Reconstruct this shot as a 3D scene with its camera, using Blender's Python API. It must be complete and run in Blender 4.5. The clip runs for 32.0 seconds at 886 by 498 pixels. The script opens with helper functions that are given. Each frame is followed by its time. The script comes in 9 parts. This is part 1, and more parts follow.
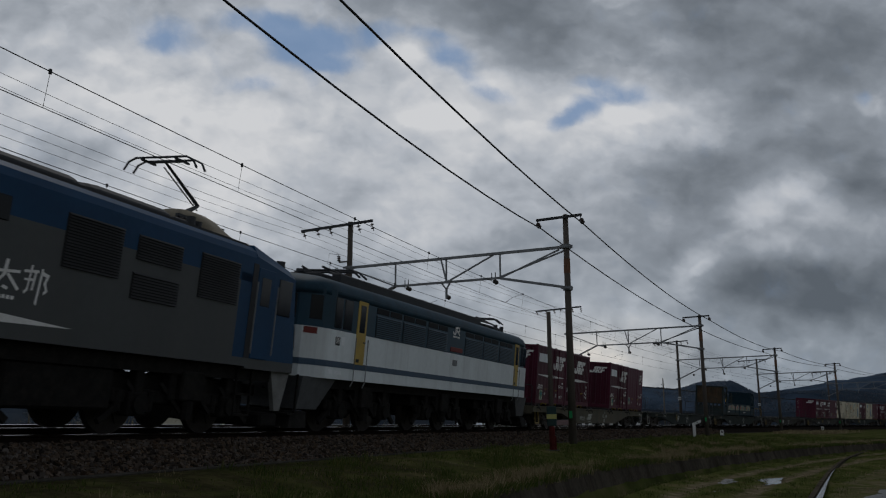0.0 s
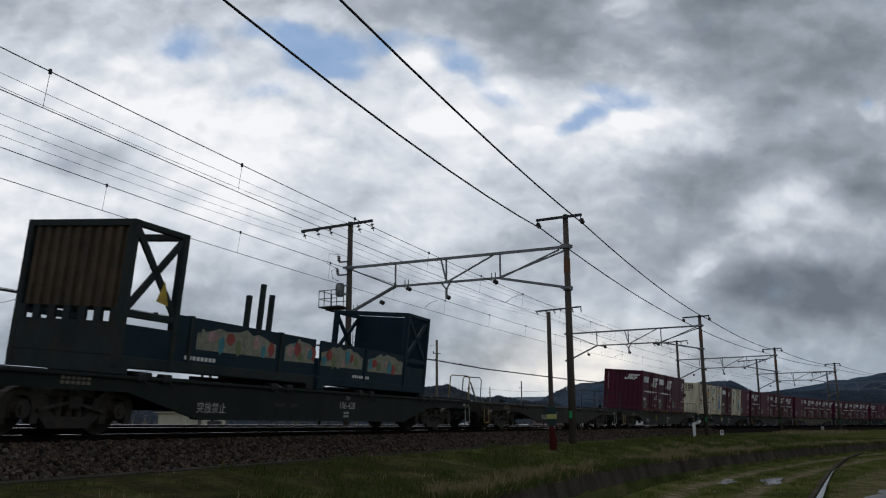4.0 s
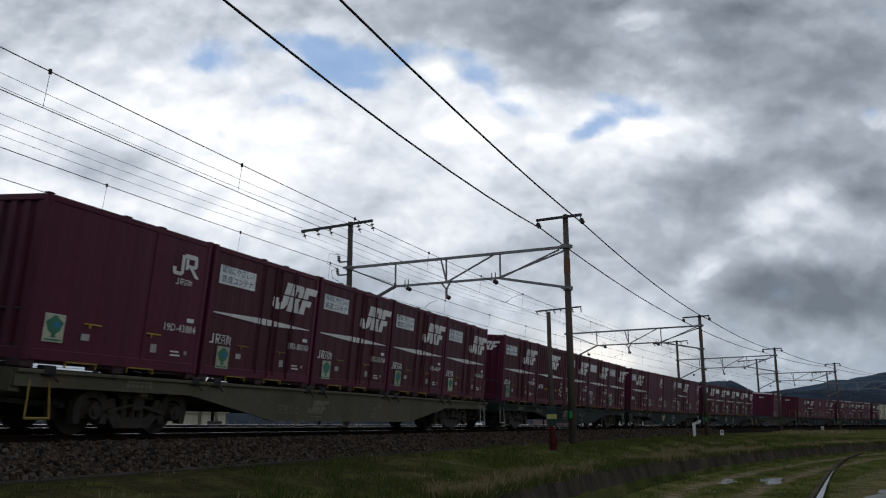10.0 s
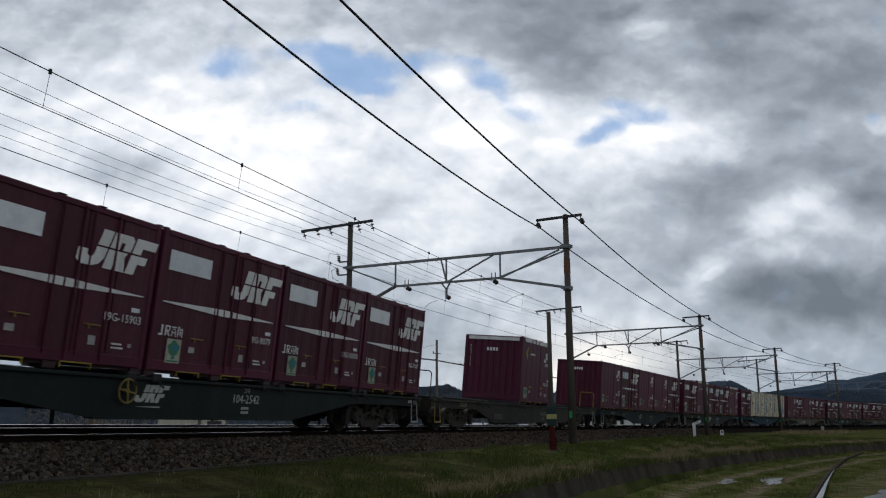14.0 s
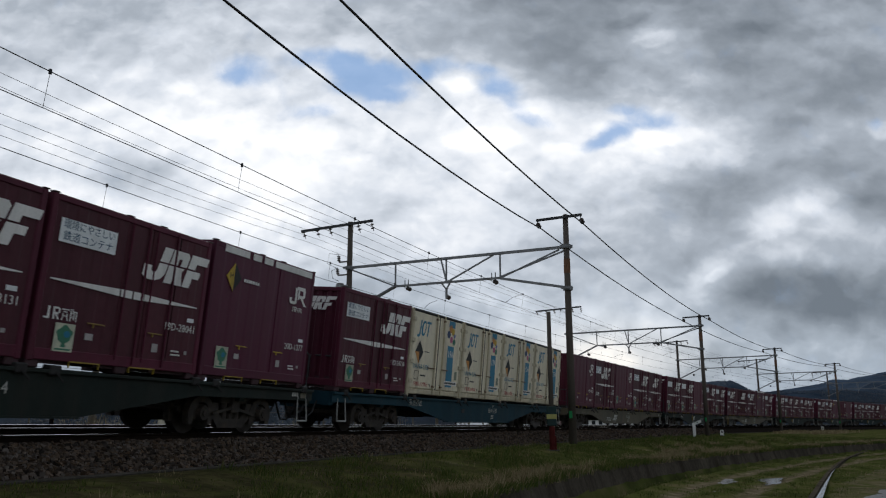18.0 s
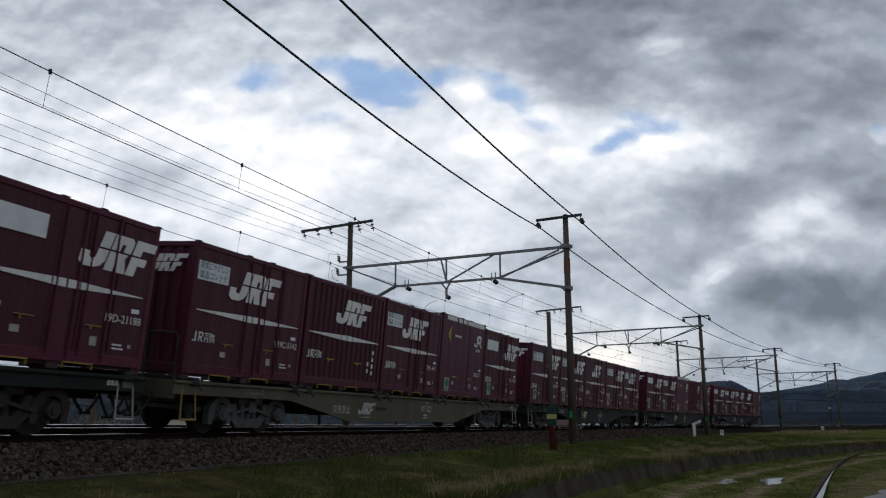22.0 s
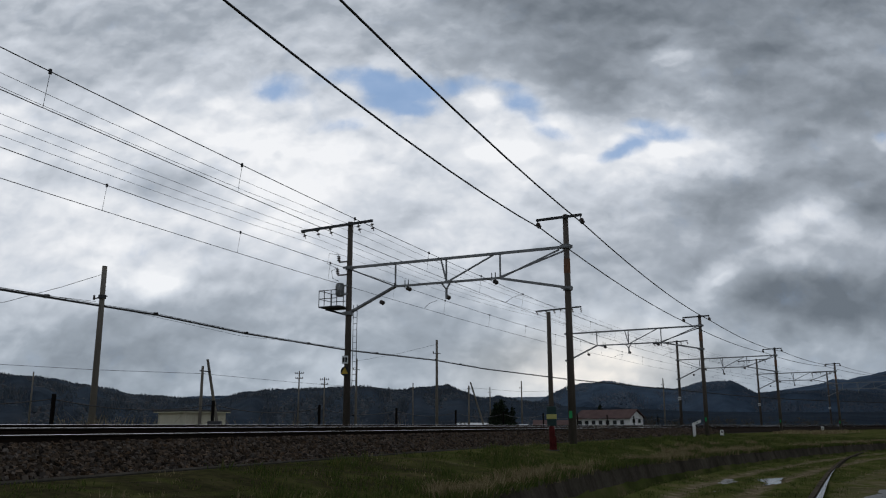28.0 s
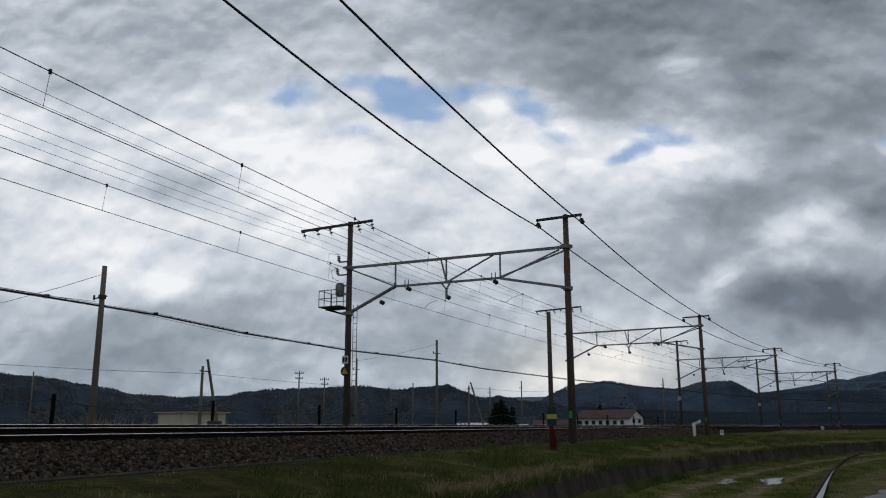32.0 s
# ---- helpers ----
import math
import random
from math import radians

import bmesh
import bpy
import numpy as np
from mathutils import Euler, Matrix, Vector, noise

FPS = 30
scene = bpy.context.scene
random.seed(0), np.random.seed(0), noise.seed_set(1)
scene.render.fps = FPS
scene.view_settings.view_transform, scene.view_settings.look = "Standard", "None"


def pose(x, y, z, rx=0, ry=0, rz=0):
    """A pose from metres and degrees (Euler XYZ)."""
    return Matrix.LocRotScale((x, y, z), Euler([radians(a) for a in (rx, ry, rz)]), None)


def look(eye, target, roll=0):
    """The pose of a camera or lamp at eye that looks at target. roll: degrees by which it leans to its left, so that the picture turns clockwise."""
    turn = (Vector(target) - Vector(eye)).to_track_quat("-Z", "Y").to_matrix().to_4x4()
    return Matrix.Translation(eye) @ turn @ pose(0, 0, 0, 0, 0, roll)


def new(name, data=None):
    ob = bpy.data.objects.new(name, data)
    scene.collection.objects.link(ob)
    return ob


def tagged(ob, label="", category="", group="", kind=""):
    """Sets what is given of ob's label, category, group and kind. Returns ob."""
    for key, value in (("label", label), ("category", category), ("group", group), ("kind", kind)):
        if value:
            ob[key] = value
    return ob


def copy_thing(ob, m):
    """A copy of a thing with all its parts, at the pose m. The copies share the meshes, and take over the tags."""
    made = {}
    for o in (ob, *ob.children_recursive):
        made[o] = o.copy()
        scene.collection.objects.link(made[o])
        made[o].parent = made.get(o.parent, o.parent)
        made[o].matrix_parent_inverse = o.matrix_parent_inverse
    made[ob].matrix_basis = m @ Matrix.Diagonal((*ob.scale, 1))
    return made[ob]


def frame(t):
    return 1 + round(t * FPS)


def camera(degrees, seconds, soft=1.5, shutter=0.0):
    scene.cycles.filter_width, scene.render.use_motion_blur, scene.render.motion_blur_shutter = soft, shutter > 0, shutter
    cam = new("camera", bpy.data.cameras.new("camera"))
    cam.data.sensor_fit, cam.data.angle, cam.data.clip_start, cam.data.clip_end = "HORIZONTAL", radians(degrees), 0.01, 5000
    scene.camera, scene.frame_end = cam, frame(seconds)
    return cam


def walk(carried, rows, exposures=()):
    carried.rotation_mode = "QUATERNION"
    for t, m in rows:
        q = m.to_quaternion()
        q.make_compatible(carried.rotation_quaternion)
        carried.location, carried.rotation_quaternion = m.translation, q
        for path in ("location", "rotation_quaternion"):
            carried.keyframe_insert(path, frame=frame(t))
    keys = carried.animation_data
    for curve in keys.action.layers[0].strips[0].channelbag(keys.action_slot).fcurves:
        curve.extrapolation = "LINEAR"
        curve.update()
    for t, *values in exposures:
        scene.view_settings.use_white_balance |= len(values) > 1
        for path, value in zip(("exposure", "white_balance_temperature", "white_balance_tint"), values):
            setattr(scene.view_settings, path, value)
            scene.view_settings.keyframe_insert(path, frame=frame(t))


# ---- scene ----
# The eye stands 6 cm above the near rail head, beside a curved double-track line.
EYE = Vector((0.0, 0.0, 0.059))
cam = camera(56.67, 32.0, soft=1.15, shutter=0.06)
CAM_POSE = pose(*EYE, 90 + 12.176, 0, 0) @ pose(0, 0, 0, 0, 0, -0.15)
walk(cam, [(0.0, CAM_POSE), (32.0, CAM_POSE)],
     exposures=[(0.0, -0.63), (0.5, -0.47), (1.0, -0.31), (2.0, -0.15), (3.2, -0.1), (4.2, -0.05), (6.0, 0.0), (7.0, 0.13), (16.0, 0.13), (24.5, 0.13), (26.5, 0.0), (28.0, -0.09), (32.0, -0.09)])

# ---------------------------------------------------------------- world and sun
SUN_EL, SUN_AZ = 54.0, -8.0
world = bpy.data.worlds.new("world")
scene.world = world
world.use_nodes = True
wt = world.node_tree
wt.nodes.clear()
w_out = wt.nodes.new("ShaderNodeOutputWorld")
w_bg = wt.nodes.new("ShaderNodeBackground")
w_sky = wt.nodes.new("ShaderNodeTexSky")
w_sky.sky_type = "NISHITA"
w_sky.sun_disc = False
w_sky.sun_elevation = radians(SUN_EL)
w_sky.sun_rotation = radians(SUN_AZ)
w_bg2 = wt.nodes.new("ShaderNodeBackground")
w_co = wt.nodes.new("ShaderNodeTexCoord")
w_no = wt.nodes.new("ShaderNodeTexNoise")
w_no.inputs["Scale"].default_value = 2.6
w_no.inputs["Detail"].default_value = 6
w_rp = wt.nodes.new("ShaderNodeValToRGB")
w_rp.color_ramp.elements[0].position, w_rp.color_ramp.elements[0].color = 0.3, (0.25, 0.28, 0.32, 1)
w_rp.color_ramp.elements[1].position, w_rp.color_ramp.elements[1].color = 0.7, (0.64, 0.69, 0.76, 1)
w_mix = wt.nodes.new("ShaderNodeMixShader")
w_bg.inputs["Strength"].default_value = 0.1
w_bg2.inputs["Strength"].default_value = 0.72
w_mix.inputs[0].default_value = 0.85
for a, b in ((w_sky.outputs[0], w_bg.inputs[0]), (w_co.outputs["Generated"], w_no.inputs["Vector"]), (w_no.outputs[0], w_rp.inputs[0]),
             (w_rp.outputs[0], w_bg2.inputs[0]), (w_bg.outputs[0], w_mix.inputs[1]), (w_bg2.outputs[0], w_mix.inputs[2]), (w_mix.outputs[0], w_out.inputs[0])):
    wt.links.new(a, b)

sun = new("sun", bpy.data.lights.new("sun", "SUN"))
sun.data.energy, sun.data.angle, sun.data.color = 0.5, radians(14), (1.0, 0.96, 0.9)
az, el = radians(SUN_AZ), radians(SUN_EL)
sun.matrix_world = look((math.sin(az) * math.cos(el) * 50, math.cos(az) * math.cos(el) * 50, math.sin(el) * 50), (0, 0, 0))


# ---------------------------------------------------------------- materials
def mat(name, col, rough=0.6, metal=0.0, var=0.15, scale=3.0, bump=0.0, bscale=40.0, dirt=None, dirt_amount=0.3, rand=0.0, streak=False, spec=0.4):
    m = bpy.data.materials.new(name)
    m.use_nodes = True
    nt = m.node_tree
    bsdf = nt.nodes["Principled BSDF"]
    bsdf.inputs["Roughness"].default_value = rough
    bsdf.inputs["Metallic"].default_value = metal
    bsdf.inputs["Specular IOR Level"].default_value = spec
    co = nt.nodes.new("ShaderNodeTexCoord")
    src = co.outputs["Object"]
    if streak:
        mp = nt.nodes.new("ShaderNodeMapping")
        mp.inputs["Scale"].default_value = (1.0, 1.0, 0.12)
        nt.links.new(src, mp.inputs[0])
        src = mp.outputs[0]
    n1 = nt.nodes.new("ShaderNodeTexNoise")
    n1.inputs["Scale"].default_value, n1.inputs["Detail"].default_value = scale, 5
    nt.links.new(src, n1.inputs["Vector"])
    n2 = nt.nodes.new("ShaderNodeTexNoise")
    n2.inputs["Scale"].default_value, n2.inputs["Detail"].default_value = scale * 9, 3
    nt.links.new(co.outputs["Object"], n2.inputs["Vector"])
    add = nt.nodes.new("ShaderNodeMath")
    add.operation = "MULTIPLY_ADD"
    nt.links.new(n2.outputs[0], add.inputs[0])
    add.inputs[1].default_value = 0.5
    nt.links.new(n1.outputs[0], add.inputs[2])
    rp = nt.nodes.new("ShaderNodeValToRGB")
    e = rp.color_ramp.elements
    e[0].position, e[0].color = 0.5, (*[c * (1 - var) for c in col], 1)
    e[1].position, e[1].color = 1.0, (*[min(1, c * (1 + var)) for c in col], 1)
    nt.links.new(add.outputs[0], rp.inputs[0])
    out = rp.outputs[0]
    if dirt:
        n3 = nt.nodes.new("ShaderNodeTexNoise")
        n3.inputs["Scale"].default_value, n3.inputs["Detail"].default_value, n3.inputs["Roughness"].default_value = scale * 1.7, 8, 0.7
        nt.links.new(src, n3.inputs["Vector"])
        mr = nt.nodes.new("ShaderNodeMapRange")
        mr.inputs["From Min"].default_value, mr.inputs["From Max"].default_value = 0.48, 0.72
        mr.inputs["To Max"].default_value = dirt_amount
        nt.links.new(n3.outputs[0], mr.inputs[0])
        mx = nt.nodes.new("ShaderNodeMix")
        mx.data_type = "RGBA"
        nt.links.new(mr.outputs[0], mx.inputs[0])
        nt.links.new(out, mx.inputs[6])
        mx.inputs[7].default_value = (*dirt, 1)
        out = mx.outputs[2]
    if rand:
        oi = nt.nodes.new("ShaderNodeObjectInfo")
        mr = nt.nodes.new("ShaderNodeMapRange")
        mr.inputs["To Min"].default_value, mr.inputs["To Max"].default_value = 1 - rand, 1 + rand
        nt.links.new(oi.outputs["Random"], mr.inputs[0])
        hs = nt.nodes.new("ShaderNodeHueSaturation")
        nt.links.new(mr.outputs[0], hs.inputs["Value"])
        nt.links.new(out, hs.inputs["Color"])
        out = hs.outputs[0]
    nt.links.new(out, bsdf.inputs["Base Color"])
    if bump:
        n4 = nt.nodes.new("ShaderNodeTexNoise")
        n4.inputs["Scale"].default_value, n4.inputs["Detail"].default_value = bscale, 4
        nt.links.new(co.outputs["Object"], n4.inputs["Vector"])
        bp = nt.nodes.new("ShaderNodeBump")
        bp.inputs["Strength"].default_value = bump
        bp.inputs["Distance"].default_value = 0.02
        nt.links.new(n4.outputs[0], bp.inputs["Height"])
        nt.links.new(bp.outputs[0], bsdf.inputs["Normal"])
    return m


RUST = (0.10, 0.045, 0.02)
M_MAROON = mat("maroon_paint", (0.098, 0.019, 0.037), 0.45, var=0.18, scale=0.8, dirt=(0.04, 0.018, 0.02), dirt_amount=0.5, rand=0.16, streak=True, bump=0.08, bscale=12, spec=0.16)
M_MAGENTA = mat("fresh_maroon_paint", (0.092, 0.016, 0.038), 0.45, var=0.12, scale=0.8, dirt=(0.08, 0.03, 0.04), dirt_amount=0.35, rand=0.08, streak=True, bump=0.05, bscale=12, spec=0.2)
M_DOOR = mat("weathered_door_paint", (0.083, 0.023, 0.033), 0.5, var=0.2, scale=0.9, dirt=(0.055, 0.033, 0.034), dirt_amount=0.5, rand=0.14, streak=True, bump=0.06, bscale=12, spec=0.16)
M_ROOFM = mat("dull_roof_paint", (0.05, 0.022, 0.026), 0.7, var=0.2, scale=1.2)
M_WHITE = mat("white_marking", (0.80, 0.78, 0.75), 0.6, var=0.12, scale=3, dirt=(0.42, 0.37, 0.35), dirt_amount=0.45, streak=True)
M_PANEL = mat("grey_white_panel", (0.80, 0.82, 0.83), 0.6, var=0.1, scale=3, dirt=(0.45, 0.45, 0.43), dirt_amount=0.35, rand=0.08)
M_CREAM = mat("cream_white_paint", (0.76, 0.69, 0.52), 0.5, var=0.14, scale=1.2, dirt=(0.26, 0.18, 0.10), dirt_amount=0.6, streak=True, rand=0.06, bump=0.04, bscale=15)
M_CREAM_FRAME = mat("weathered_cream_steel", (0.58, 0.51, 0.36), 0.6, var=0.2, scale=2, dirt=RUST, dirt_amount=0.5, streak=True)
M_JOTBLUE = mat("sky_blue_marking", (0.02, 0.19, 0.31), 0.5, var=0.1, scale=2)
M_NAVYMARK = mat("navy_marking", (0.02, 0.045, 0.12), 0.5, var=0.1)
M_BLACK = mat("black_paint", (0.012, 0.012, 0.013), 0.6)
M_YELLOW = mat("yellow_paint", (0.50, 0.33, 0.035), 0.55, var=0.2, scale=4, dirt=(0.12, 0.08, 0.03), dirt_amount=0.5)
M_ORANGE = mat("orange_marking", (0.55, 0.24, 0.05), 0.55)
M_REDMARK = mat("red_marking", (0.42, 0.03, 0.03), 0.55)
M_GREENMARK = mat("green_marking", (0.045, 0.19, 0.115), 0.55)
M_PINK = mat("pink_marking", (0.55, 0.12, 0.25), 0.55)
M_WAGON_OLIVE = mat("weathered_olive_steel", (0.098, 0.088, 0.062), 0.6, var=0.25, scale=0.9, dirt=(0.13, 0.098, 0.06), dirt_amount=0.65, streak=True, bump=0.15, bscale=25, spec=0.15)
M_WAGON_DARK = mat("sooty_brown_steel", (0.034, 0.031, 0.025), 0.65, var=0.25, scale=0.9, dirt=(0.055, 0.043, 0.029), dirt_amount=0.6, streak=True, bump=0.15, bscale=25, spec=0.15)
M_WAGON_GREEN = mat("dark_green_steel", (0.013, 0.020, 0.017), 0.6, var=0.25, scale=0.9, dirt=(0.030, 0.027, 0.021), dirt_amount=0.6, streak=True, bump=0.12, bscale=25, spec=0.15)
M_WAGON_BLUE = mat("teal_blue_steel", (0.009, 0.040, 0.056), 0.65, var=0.2, scale=0.9, dirt=(0.04, 0.05, 0.05), dirt_amount=0.55, streak=True, bump=0.12, bscale=25, spec=0.15)
M_WAGON_TEAL = mat("faded_teal_steel", (0.011, 0.024, 0.025), 0.7, var=0.2, scale=0.9, dirt=(0.06, 0.055, 0.045), dirt_amount=0.6, streak=True, bump=0.12, bscale=25, spec=0.15)
M_BOGIE = mat("grimy_bogie_steel", (0.030, 0.024, 0.019), 0.75, var=0.4, scale=5, dirt=(0.085, 0.058, 0.034), dirt_amount=0.6, bump=0.25, bscale=30)
M_BOGIE_GREY = mat("grey_bogie_paint", (0.078, 0.080, 0.076), 0.7, var=0.25, scale=5, dirt=(0.036, 0.028, 0.02), dirt_amount=0.6, bump=0.25, bscale=30)
M_WHEEL = mat("wheel_steel", (0.035, 0.028, 0.023), 0.6, 0.4, var=0.3, scale=6)
M_HOSE = mat("black_rubber", (0.015, 0.015, 0.015), 0.8)
M_RAIL = mat("rail_steel", (0.018, 0.013, 0.010), 0.9, 0.0, spec=0.0, var=0.3, scale=4)
M_RAILHEAD = mat("polished_rail_head", (0.50, 0.48, 0.48), 0.2, 1.0, var=0.1, scale=5)
M_SLEEPER = mat("sleeper_concrete", (0.09, 0.08, 0.068), 0.85, spec=0.05, var=0.2, scale=6, bump=0.2)
M_STONE = mat("brown_grey_ballast", (0.069, 0.054, 0.043), 0.9, spec=0.0, var=0.35, scale=7, bump=0.3, bscale=60, rand=0.7)
M_CONCRETE = mat("stained_concrete", (0.055, 0.05, 0.043), 0.9, spec=0.0, var=0.25, scale=1.5, dirt=(0.022, 0.022, 0.016), dirt_amount=0.7, streak=True, bump=0.25, bscale=30)
M_DITCH = mat("mossy_stained_concrete", (0.068, 0.058, 0.046), 0.95, spec=0.0, var=0.45, scale=1.3, dirt=(0.024, 0.022, 0.014), dirt_amount=0.8, streak=True, bump=0.4, bscale=24)
M_POLE = mat("weathered_pole_concrete", (0.095, 0.08, 0.068), 0.85, spec=0.1, var=0.25, scale=2.0, dirt=(0.06, 0.05, 0.042), dirt_amount=0.6, streak=True, bump=0.15, bscale=40)
M_POLE_GREY = mat("pale_pole_concrete", (0.165, 0.148, 0.125), 0.85, spec=0.1, var=0.25, scale=2.0, dirt=(0.09, 0.078, 0.064), dirt_amount=0.6, streak=True, bump=0.15, bscale=40)
M_STEEL = mat("galvanised_steel", (0.22, 0.225, 0.23), 0.5, 0.6, var=0.2, scale=3, dirt=(0.09, 0.07, 0.06), dirt_amount=0.5)
M_DARKSTEEL = mat("dark_steel", (0.045, 0.046, 0.05), 0.6, 0.3, var=0.2, scale=4)
M_WIRE = mat("dark_wire", (0.03, 0.03, 0.032), 0.5, 0.4)
M_INSUL = mat("brown_porcelain", (0.06, 0.045, 0.04), 0.3)
M_WOOD = mat("dark_creosoted_wood", (0.012, 0.010, 0.009), 0.95, spec=0.0, var=0.3, scale=4, streak=True, bump=0.2)


# ---------------------------------------------------------------- mesh helper
class Shape:
    def __init__(self):
        self.v, self.f = [], []

    def add(self, vs, fs):
        n = len(self.v)
        self.v += [tuple(v) for v in vs]
        self.f += [tuple(i + n for i in f) for f in fs]
        return self

    def box(self, x0, x1, y0, y1, z0, z1, c=0.0):
        if c <= 0:
            vs = [(x, y, z) for x in (x0, x1) for y in (y0, y1) for z in (z0, z1)]
            return self.add(vs, [(0, 1, 3, 2), (4, 6, 7, 5), (0, 4, 5, 1), (2, 3, 7, 6), (0, 2, 6, 4), (1, 5, 7, 3)])
        c = min(c, (x1 - x0) * 0.45, (y1 - y0) * 0.45, (z1 - z0) * 0.45)
        vs, idx = [], {}
        for i, x in enumerate((x0, x1)):
            for j, y in enumerate((y0, y1)):
                for k, z in enumerate((z0, z1)):
                    sx, sy, sz = (c if i == 0 else -c), (c if j == 0 else -c), (c if k == 0 else -c)
                    idx[i, j, k] = len(vs)
                    vs += [(x, y + sy, z + sz), (x + sx, y, z + sz), (x + sx, y + sy, z)]
        q = lambda i, j, k, a: idx[i, j, k] + a
        fs = []
        for i in (0, 1):
            a = [q(i, 0, 0, 0), q(i, 0, 1, 0), q(i, 1, 1, 0), q(i, 1, 0, 0)]
            fs.append(tuple(a if i == 0 else a[::-1]))
            a = [q(0, i, 0, 1), q(1, i, 0, 1), q(1, i, 1, 1), q(0, i, 1, 1)]
            fs.append(tuple(a if i == 0 else a[::-1]))
            a = [q(0, 0, i, 2), q(0, 1, i, 2), q(1, 1, i, 2), q(1, 0, i, 2)]
            fs.append(tuple(a if i == 0 else a[::-1]))
        for i in (0, 1):
            for j in (0, 1):
                fs.append((q(i, j, 0, 0), q(i, j, 0, 1), q(i, j, 1, 1), q(i, j, 1, 0)))
                fs.append((q(i, 0, j, 0), q(i, 0, j, 2), q(i, 1, j, 2), q(i, 1, j, 0)))
                fs.append((q(0, i, j, 1), q(0, i, j, 2), q(1, i, j, 2), q(1, i, j, 1)))
                for k in (0, 1):
                    fs.append((q(i, j, k, 0), q(i, j, k, 1), q(i, j, k, 2)))
        return self.add(vs, fs)

    def cyl(self, p0, p1, r0, r1=None, n=10, caps=True):
        r1 = r0 if r1 is None else r1
        p0, p1 = Vector(p0), Vector(p1)
        d = (p1 - p0).normalized()
        a = d.orthogonal().normalized()
        b = d.cross(a)
        vs = []
        for i in range(n):
            t = 2 * math.pi * i / n
            e = a * math.cos(t) + b * math.sin(t)
            vs += [p0 + e * r0, p1 + e * r1]
        fs = [(2 * i, 2 * ((i + 1) % n), 2 * ((i + 1) % n) + 1, 2 * i + 1) for i in range(n)]
        if caps:
            fs += [tuple(2 * i for i in range(n))[::-1], tuple(2 * i + 1 for i in range(n))]
        return self.add(vs, fs)

    def tube(self, pts, r, n=6):
        pts = [Vector(p) for p in pts]
        vs, fs = [], []
        for i, p in enumerate(pts):
            d = (pts[min(i + 1, len(pts) - 1)] - pts[max(i - 1, 0)]).normalized()
            a = d.cross(Vector((0, 0, 1)))
            a = a.normalized() if a.length > 1e-3 else Vector((1, 0, 0))
            b = a.cross(d)
            vs += [p + (a * math.cos(2 * math.pi * k / n) + b * math.sin(2 * math.pi * k / n)) * r for k in range(n)]
        for i in range(len(pts) - 1):
            for k in range(n):
                k2 = (k + 1) % n
                fs.append((i * n + k, i * n + k2, (i + 1) * n + k2, (i + 1) * n + k))
        fs += [tuple(range(n))[::-1], tuple((len(pts) - 1) * n + k for k in range(n))]
        return self.add(vs, fs)

    def bar(self, p0, p1, w, h):
        """A square bar from p0 to p1."""
        p0, p1 = Vector(p0), Vector(p1)
        d = (p1 - p0).normalized()
        a = d.cross(Vector((0, 0, 1)))
        a = a.normalized() if a.length > 1e-3 else Vector((0, 1, 0))
        b = a.cross(d).normalized()
        vs = [p + a * (w / 2 * i) + b * (h / 2 * j) for p in (p0, p1) for i, j in ((-1, -1), (1, -1), (1, 1), (-1, 1))]
        return self.add(vs, [(0, 1, 2, 3), (7, 6, 5, 4), (0, 4, 5, 1), (1, 5, 6, 2), (2, 6, 7, 3), (3, 7, 4, 0)])

    def plate(self, poly, y0, y1):
        """A plate in the xz plane from y0 to y1."""
        n = len(poly)
        vs = [(x, y0, z) for x, z in poly] + [(x, y1, z) for x, z in poly]
        fs = [tuple(range(n)), tuple(range(2 * n - 1, n - 1, -1))]
        fs += [(i, i + n, (i + 1) % n + n, (i + 1) % n) for i in range(n)]
        return self.add(vs, fs)

    def loft(self, rings, caps=True):
        n = len(rings[0])
        vs = [v for r in rings for v in r]
        fs = []
        for i in range(len(rings) - 1):
            for k in range(n):
                k2 = (k + 1) % n
                fs.append((i * n + k, (i + 1) * n + k, (i + 1) * n + k2, i * n + k2))
        if caps:
            fs += [tuple(range(n)), tuple((len(rings) - 1) * n + k for k in range(n))[::-1]]
        return self.add(vs, fs)

    def mesh(self, name, material, smooth=False):
        me = bpy.data.meshes.new(name)
        me.from_pydata(self.v, [], self.f)
        bm = bmesh.new()
        bm.from_mesh(me)
        bmesh.ops.recalc_face_normals(bm, faces=bm.faces)
        bm.to_mesh(me)
        bm.free()
        if smooth:
            me.shade_smooth()
        me.materials.append(material)
        return me


def part(name, shape, material, parent, label="", smooth=False):
    me = shape if isinstance(shape, bpy.types.Mesh) else shape.mesh(name, material, smooth)
    ob = new(name, me)
    if parent:
        ob.parent = parent
    return tagged(ob, label)


def thing(name, label, category, group="", kind="", m=None):
    ob = tagged(new(name), label, category, group, kind)
    if m is not None:
        ob.matrix_basis = m
    return ob


TEXTS = {}


def text_mesh(body, size, material):
    key = (body, size, material.name)
    if key not in TEXTS:
        cu = bpy.data.curves.new("text", "FONT")
        cu.body, cu.size, cu.align_x, cu.align_y, cu.resolution_u, cu.extrude = body, size, "CENTER", "CENTER", 2, 0.001
        tmp = bpy.data.objects.new("text", cu)
        me = bpy.data.meshes.new_from_object(tmp)
        bpy.data.objects.remove(tmp)
        me.materials.clear()
        me.materials.append(material)
        TEXTS[key] = me
    return TEXTS[key]


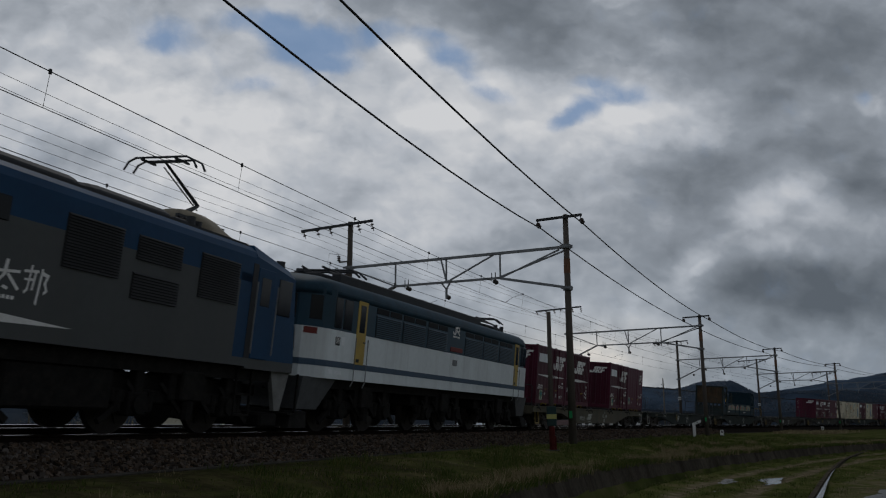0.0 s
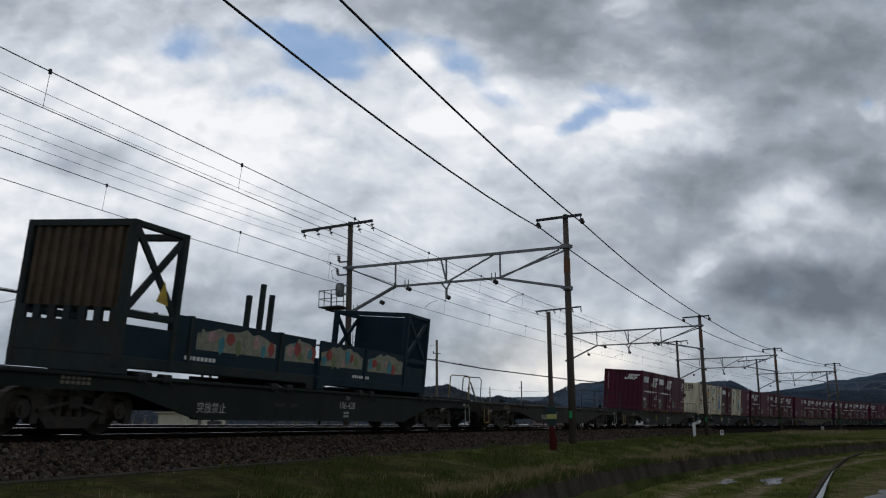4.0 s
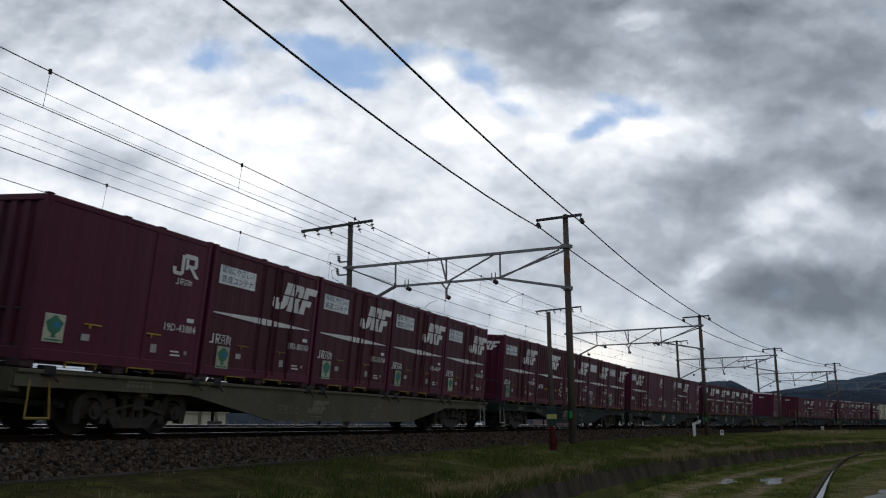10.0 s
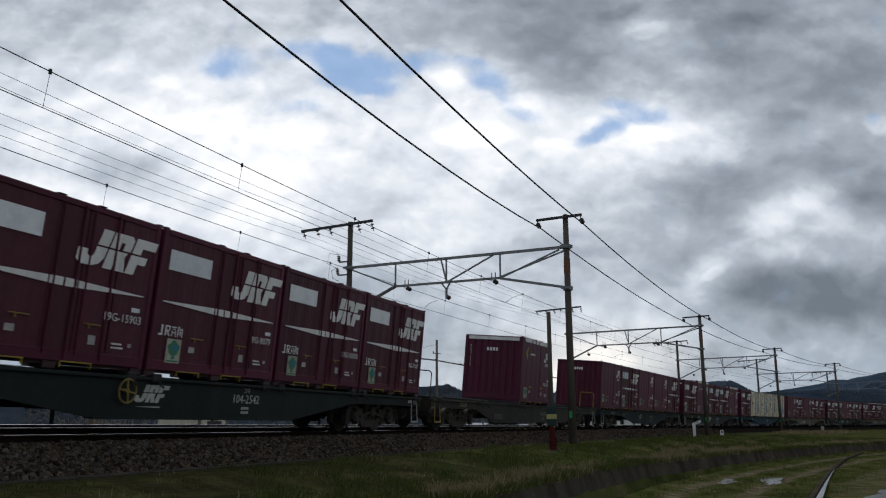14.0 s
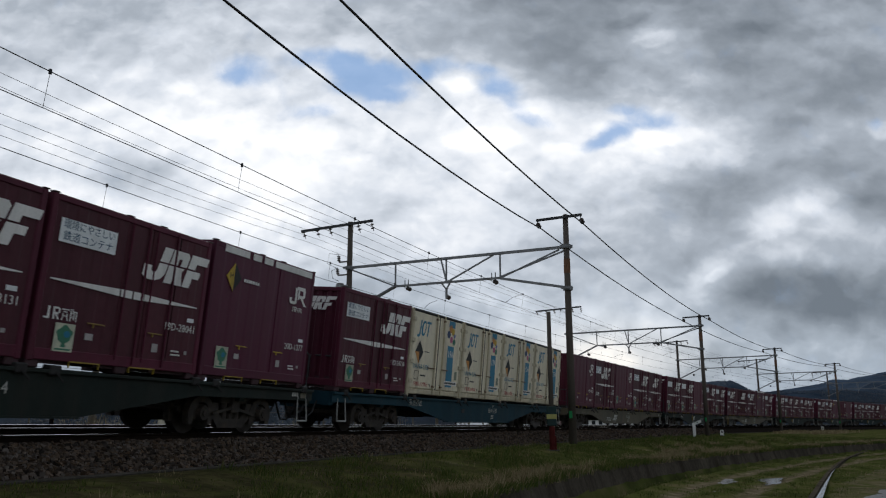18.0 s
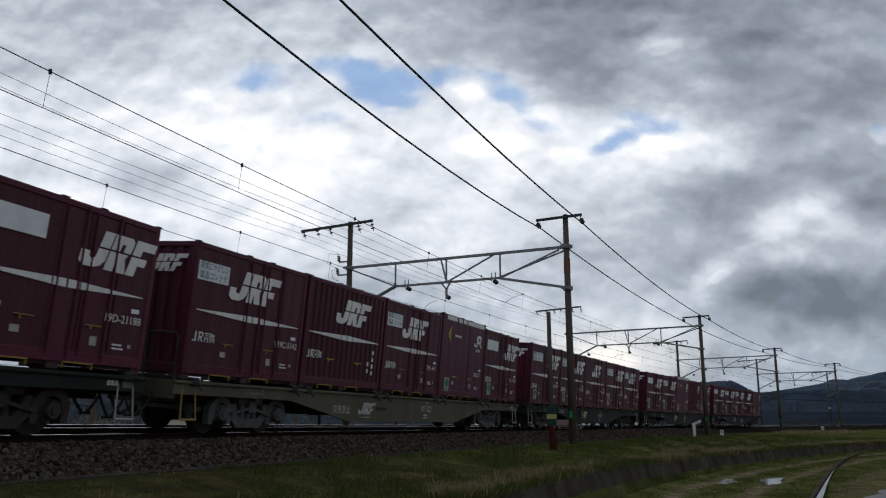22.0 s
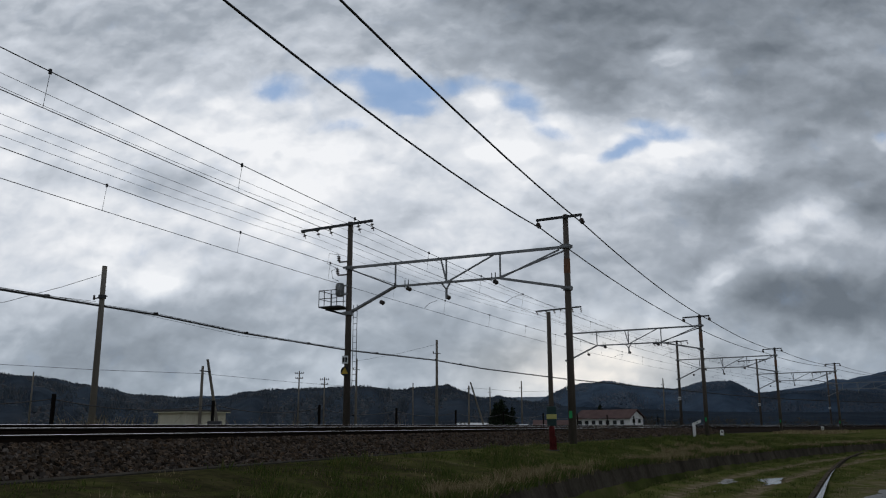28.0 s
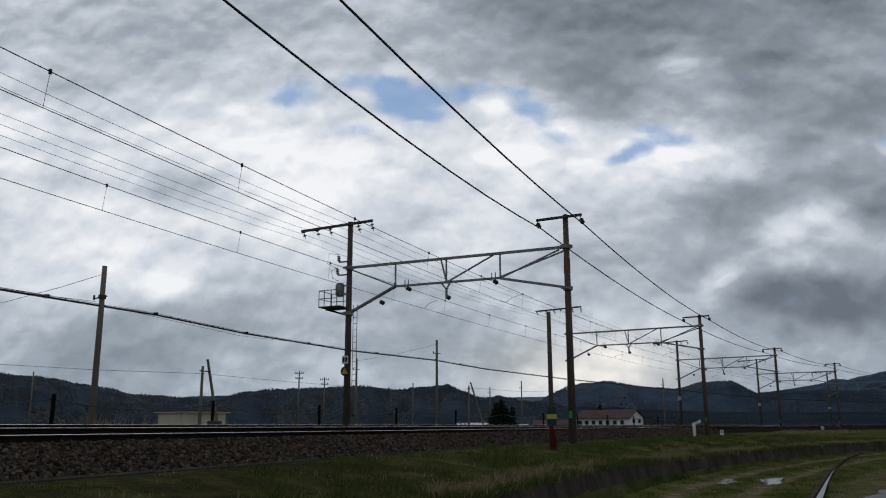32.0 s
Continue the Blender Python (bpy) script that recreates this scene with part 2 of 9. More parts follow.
def lettering(name, body, size, material, parent, x, y, z, face=-1, squeeze=1.0):
    """Writing on a side that looks to -y (face -1) or along -x (face 0)."""
    ob = part(name, text_mesh(body, size, material), material, parent)
    ob.matrix_basis = pose(x, y, z, 90, 0, 0 if face == -1 else -90) @ Matrix.Diagonal((squeeze, 1, 1, 1))
    return ob


# ---------------------------------------------------------------- the line's plan
CANT = 5.216
S_TAB = np.arange(-640.0, 640.0, 0.25)
_h = 1.154709 - 0.002638 * S_TAB + 4.0e-6 * S_TAB ** 2 / 2
_x = np.concatenate([[0], np.cumsum((np.cos(_h[1:]) + np.cos(_h[:-1])) / 2 * 0.25)])
_y = np.concatenate([[0], np.cumsum((np.sin(_h[1:]) + np.sin(_h[:-1])) / 2 * 0.25)])
_i0 = int(640 / 0.25)
_x, _y = _x - _x[_i0], _y - _y[_i0] + 29.05


def on_line(s):
    return float(np.interp(s, S_TAB, _x)), float(np.interp(s, S_TAB, _y)), float(np.interp(s, S_TAB, _h))


def at(s, lat, z=0.0):
    """The place s metres along the line and lat metres to the camera's side of the near track."""
    x, y, h = on_line(s)
    return Vector((x + lat * math.sin(h), y - lat * math.cos(h), z))


def frame_at(s, lat=0.0, z=0.0):
    """Upright axes: x along the line, y away from the camera's side."""
    p = at(s, lat, z)
    return Matrix.Translation(p) @ Matrix.Rotation(on_line(s)[2], 4, "Z")


def canted(s, lat, z, zo=0.0, centre=0.0):
    """A place in the tilted plane of a track."""
    k = radians(CANT)
    return at(s, centre + lat * math.cos(k) + z * math.sin(k), zo + z * math.cos(k) - lat * math.sin(k))


def vehicle_pose(s, half):
    a, b = at(s - half, 0), at(s + half, 0)
    d = b - a
    return Matrix.Translation((a + b) / 2) @ Matrix.Rotation(math.atan2(d.y, d.x), 4, "Z") @ Matrix.Rotation(radians(CANT), 4, "X")


# ---------------------------------------------------------------- clouds, a sheet far off that drifts away
def cloud_material():
    m = bpy.data.materials.new("cloud_sheet")
    m.use_nodes = True
    nt = m.node_tree
    nt.nodes.clear()
    N, L = nt.nodes.new, nt.links.new

    def math_node(op, a, b=None, c=None):
        n = N("ShaderNodeMath")
        n.operation = op
        for i, v in enumerate((a, b, c)):
            if v is None:
                continue
            if isinstance(v, (int, float)):
                n.inputs[i].default_value = v
            else:
                L(v, n.inputs[i])
        return n.outputs[0]

    co = N("ShaderNodeTexCoord")
    sep = N("ShaderNodeSeparateXYZ")
    L(co.outputs["Object"], sep.inputs[0])
    u = math_node("DIVIDE", sep.outputs[0], sep.outputs[1])
    v = math_node("DIVIDE", sep.outputs[2], sep.outputs[1])
    uv = N("ShaderNodeCombineXYZ")
    L(u, uv.inputs[0])
    L(v, uv.inputs[1])

    def noise_tex(scale, detail, rough, vec, distort=0.0):
        n = N("ShaderNodeTexNoise")
        n.inputs["Scale"].default_value, n.inputs["Detail"].default_value = scale, detail
        n.inputs["Roughness"].default_value, n.inputs["Distortion"].default_value = rough, distort
        L(vec, n.inputs["Vector"])
        return n

    def warp(vec, scale, amount, detail):
        n = noise_tex(scale, detail, 0.55, vec)
        sub = N("ShaderNodeVectorMath")
        sub.operation = "SUBTRACT"
        L(n.outputs["Color"], sub.inputs[0])
        sub.inputs[1].default_value = (0.5, 0.5, 0.5)
        sc = N("ShaderNodeVectorMath")
        sc.operation = "SCALE"
        L(sub.outputs[0], sc.inputs[0])
        sc.inputs["Scale"].default_value = amount
        ad = N("ShaderNodeVectorMath")
        L(vec, ad.inputs[0])
        L(sc.outputs[0], ad.inputs[1])
        return ad.outputs[0]

    ws = warp(warp(uv.outputs[0], 5.0, 0.022, 2), 14.0, 0.016, 3)
    w = warp(ws, 26.0, 0.015, 6)
    flat = N("ShaderNodeVectorMath")
    flat.operation = "MULTIPLY"
    L(w, flat.inputs[0])
    flat.inputs[1].default_value = (1.0, 1.5, 1.0)
    wf = flat.outputs[0]

    turned = {}

    def blob(total, azi, ele, half, aspect, turn, amount, crisp=0.15):
        """Adds one patch: azimuth, elevation and half length in degrees, length to height, turn, amount, crispness of its rim."""
        if (aspect, turn) not in turned:
            mp = N("ShaderNodeMapping")
            mp.vector_type = "TEXTURE"
            mp.inputs["Rotation"].default_value = (0, 0, radians(turn))
            mp.inputs["Scale"].default_value = (1, 1 / aspect, 1)
            L(w, mp.inputs[0])
            turned[aspect, turn] = mp.outputs[0]
        cu, cv, t = math.tan(radians(azi)), math.tan(radians(ele)) / math.cos(radians(azi)), radians(turn)
        ln = N("ShaderNodeVectorMath")
        ln.operation = "DISTANCE"
        L(turned[aspect, turn], ln.inputs[0])
        ln.inputs[1].default_value = (cu * math.cos(t) + cv * math.sin(t), (cv * math.cos(t) - cu * math.sin(t)) * aspect, 0)
        mr = N("ShaderNodeMapRange")
        mr.interpolation_type = "SMOOTHSTEP"
        mr.inputs["From Min"].default_value, mr.inputs["From Max"].default_value = crisp * radians(half), 1.25 * radians(half)
        mr.inputs["To Min"].default_value, mr.inputs["To Max"].default_value = amount, 0.0
        L(ln.outputs["Value"], mr.inputs[0])
        return math_node("ADD", total, mr.outputs[0])

    # grey masses below nought, sunlit ones above
    tone = 0.66
    tone = blob(tone, 22.7, 26.0, 14.4, 1.6, -25, -0.24)
    tone = blob(tone, -10.0, 19.4, 14.4, 1.6, 0, 0.19)
    tone = blob(tone, 26.2, 8.4, 14.4, 1.6, -25, -0.34)
    tone = blob(tone, 8.5, 31.2, 14.4, 1.6, 20, -0.37)
    tone = blob(tone, -29.5, 17.0, 14.4, 1.6, -25, 0.24)
    tone = blob(tone, -9.1, 3.6, 14.4, 1.6, 0, -0.11)
    tone = blob(tone, -23.9, 29.3, 14.4, 1.6, 0, -0.05)
    tone = blob(tone, 8.1, 19.7, 9, 3.0, 0, 0.17)
    tone = blob(tone, 9.1, 3.5, 9, 3.0, 20, 0.23)
    tone = blob(tone, 27.8, 15.4, 9, 3.0, -25, -0.17)
    tone = blob(tone, 25.5, 11.4, 9, 3.0, 0, 0.33)
    tone = blob(tone, 3.9, 14.5, 9, 3.0, 20, 0.16)
    tone = blob(tone, 17.9, 18.7, 9, 3.0, 0, 0.18)
    tone = blob(tone, -23.3, 9.9, 9, 3.0, 0, 0.12)
    tone = blob(tone, 26.4, 4.6, 9, 3.0, 0, 0.16)
    tone = blob(tone, 32.7, 21.7, 9, 3.0, 20, -0.22)
    tone = blob(tone, 19.6, 16.0, 9, 3.0, 20, -0.13)
    tone = blob(tone, -37.0, 17.6, 9, 3.0, 20, 0.10)
    tone = blob(tone, -32.4, 10.1, 9, 3.0, 20, 0.11)
    tone = blob(tone, -16.0, 27.4, 9, 3.0, 0, 0.07)
    tone = blob(tone, -3.6, 31.5, 9, 3.0, 0, -0.08)
    tone = blob(tone, 6.2, 8.6, 9, 3.0, 0, 0.07)
    tone = blob(tone, 16.8, 24.0, 9, 3.0, 0, -0.03)
    tone = blob(tone, 14.8, 11.8, 9, 3.0, 20, -0.04)
    tone = blob(tone, 24.1, 29.2, 9, 3.0, 20, -0.12)
    tone = blob(tone, -5.8, 11.8, 9, 3.0, 0, 0.05)
    tone = blob(tone, -14.9, 21.3, 9, 3.0, 20, 0.04)
    tone = blob(tone, 11.4, 21.5, 9, 3.0, 0, 0.05)
    tone = blob(tone, -34.0, 22.9, 9, 3.0, 20, 0.05)
    tone = blob(tone, -1.4, 5.9, 9, 3.0, 20, -0.05)
    tone = blob(tone, -32.0, 6.4, 9, 3.0, -25, -0.05)
    tone = blob(tone, 19.4, 4.4, 9, 3.0, 20, -0.03)
    tone = blob(tone, -23.4, 3.4, 8, 1.6, 0, -0.18)
    tone = blob(tone, 28.6, 28.3, 8, 1.6, -25, -0.29)
    tone = blob(tone, -21.4, 21.4, 8, 1.6, -25, 0.16)
    tone = blob(tone, -12.8, 11.2, 8, 1.6, -25, 0.12)
    tone = blob(tone, 2.4, 26.1, 8, 1.6, -25, 0.13)
    tone = blob(tone, 2.8, 20.0, 8, 1.6, 20, 0.14)
    tone = blob(tone, -15.8, 16.7, 8, 1.6, 20, 0.10)
    tone = blob(tone, -27.6, 23.2, 8, 1.6, 20, -0.03)
    tone = blob(tone, 31.5, 11.7, 8, 1.6, -25, -0.11)
    tone = blob(tone, -18.6, 8.3, 8, 1.6, 0, -0.06)
    tone = blob(tone, 9.1, 24.3, 5.6, 1.6, -25, -0.25)
    tone = blob(tone, 12.8, 17.3, 5.6, 1.6, -25, 0.06)
    tone = blob(tone, -22.5, 13.2, 5.6, 1.6, 0, 0.06)
    tone = blob(tone, 23.7, 13.7, 5.4, 3.0, 20, 0.16)
    tone = blob(tone, -21.3, 16.1, 5.4, 3.0, 0, -0.21)
    tone = blob(tone, 25.6, 19.9, 5.4, 3.0, 20, -0.14)
    tone = blob(tone, 22.2, 9.1, 5.4, 3.0, 0, -0.11)
    tone = blob(tone, -1.3, 3.6, 5.4, 3.0, 0, 0.10)
    tone = blob(tone, -9.1, 3.6, 5.4, 3.0, 0, 0.08)
    tone = blob(tone, -10.0, 19.4, 5.4, 3.0, 0, 0.07)
    tone = blob(tone, -1.0, 15.0, 5.4, 3.0, 20, 0.07)
    tone = blob(tone, -0.6, 26.1, 5.4, 3.0, 0, -0.06)
    tone = blob(tone, 16.3, 6.0, 5.4, 3.0, 20, 0.04)
    tone = blob(tone, -12.2, 14.3, 5.4, 3.0, 20, 0.05)
    tone = blob(tone, 15.4, 26.7, 4, 1.6, -25, 0.12)
    tone = blob(tone, -29.5, 17.0, 4, 1.6, -25, -0.15)
    tone = blob(tone, 19.2, 30.1, 4, 1.6, -25, -0.06)
    tone = blob(tone, 11.3, 26.8, 4, 1.6, 20, -0.05)
    tone = blob(tone, 18.4, 9.7, 2.9, 1.6, 20, 0.21)
    tone = blob(tone, 32.1, 16.8, 2.9, 1.6, -25, -0.17)
    tone = blob(tone, 25.5, 18.2, 2.9, 1.6, 20, 0.11)
    tone = blob(tone, 22.7, 26.0, 2.9, 1.6, 20, -0.17)
    tone = blob(tone, -21.2, 9.6, 2.9, 1.6, 20, 0.15)
    tone = blob(tone, 0.7, 23.5, 2.9, 1.6, -25, 0.08)
    tone = blob(tone, 30.3, 24.2, 2.9, 1.6, 20, -0.10)
    tone = blob(tone, 22.0, 14.2, 2.9, 1.6, 20, 0.13)
    tone = blob(tone, 25.4, 14.2, 2.9, 1.6, -25, 0.14)
    tone = blob(tone, -30.1, 22.4, 2.9, 1.6, -25, -0.07)
    tone = blob(tone, 20.9, 23.5, 2.9, 1.6, -25, -0.09)
    tone = blob(tone, 27.2, 22.1, 2.9, 1.6, 20, -0.07)
    tone = blob(tone, 15.5, 22.7, 2.9, 1.6, -25, -0.07)
    tone = blob(tone, 19.2, 25.5, 2.9, 1.6, 20, -0.06)
    # small clouds with a clearer rim
    tone = blob(tone, 23.7, 8.3, 6.55, 3.0, 0, -0.08, 0.5)
    tone = blob(tone, 25.7, 7.2, 4.2, 3.0, 0, -0.08, 0.5)
    tone = blob(tone, 20.8, 9.2, 2.23, 1.6, 0, -0.07, 0.5)
    tone = blob(tone, 18.6, 9.9, 1.34, 3.0, 20, 0.1, 0.5)
    tone = blob(tone, 2.8, 19.9, 2.94, 3.0, 0, 0.12, 0.5)
    tone = blob(tone, 8.3, 19.0, 2.4, 3.0, 0, 0.1, 0.5)
    tone = blob(tone, 14.9, 19.4, 1.9, 3.0, 0, 0.12, 0.5)
    tone = blob(tone, 6.1, 22.0, 2.08, 3.0, 0, 0.1, 0.5)
    tone = blob(tone, 0.7, 23.5, 1.43, 1.6, 0, 0.08, 0.5)
    tone = blob(tone, -5.9, 20.2, 1.57, 1.6, 20, 0.08, 0.5)
    tone = blob(tone, -10.0, 19.8, 1.96, 1.6, 20, 0.07, 0.5)
    tone = blob(tone, 23.7, 13.6, 3.39, 3.0, 20, 0.05, 0.5)
    tone = blob(tone, 15.3, 26.0, 2.08, 3.0, 20, 0.1, 0.5)
    tone = blob(tone, 13.8, 27.4, 1.64, 3.0, 20, -0.1, 0.5)
    tone = blob(tone, 29.1, 18.1, 1.2, 1.6, 0, 0.1, 0.5)
    tone = blob(tone, 28.4, 13.2, 1.93, 1.6, 20, -0.08, 0.5)
    tone = blob(tone, -21.0, 9.6, 1.64, 3.0, 0, 0.09, 0.5)
    tone = blob(tone, -25.5, 10.4, 1.6, 3.0, 0, 0.07, 0.5)
    tone = blob(tone, 11.8, 4.7, 2.4, 3.0, 0, 0.09, 0.5)
    tone = blob(tone, 9.1, 3.5, 2.08, 3.0, 0, 0.08, 0.5)
    # heaped lumps, lit from above: each is brighter on the side turned to the light
    lift = N("ShaderNodeVectorMath")
    L(wf, lift.inputs[0])
    lift.inputs[1].default_value = (-0.005, 0.024, 0.0)

    def heaps(vec, scale):
        n = N("ShaderNodeTexVoronoi")
        n.feature = "SMOOTH_F1"
        n.inputs["Scale"].default_value, n.inputs["Detail"].default_value = scale, 3.0
        n.inputs["Roughness"].default_value, n.inputs["Smoothness"].default_value = 0.55, 0.6
        L(vec, n.inputs["Vector"])
        return n.outputs["Distance"]

    for scale_, gain_ in ((7.0, 0.20), (17.0, 0.11)):
        relief = math_node("SUBTRACT", heaps(lift.outputs[0], scale_), heaps(wf, scale_))
        tone = math_node("ADD", tone, math_node("MULTIPLY", relief, gain_))
    big = noise_tex(6.0, 5, 0.5, wf)
    fine = noise_tex(16.0, 7, 0.6, wf)
    tone = math_node("ADD", tone, math_node("MULTIPLY", math_node("SUBTRACT", big.outputs[0], 0.5), 0.13))
    tone = math_node("ADD", tone, math_node("MULTIPLY", math_node("SUBTRACT", fine.outputs[0], 0.5), 0.09))

    # torn sheets of cloud with a clear rim here and there
    for scale_, lo_, hi_, gain_ in ((5.5, 0.48, 0.60, 0.07), (10.0, 0.50, 0.60, -0.045), (19.0, 0.50, 0.62, 0.03)):
        sheet = N("ShaderNodeMapRange")
        sheet.interpolation_type = "SMOOTHSTEP"
        sheet.inputs["From Min"].default_value, sheet.inputs["From Max"].default_value = lo_, hi_
        sheet.inputs["To Min"].default_value, sheet.inputs["To Max"].default_value = -gain_ * 0.45, gain_ * 0.55
        L(noise_tex(scale_, 8, 0.5, wf).outputs[0], sheet.inputs[0])
        tone = math_node("ADD", tone, sheet.outputs[0])
    tone = math_node("MULTIPLY_ADD", tone, 1.2, -0.185)
    ramp = N("ShaderNodeValToRGB")
    r = ramp.color_ramp
    r.elements[0].position, r.elements[0].color = 0.0, (0.155, 0.182, 0.216, 1)
    r.elements[1].position, r.elements[1].color = 1.0, (0.945, 0.96, 0.99, 1)
    for pos_, col_ in ((0.25, (0.248, 0.282, 0.327, 1)), (0.5, (0.385, 0.43, 0.492, 1)), (0.75, (0.65, 0.695, 0.765, 1))):
        e = r.elements.new(pos_)
        e.color = col_
    L(tone, ramp.inputs[0])
    gap = 0.0
    gap = blob(gap, -14.6, 24.0, 2.90, 1.6, 0, 0.67)
    gap = blob(gap, -15.8, 23.3, 1.61, 1.6, 0, 0.43)
    gap = blob(gap, -9.4, 25.2, 3.63, 3.0, 0, 0.81)
    gap = blob(gap, -6.4, 23.8, 3.12, 1.6, 0, 1.13)
    gap = blob(gap, -7.7, 24.8, 1.81, 1.6, 0, 0.54)
    gap = blob(gap, -3.5, 24.3, 2.56, 1.6, 0, 0.67)
    gap = blob(gap, -9.9, 21.5, 2.60, 3.0, 0, 0.54)
    gap = blob(gap, -3.9, 22.8, 2.21, 3.0, 0, 0.59)
    gap = blob(gap, -0.9, 24.7, 1.85, 1.6, 20, 0.54)
    gap = blob(gap, 2.3, 24.8, 2.13, 3.0, 0, 0.54)
    gap = blob(gap, 3.7, 23.4, 2.25, 1.6, -25, 0.81)
    gap = blob(gap, 4.9, 21.9, 1.39, 1.6, -25, 0.49)
    gap = blob(gap, 6.3, 21.0, 2.20, 3.0, 0, 0.59)
    gap = blob(gap, 13.2, 21.5, 2.37, 3.0, 0, 0.67)
    gap = blob(gap, 15.3, 20.5, 2.67, 3.0, 0, 0.76)
    gap = blob(gap, 11.4, 19.4, 2.46, 3.0, 20, 0.92)
    gap = blob(gap, 12.6, 20.3, 1.39, 1.6, 20, 0.65)
    gap = blob(gap, 29.0, 18.5, 1.04, 1.6, 0, 0.54)
    gap = blob(gap, -5.6, 22.3, 1.86, 1.6, 0, 0.43)
    wisp = noise_tex(20.0, 7, 0.6, w)
    gap = math_node("ADD", gap, math_node("MULTIPLY", math_node("SUBTRACT", wisp.outputs[0], 0.5), 1.25))
    gm = N("ShaderNodeMapRange")
    gm.interpolation_type = "SMOOTHSTEP"
    gm.inputs["From Min"].default_value, gm.inputs["From Max"].default_value = 0.05, 1.05
    gm.inputs["To Max"].default_value = 0.78
    L(gap, gm.inputs[0])
    mx = N("ShaderNodeMix")
    mx.data_type = "RGBA"
    L(gm.outputs[0], mx.inputs[0])
    L(ramp.outputs[0], mx.inputs[6])
    mx.inputs[7].default_value = (0.19, 0.35, 0.63, 1)
    # bluish air low down, warmer where the light breaks through over the hills
    low = N("ShaderNodeValToRGB")
    low.color_ramp.elements[0].position, low.color_ramp.elements[0].color = 0.03, (0.95, 0.985, 1.0, 1)
    low.color_ramp.elements[1].position, low.color_ramp.elements[1].color = 0.22, (1, 1, 1, 1)
    L(v, low.inputs[0])
    glow = N("ShaderNodeMix")
    glow.data_type = "RGBA"
    L(blob(0.0, 9.6, 3.9, 11.0, 3.0, 0, 1.0), glow.inputs[0])
    L(low.outputs[0], glow.inputs[6])
    glow.inputs[7].default_value = (1.03, 0.975, 0.89, 1)
    warm = N("ShaderNodeVectorMath")
    warm.operation = "MULTIPLY"
    L(mx.outputs[2], warm.inputs[0])
    L(glow.outputs[2], warm.inputs[1])
    em = N("ShaderNodeEmission")
    L(warm.outputs[0], em.inputs["Color"])
    em.inputs["Strength"].default_value = 1.0
    out = N("ShaderNodeOutputMaterial")
    L(em.outputs[0], out.inputs[0])
    m.cycles.emission_sampling = "NONE"
    return m


def build_clouds():
    sh = Shape()
    rows, cols = 28, 40
    for i in range(rows + 1):
        f = i / rows
        rr = 380 + 4450 * f ** 1.6
        z = 330 - 262 * ((rr - 380) / 4450) ** 0.75
        for j in range(cols + 1):
            a = radians(-52 + 104 * j / cols)
            sh.v.append((rr * math.sin(a), rr * math.cos(a), z))
    for i in range(rows):
        for j in range(cols):
            q = i * (cols + 1) + j
            sh.f.append((q, q + 1, q + cols + 2, q + cols + 1))
    return tagged(new("backdrop_clouds", sh.mesh("backdrop_clouds", cloud_material(), True)), "broken grey and white cloud with blue gaps", "sky", kind="structure")


CLOUDS = build_clouds()

# ---------------------------------------------------------------- hills
RIDGE = ((-60, 2.2), (-45, 2.9), (-36, 2.6), (-28.1, 3.12), (-26.3, 3.03), (-23.3, 2.6), (-20.3, 2.0), (-17.1, 1.78), (-15, 1.75), (-13.2, 2.28), (-10.2, 2.45), (-5.6, 2.65),
         (-3.3, 2.39), (0.2, 2.73), (2.5, 1.84), (3.7, 1.95), (5.2, 1.7), (6.8, 1.5), (9.0, 1.25), (13, 1.1), (17, 0.9), (24, 0.8), (40, 0.8), (60, 1.0))
RIDGE_MID = ((-60, 0.2), (2.0, 0.2), (4.5, 1.0), (6.3, 1.5), (7.0, 1.85), (8.3, 2.56), (11, 2.95), (13.2, 2.55), (15.4, 2.33), (17.2, 2.74), (19, 2.82), (20.6, 2.03), (22.7, 2.1), (24.3, 2.1), (26.3, 2.0), (30, 1.9), (45, 2.0), (60, 2.1))
RIDGE_FAR = ((-60, 1.2), (-20, 1.0), (-17, 1.95), (-14, 2.05), (-12, 1.2), (3, 1.9), (7, 1.95), (9, 1.5), (19, 1.6), (20.6, 2.0), (22.7, 2.28), (24.3, 2.53), (26.3, 3.1), (28.1, 3.63), (31, 4.1), (38, 3.2), (60, 2.4))


def forest(name, a, b, scale):
    m = mat(name, a, 0.95, var=0.45, scale=scale, dirt=b, dirt_amount=0.8, spec=0.0, bump=1.0, bscale=scale * 25)
    return m


# aerial haze is put into these forest colours: bluer and paler with distance
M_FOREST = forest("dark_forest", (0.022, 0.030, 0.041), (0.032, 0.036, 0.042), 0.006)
M_FOREST_MID = forest("haze_tinted_forest", (0.040, 0.058, 0.084), (0.052, 0.066, 0.088), 0.005)
M_FOREST_FAR = forest("haze_tinted_far_forest", (0.06, 0.082, 0.115), (0.075, 0.093, 0.12), 0.004)


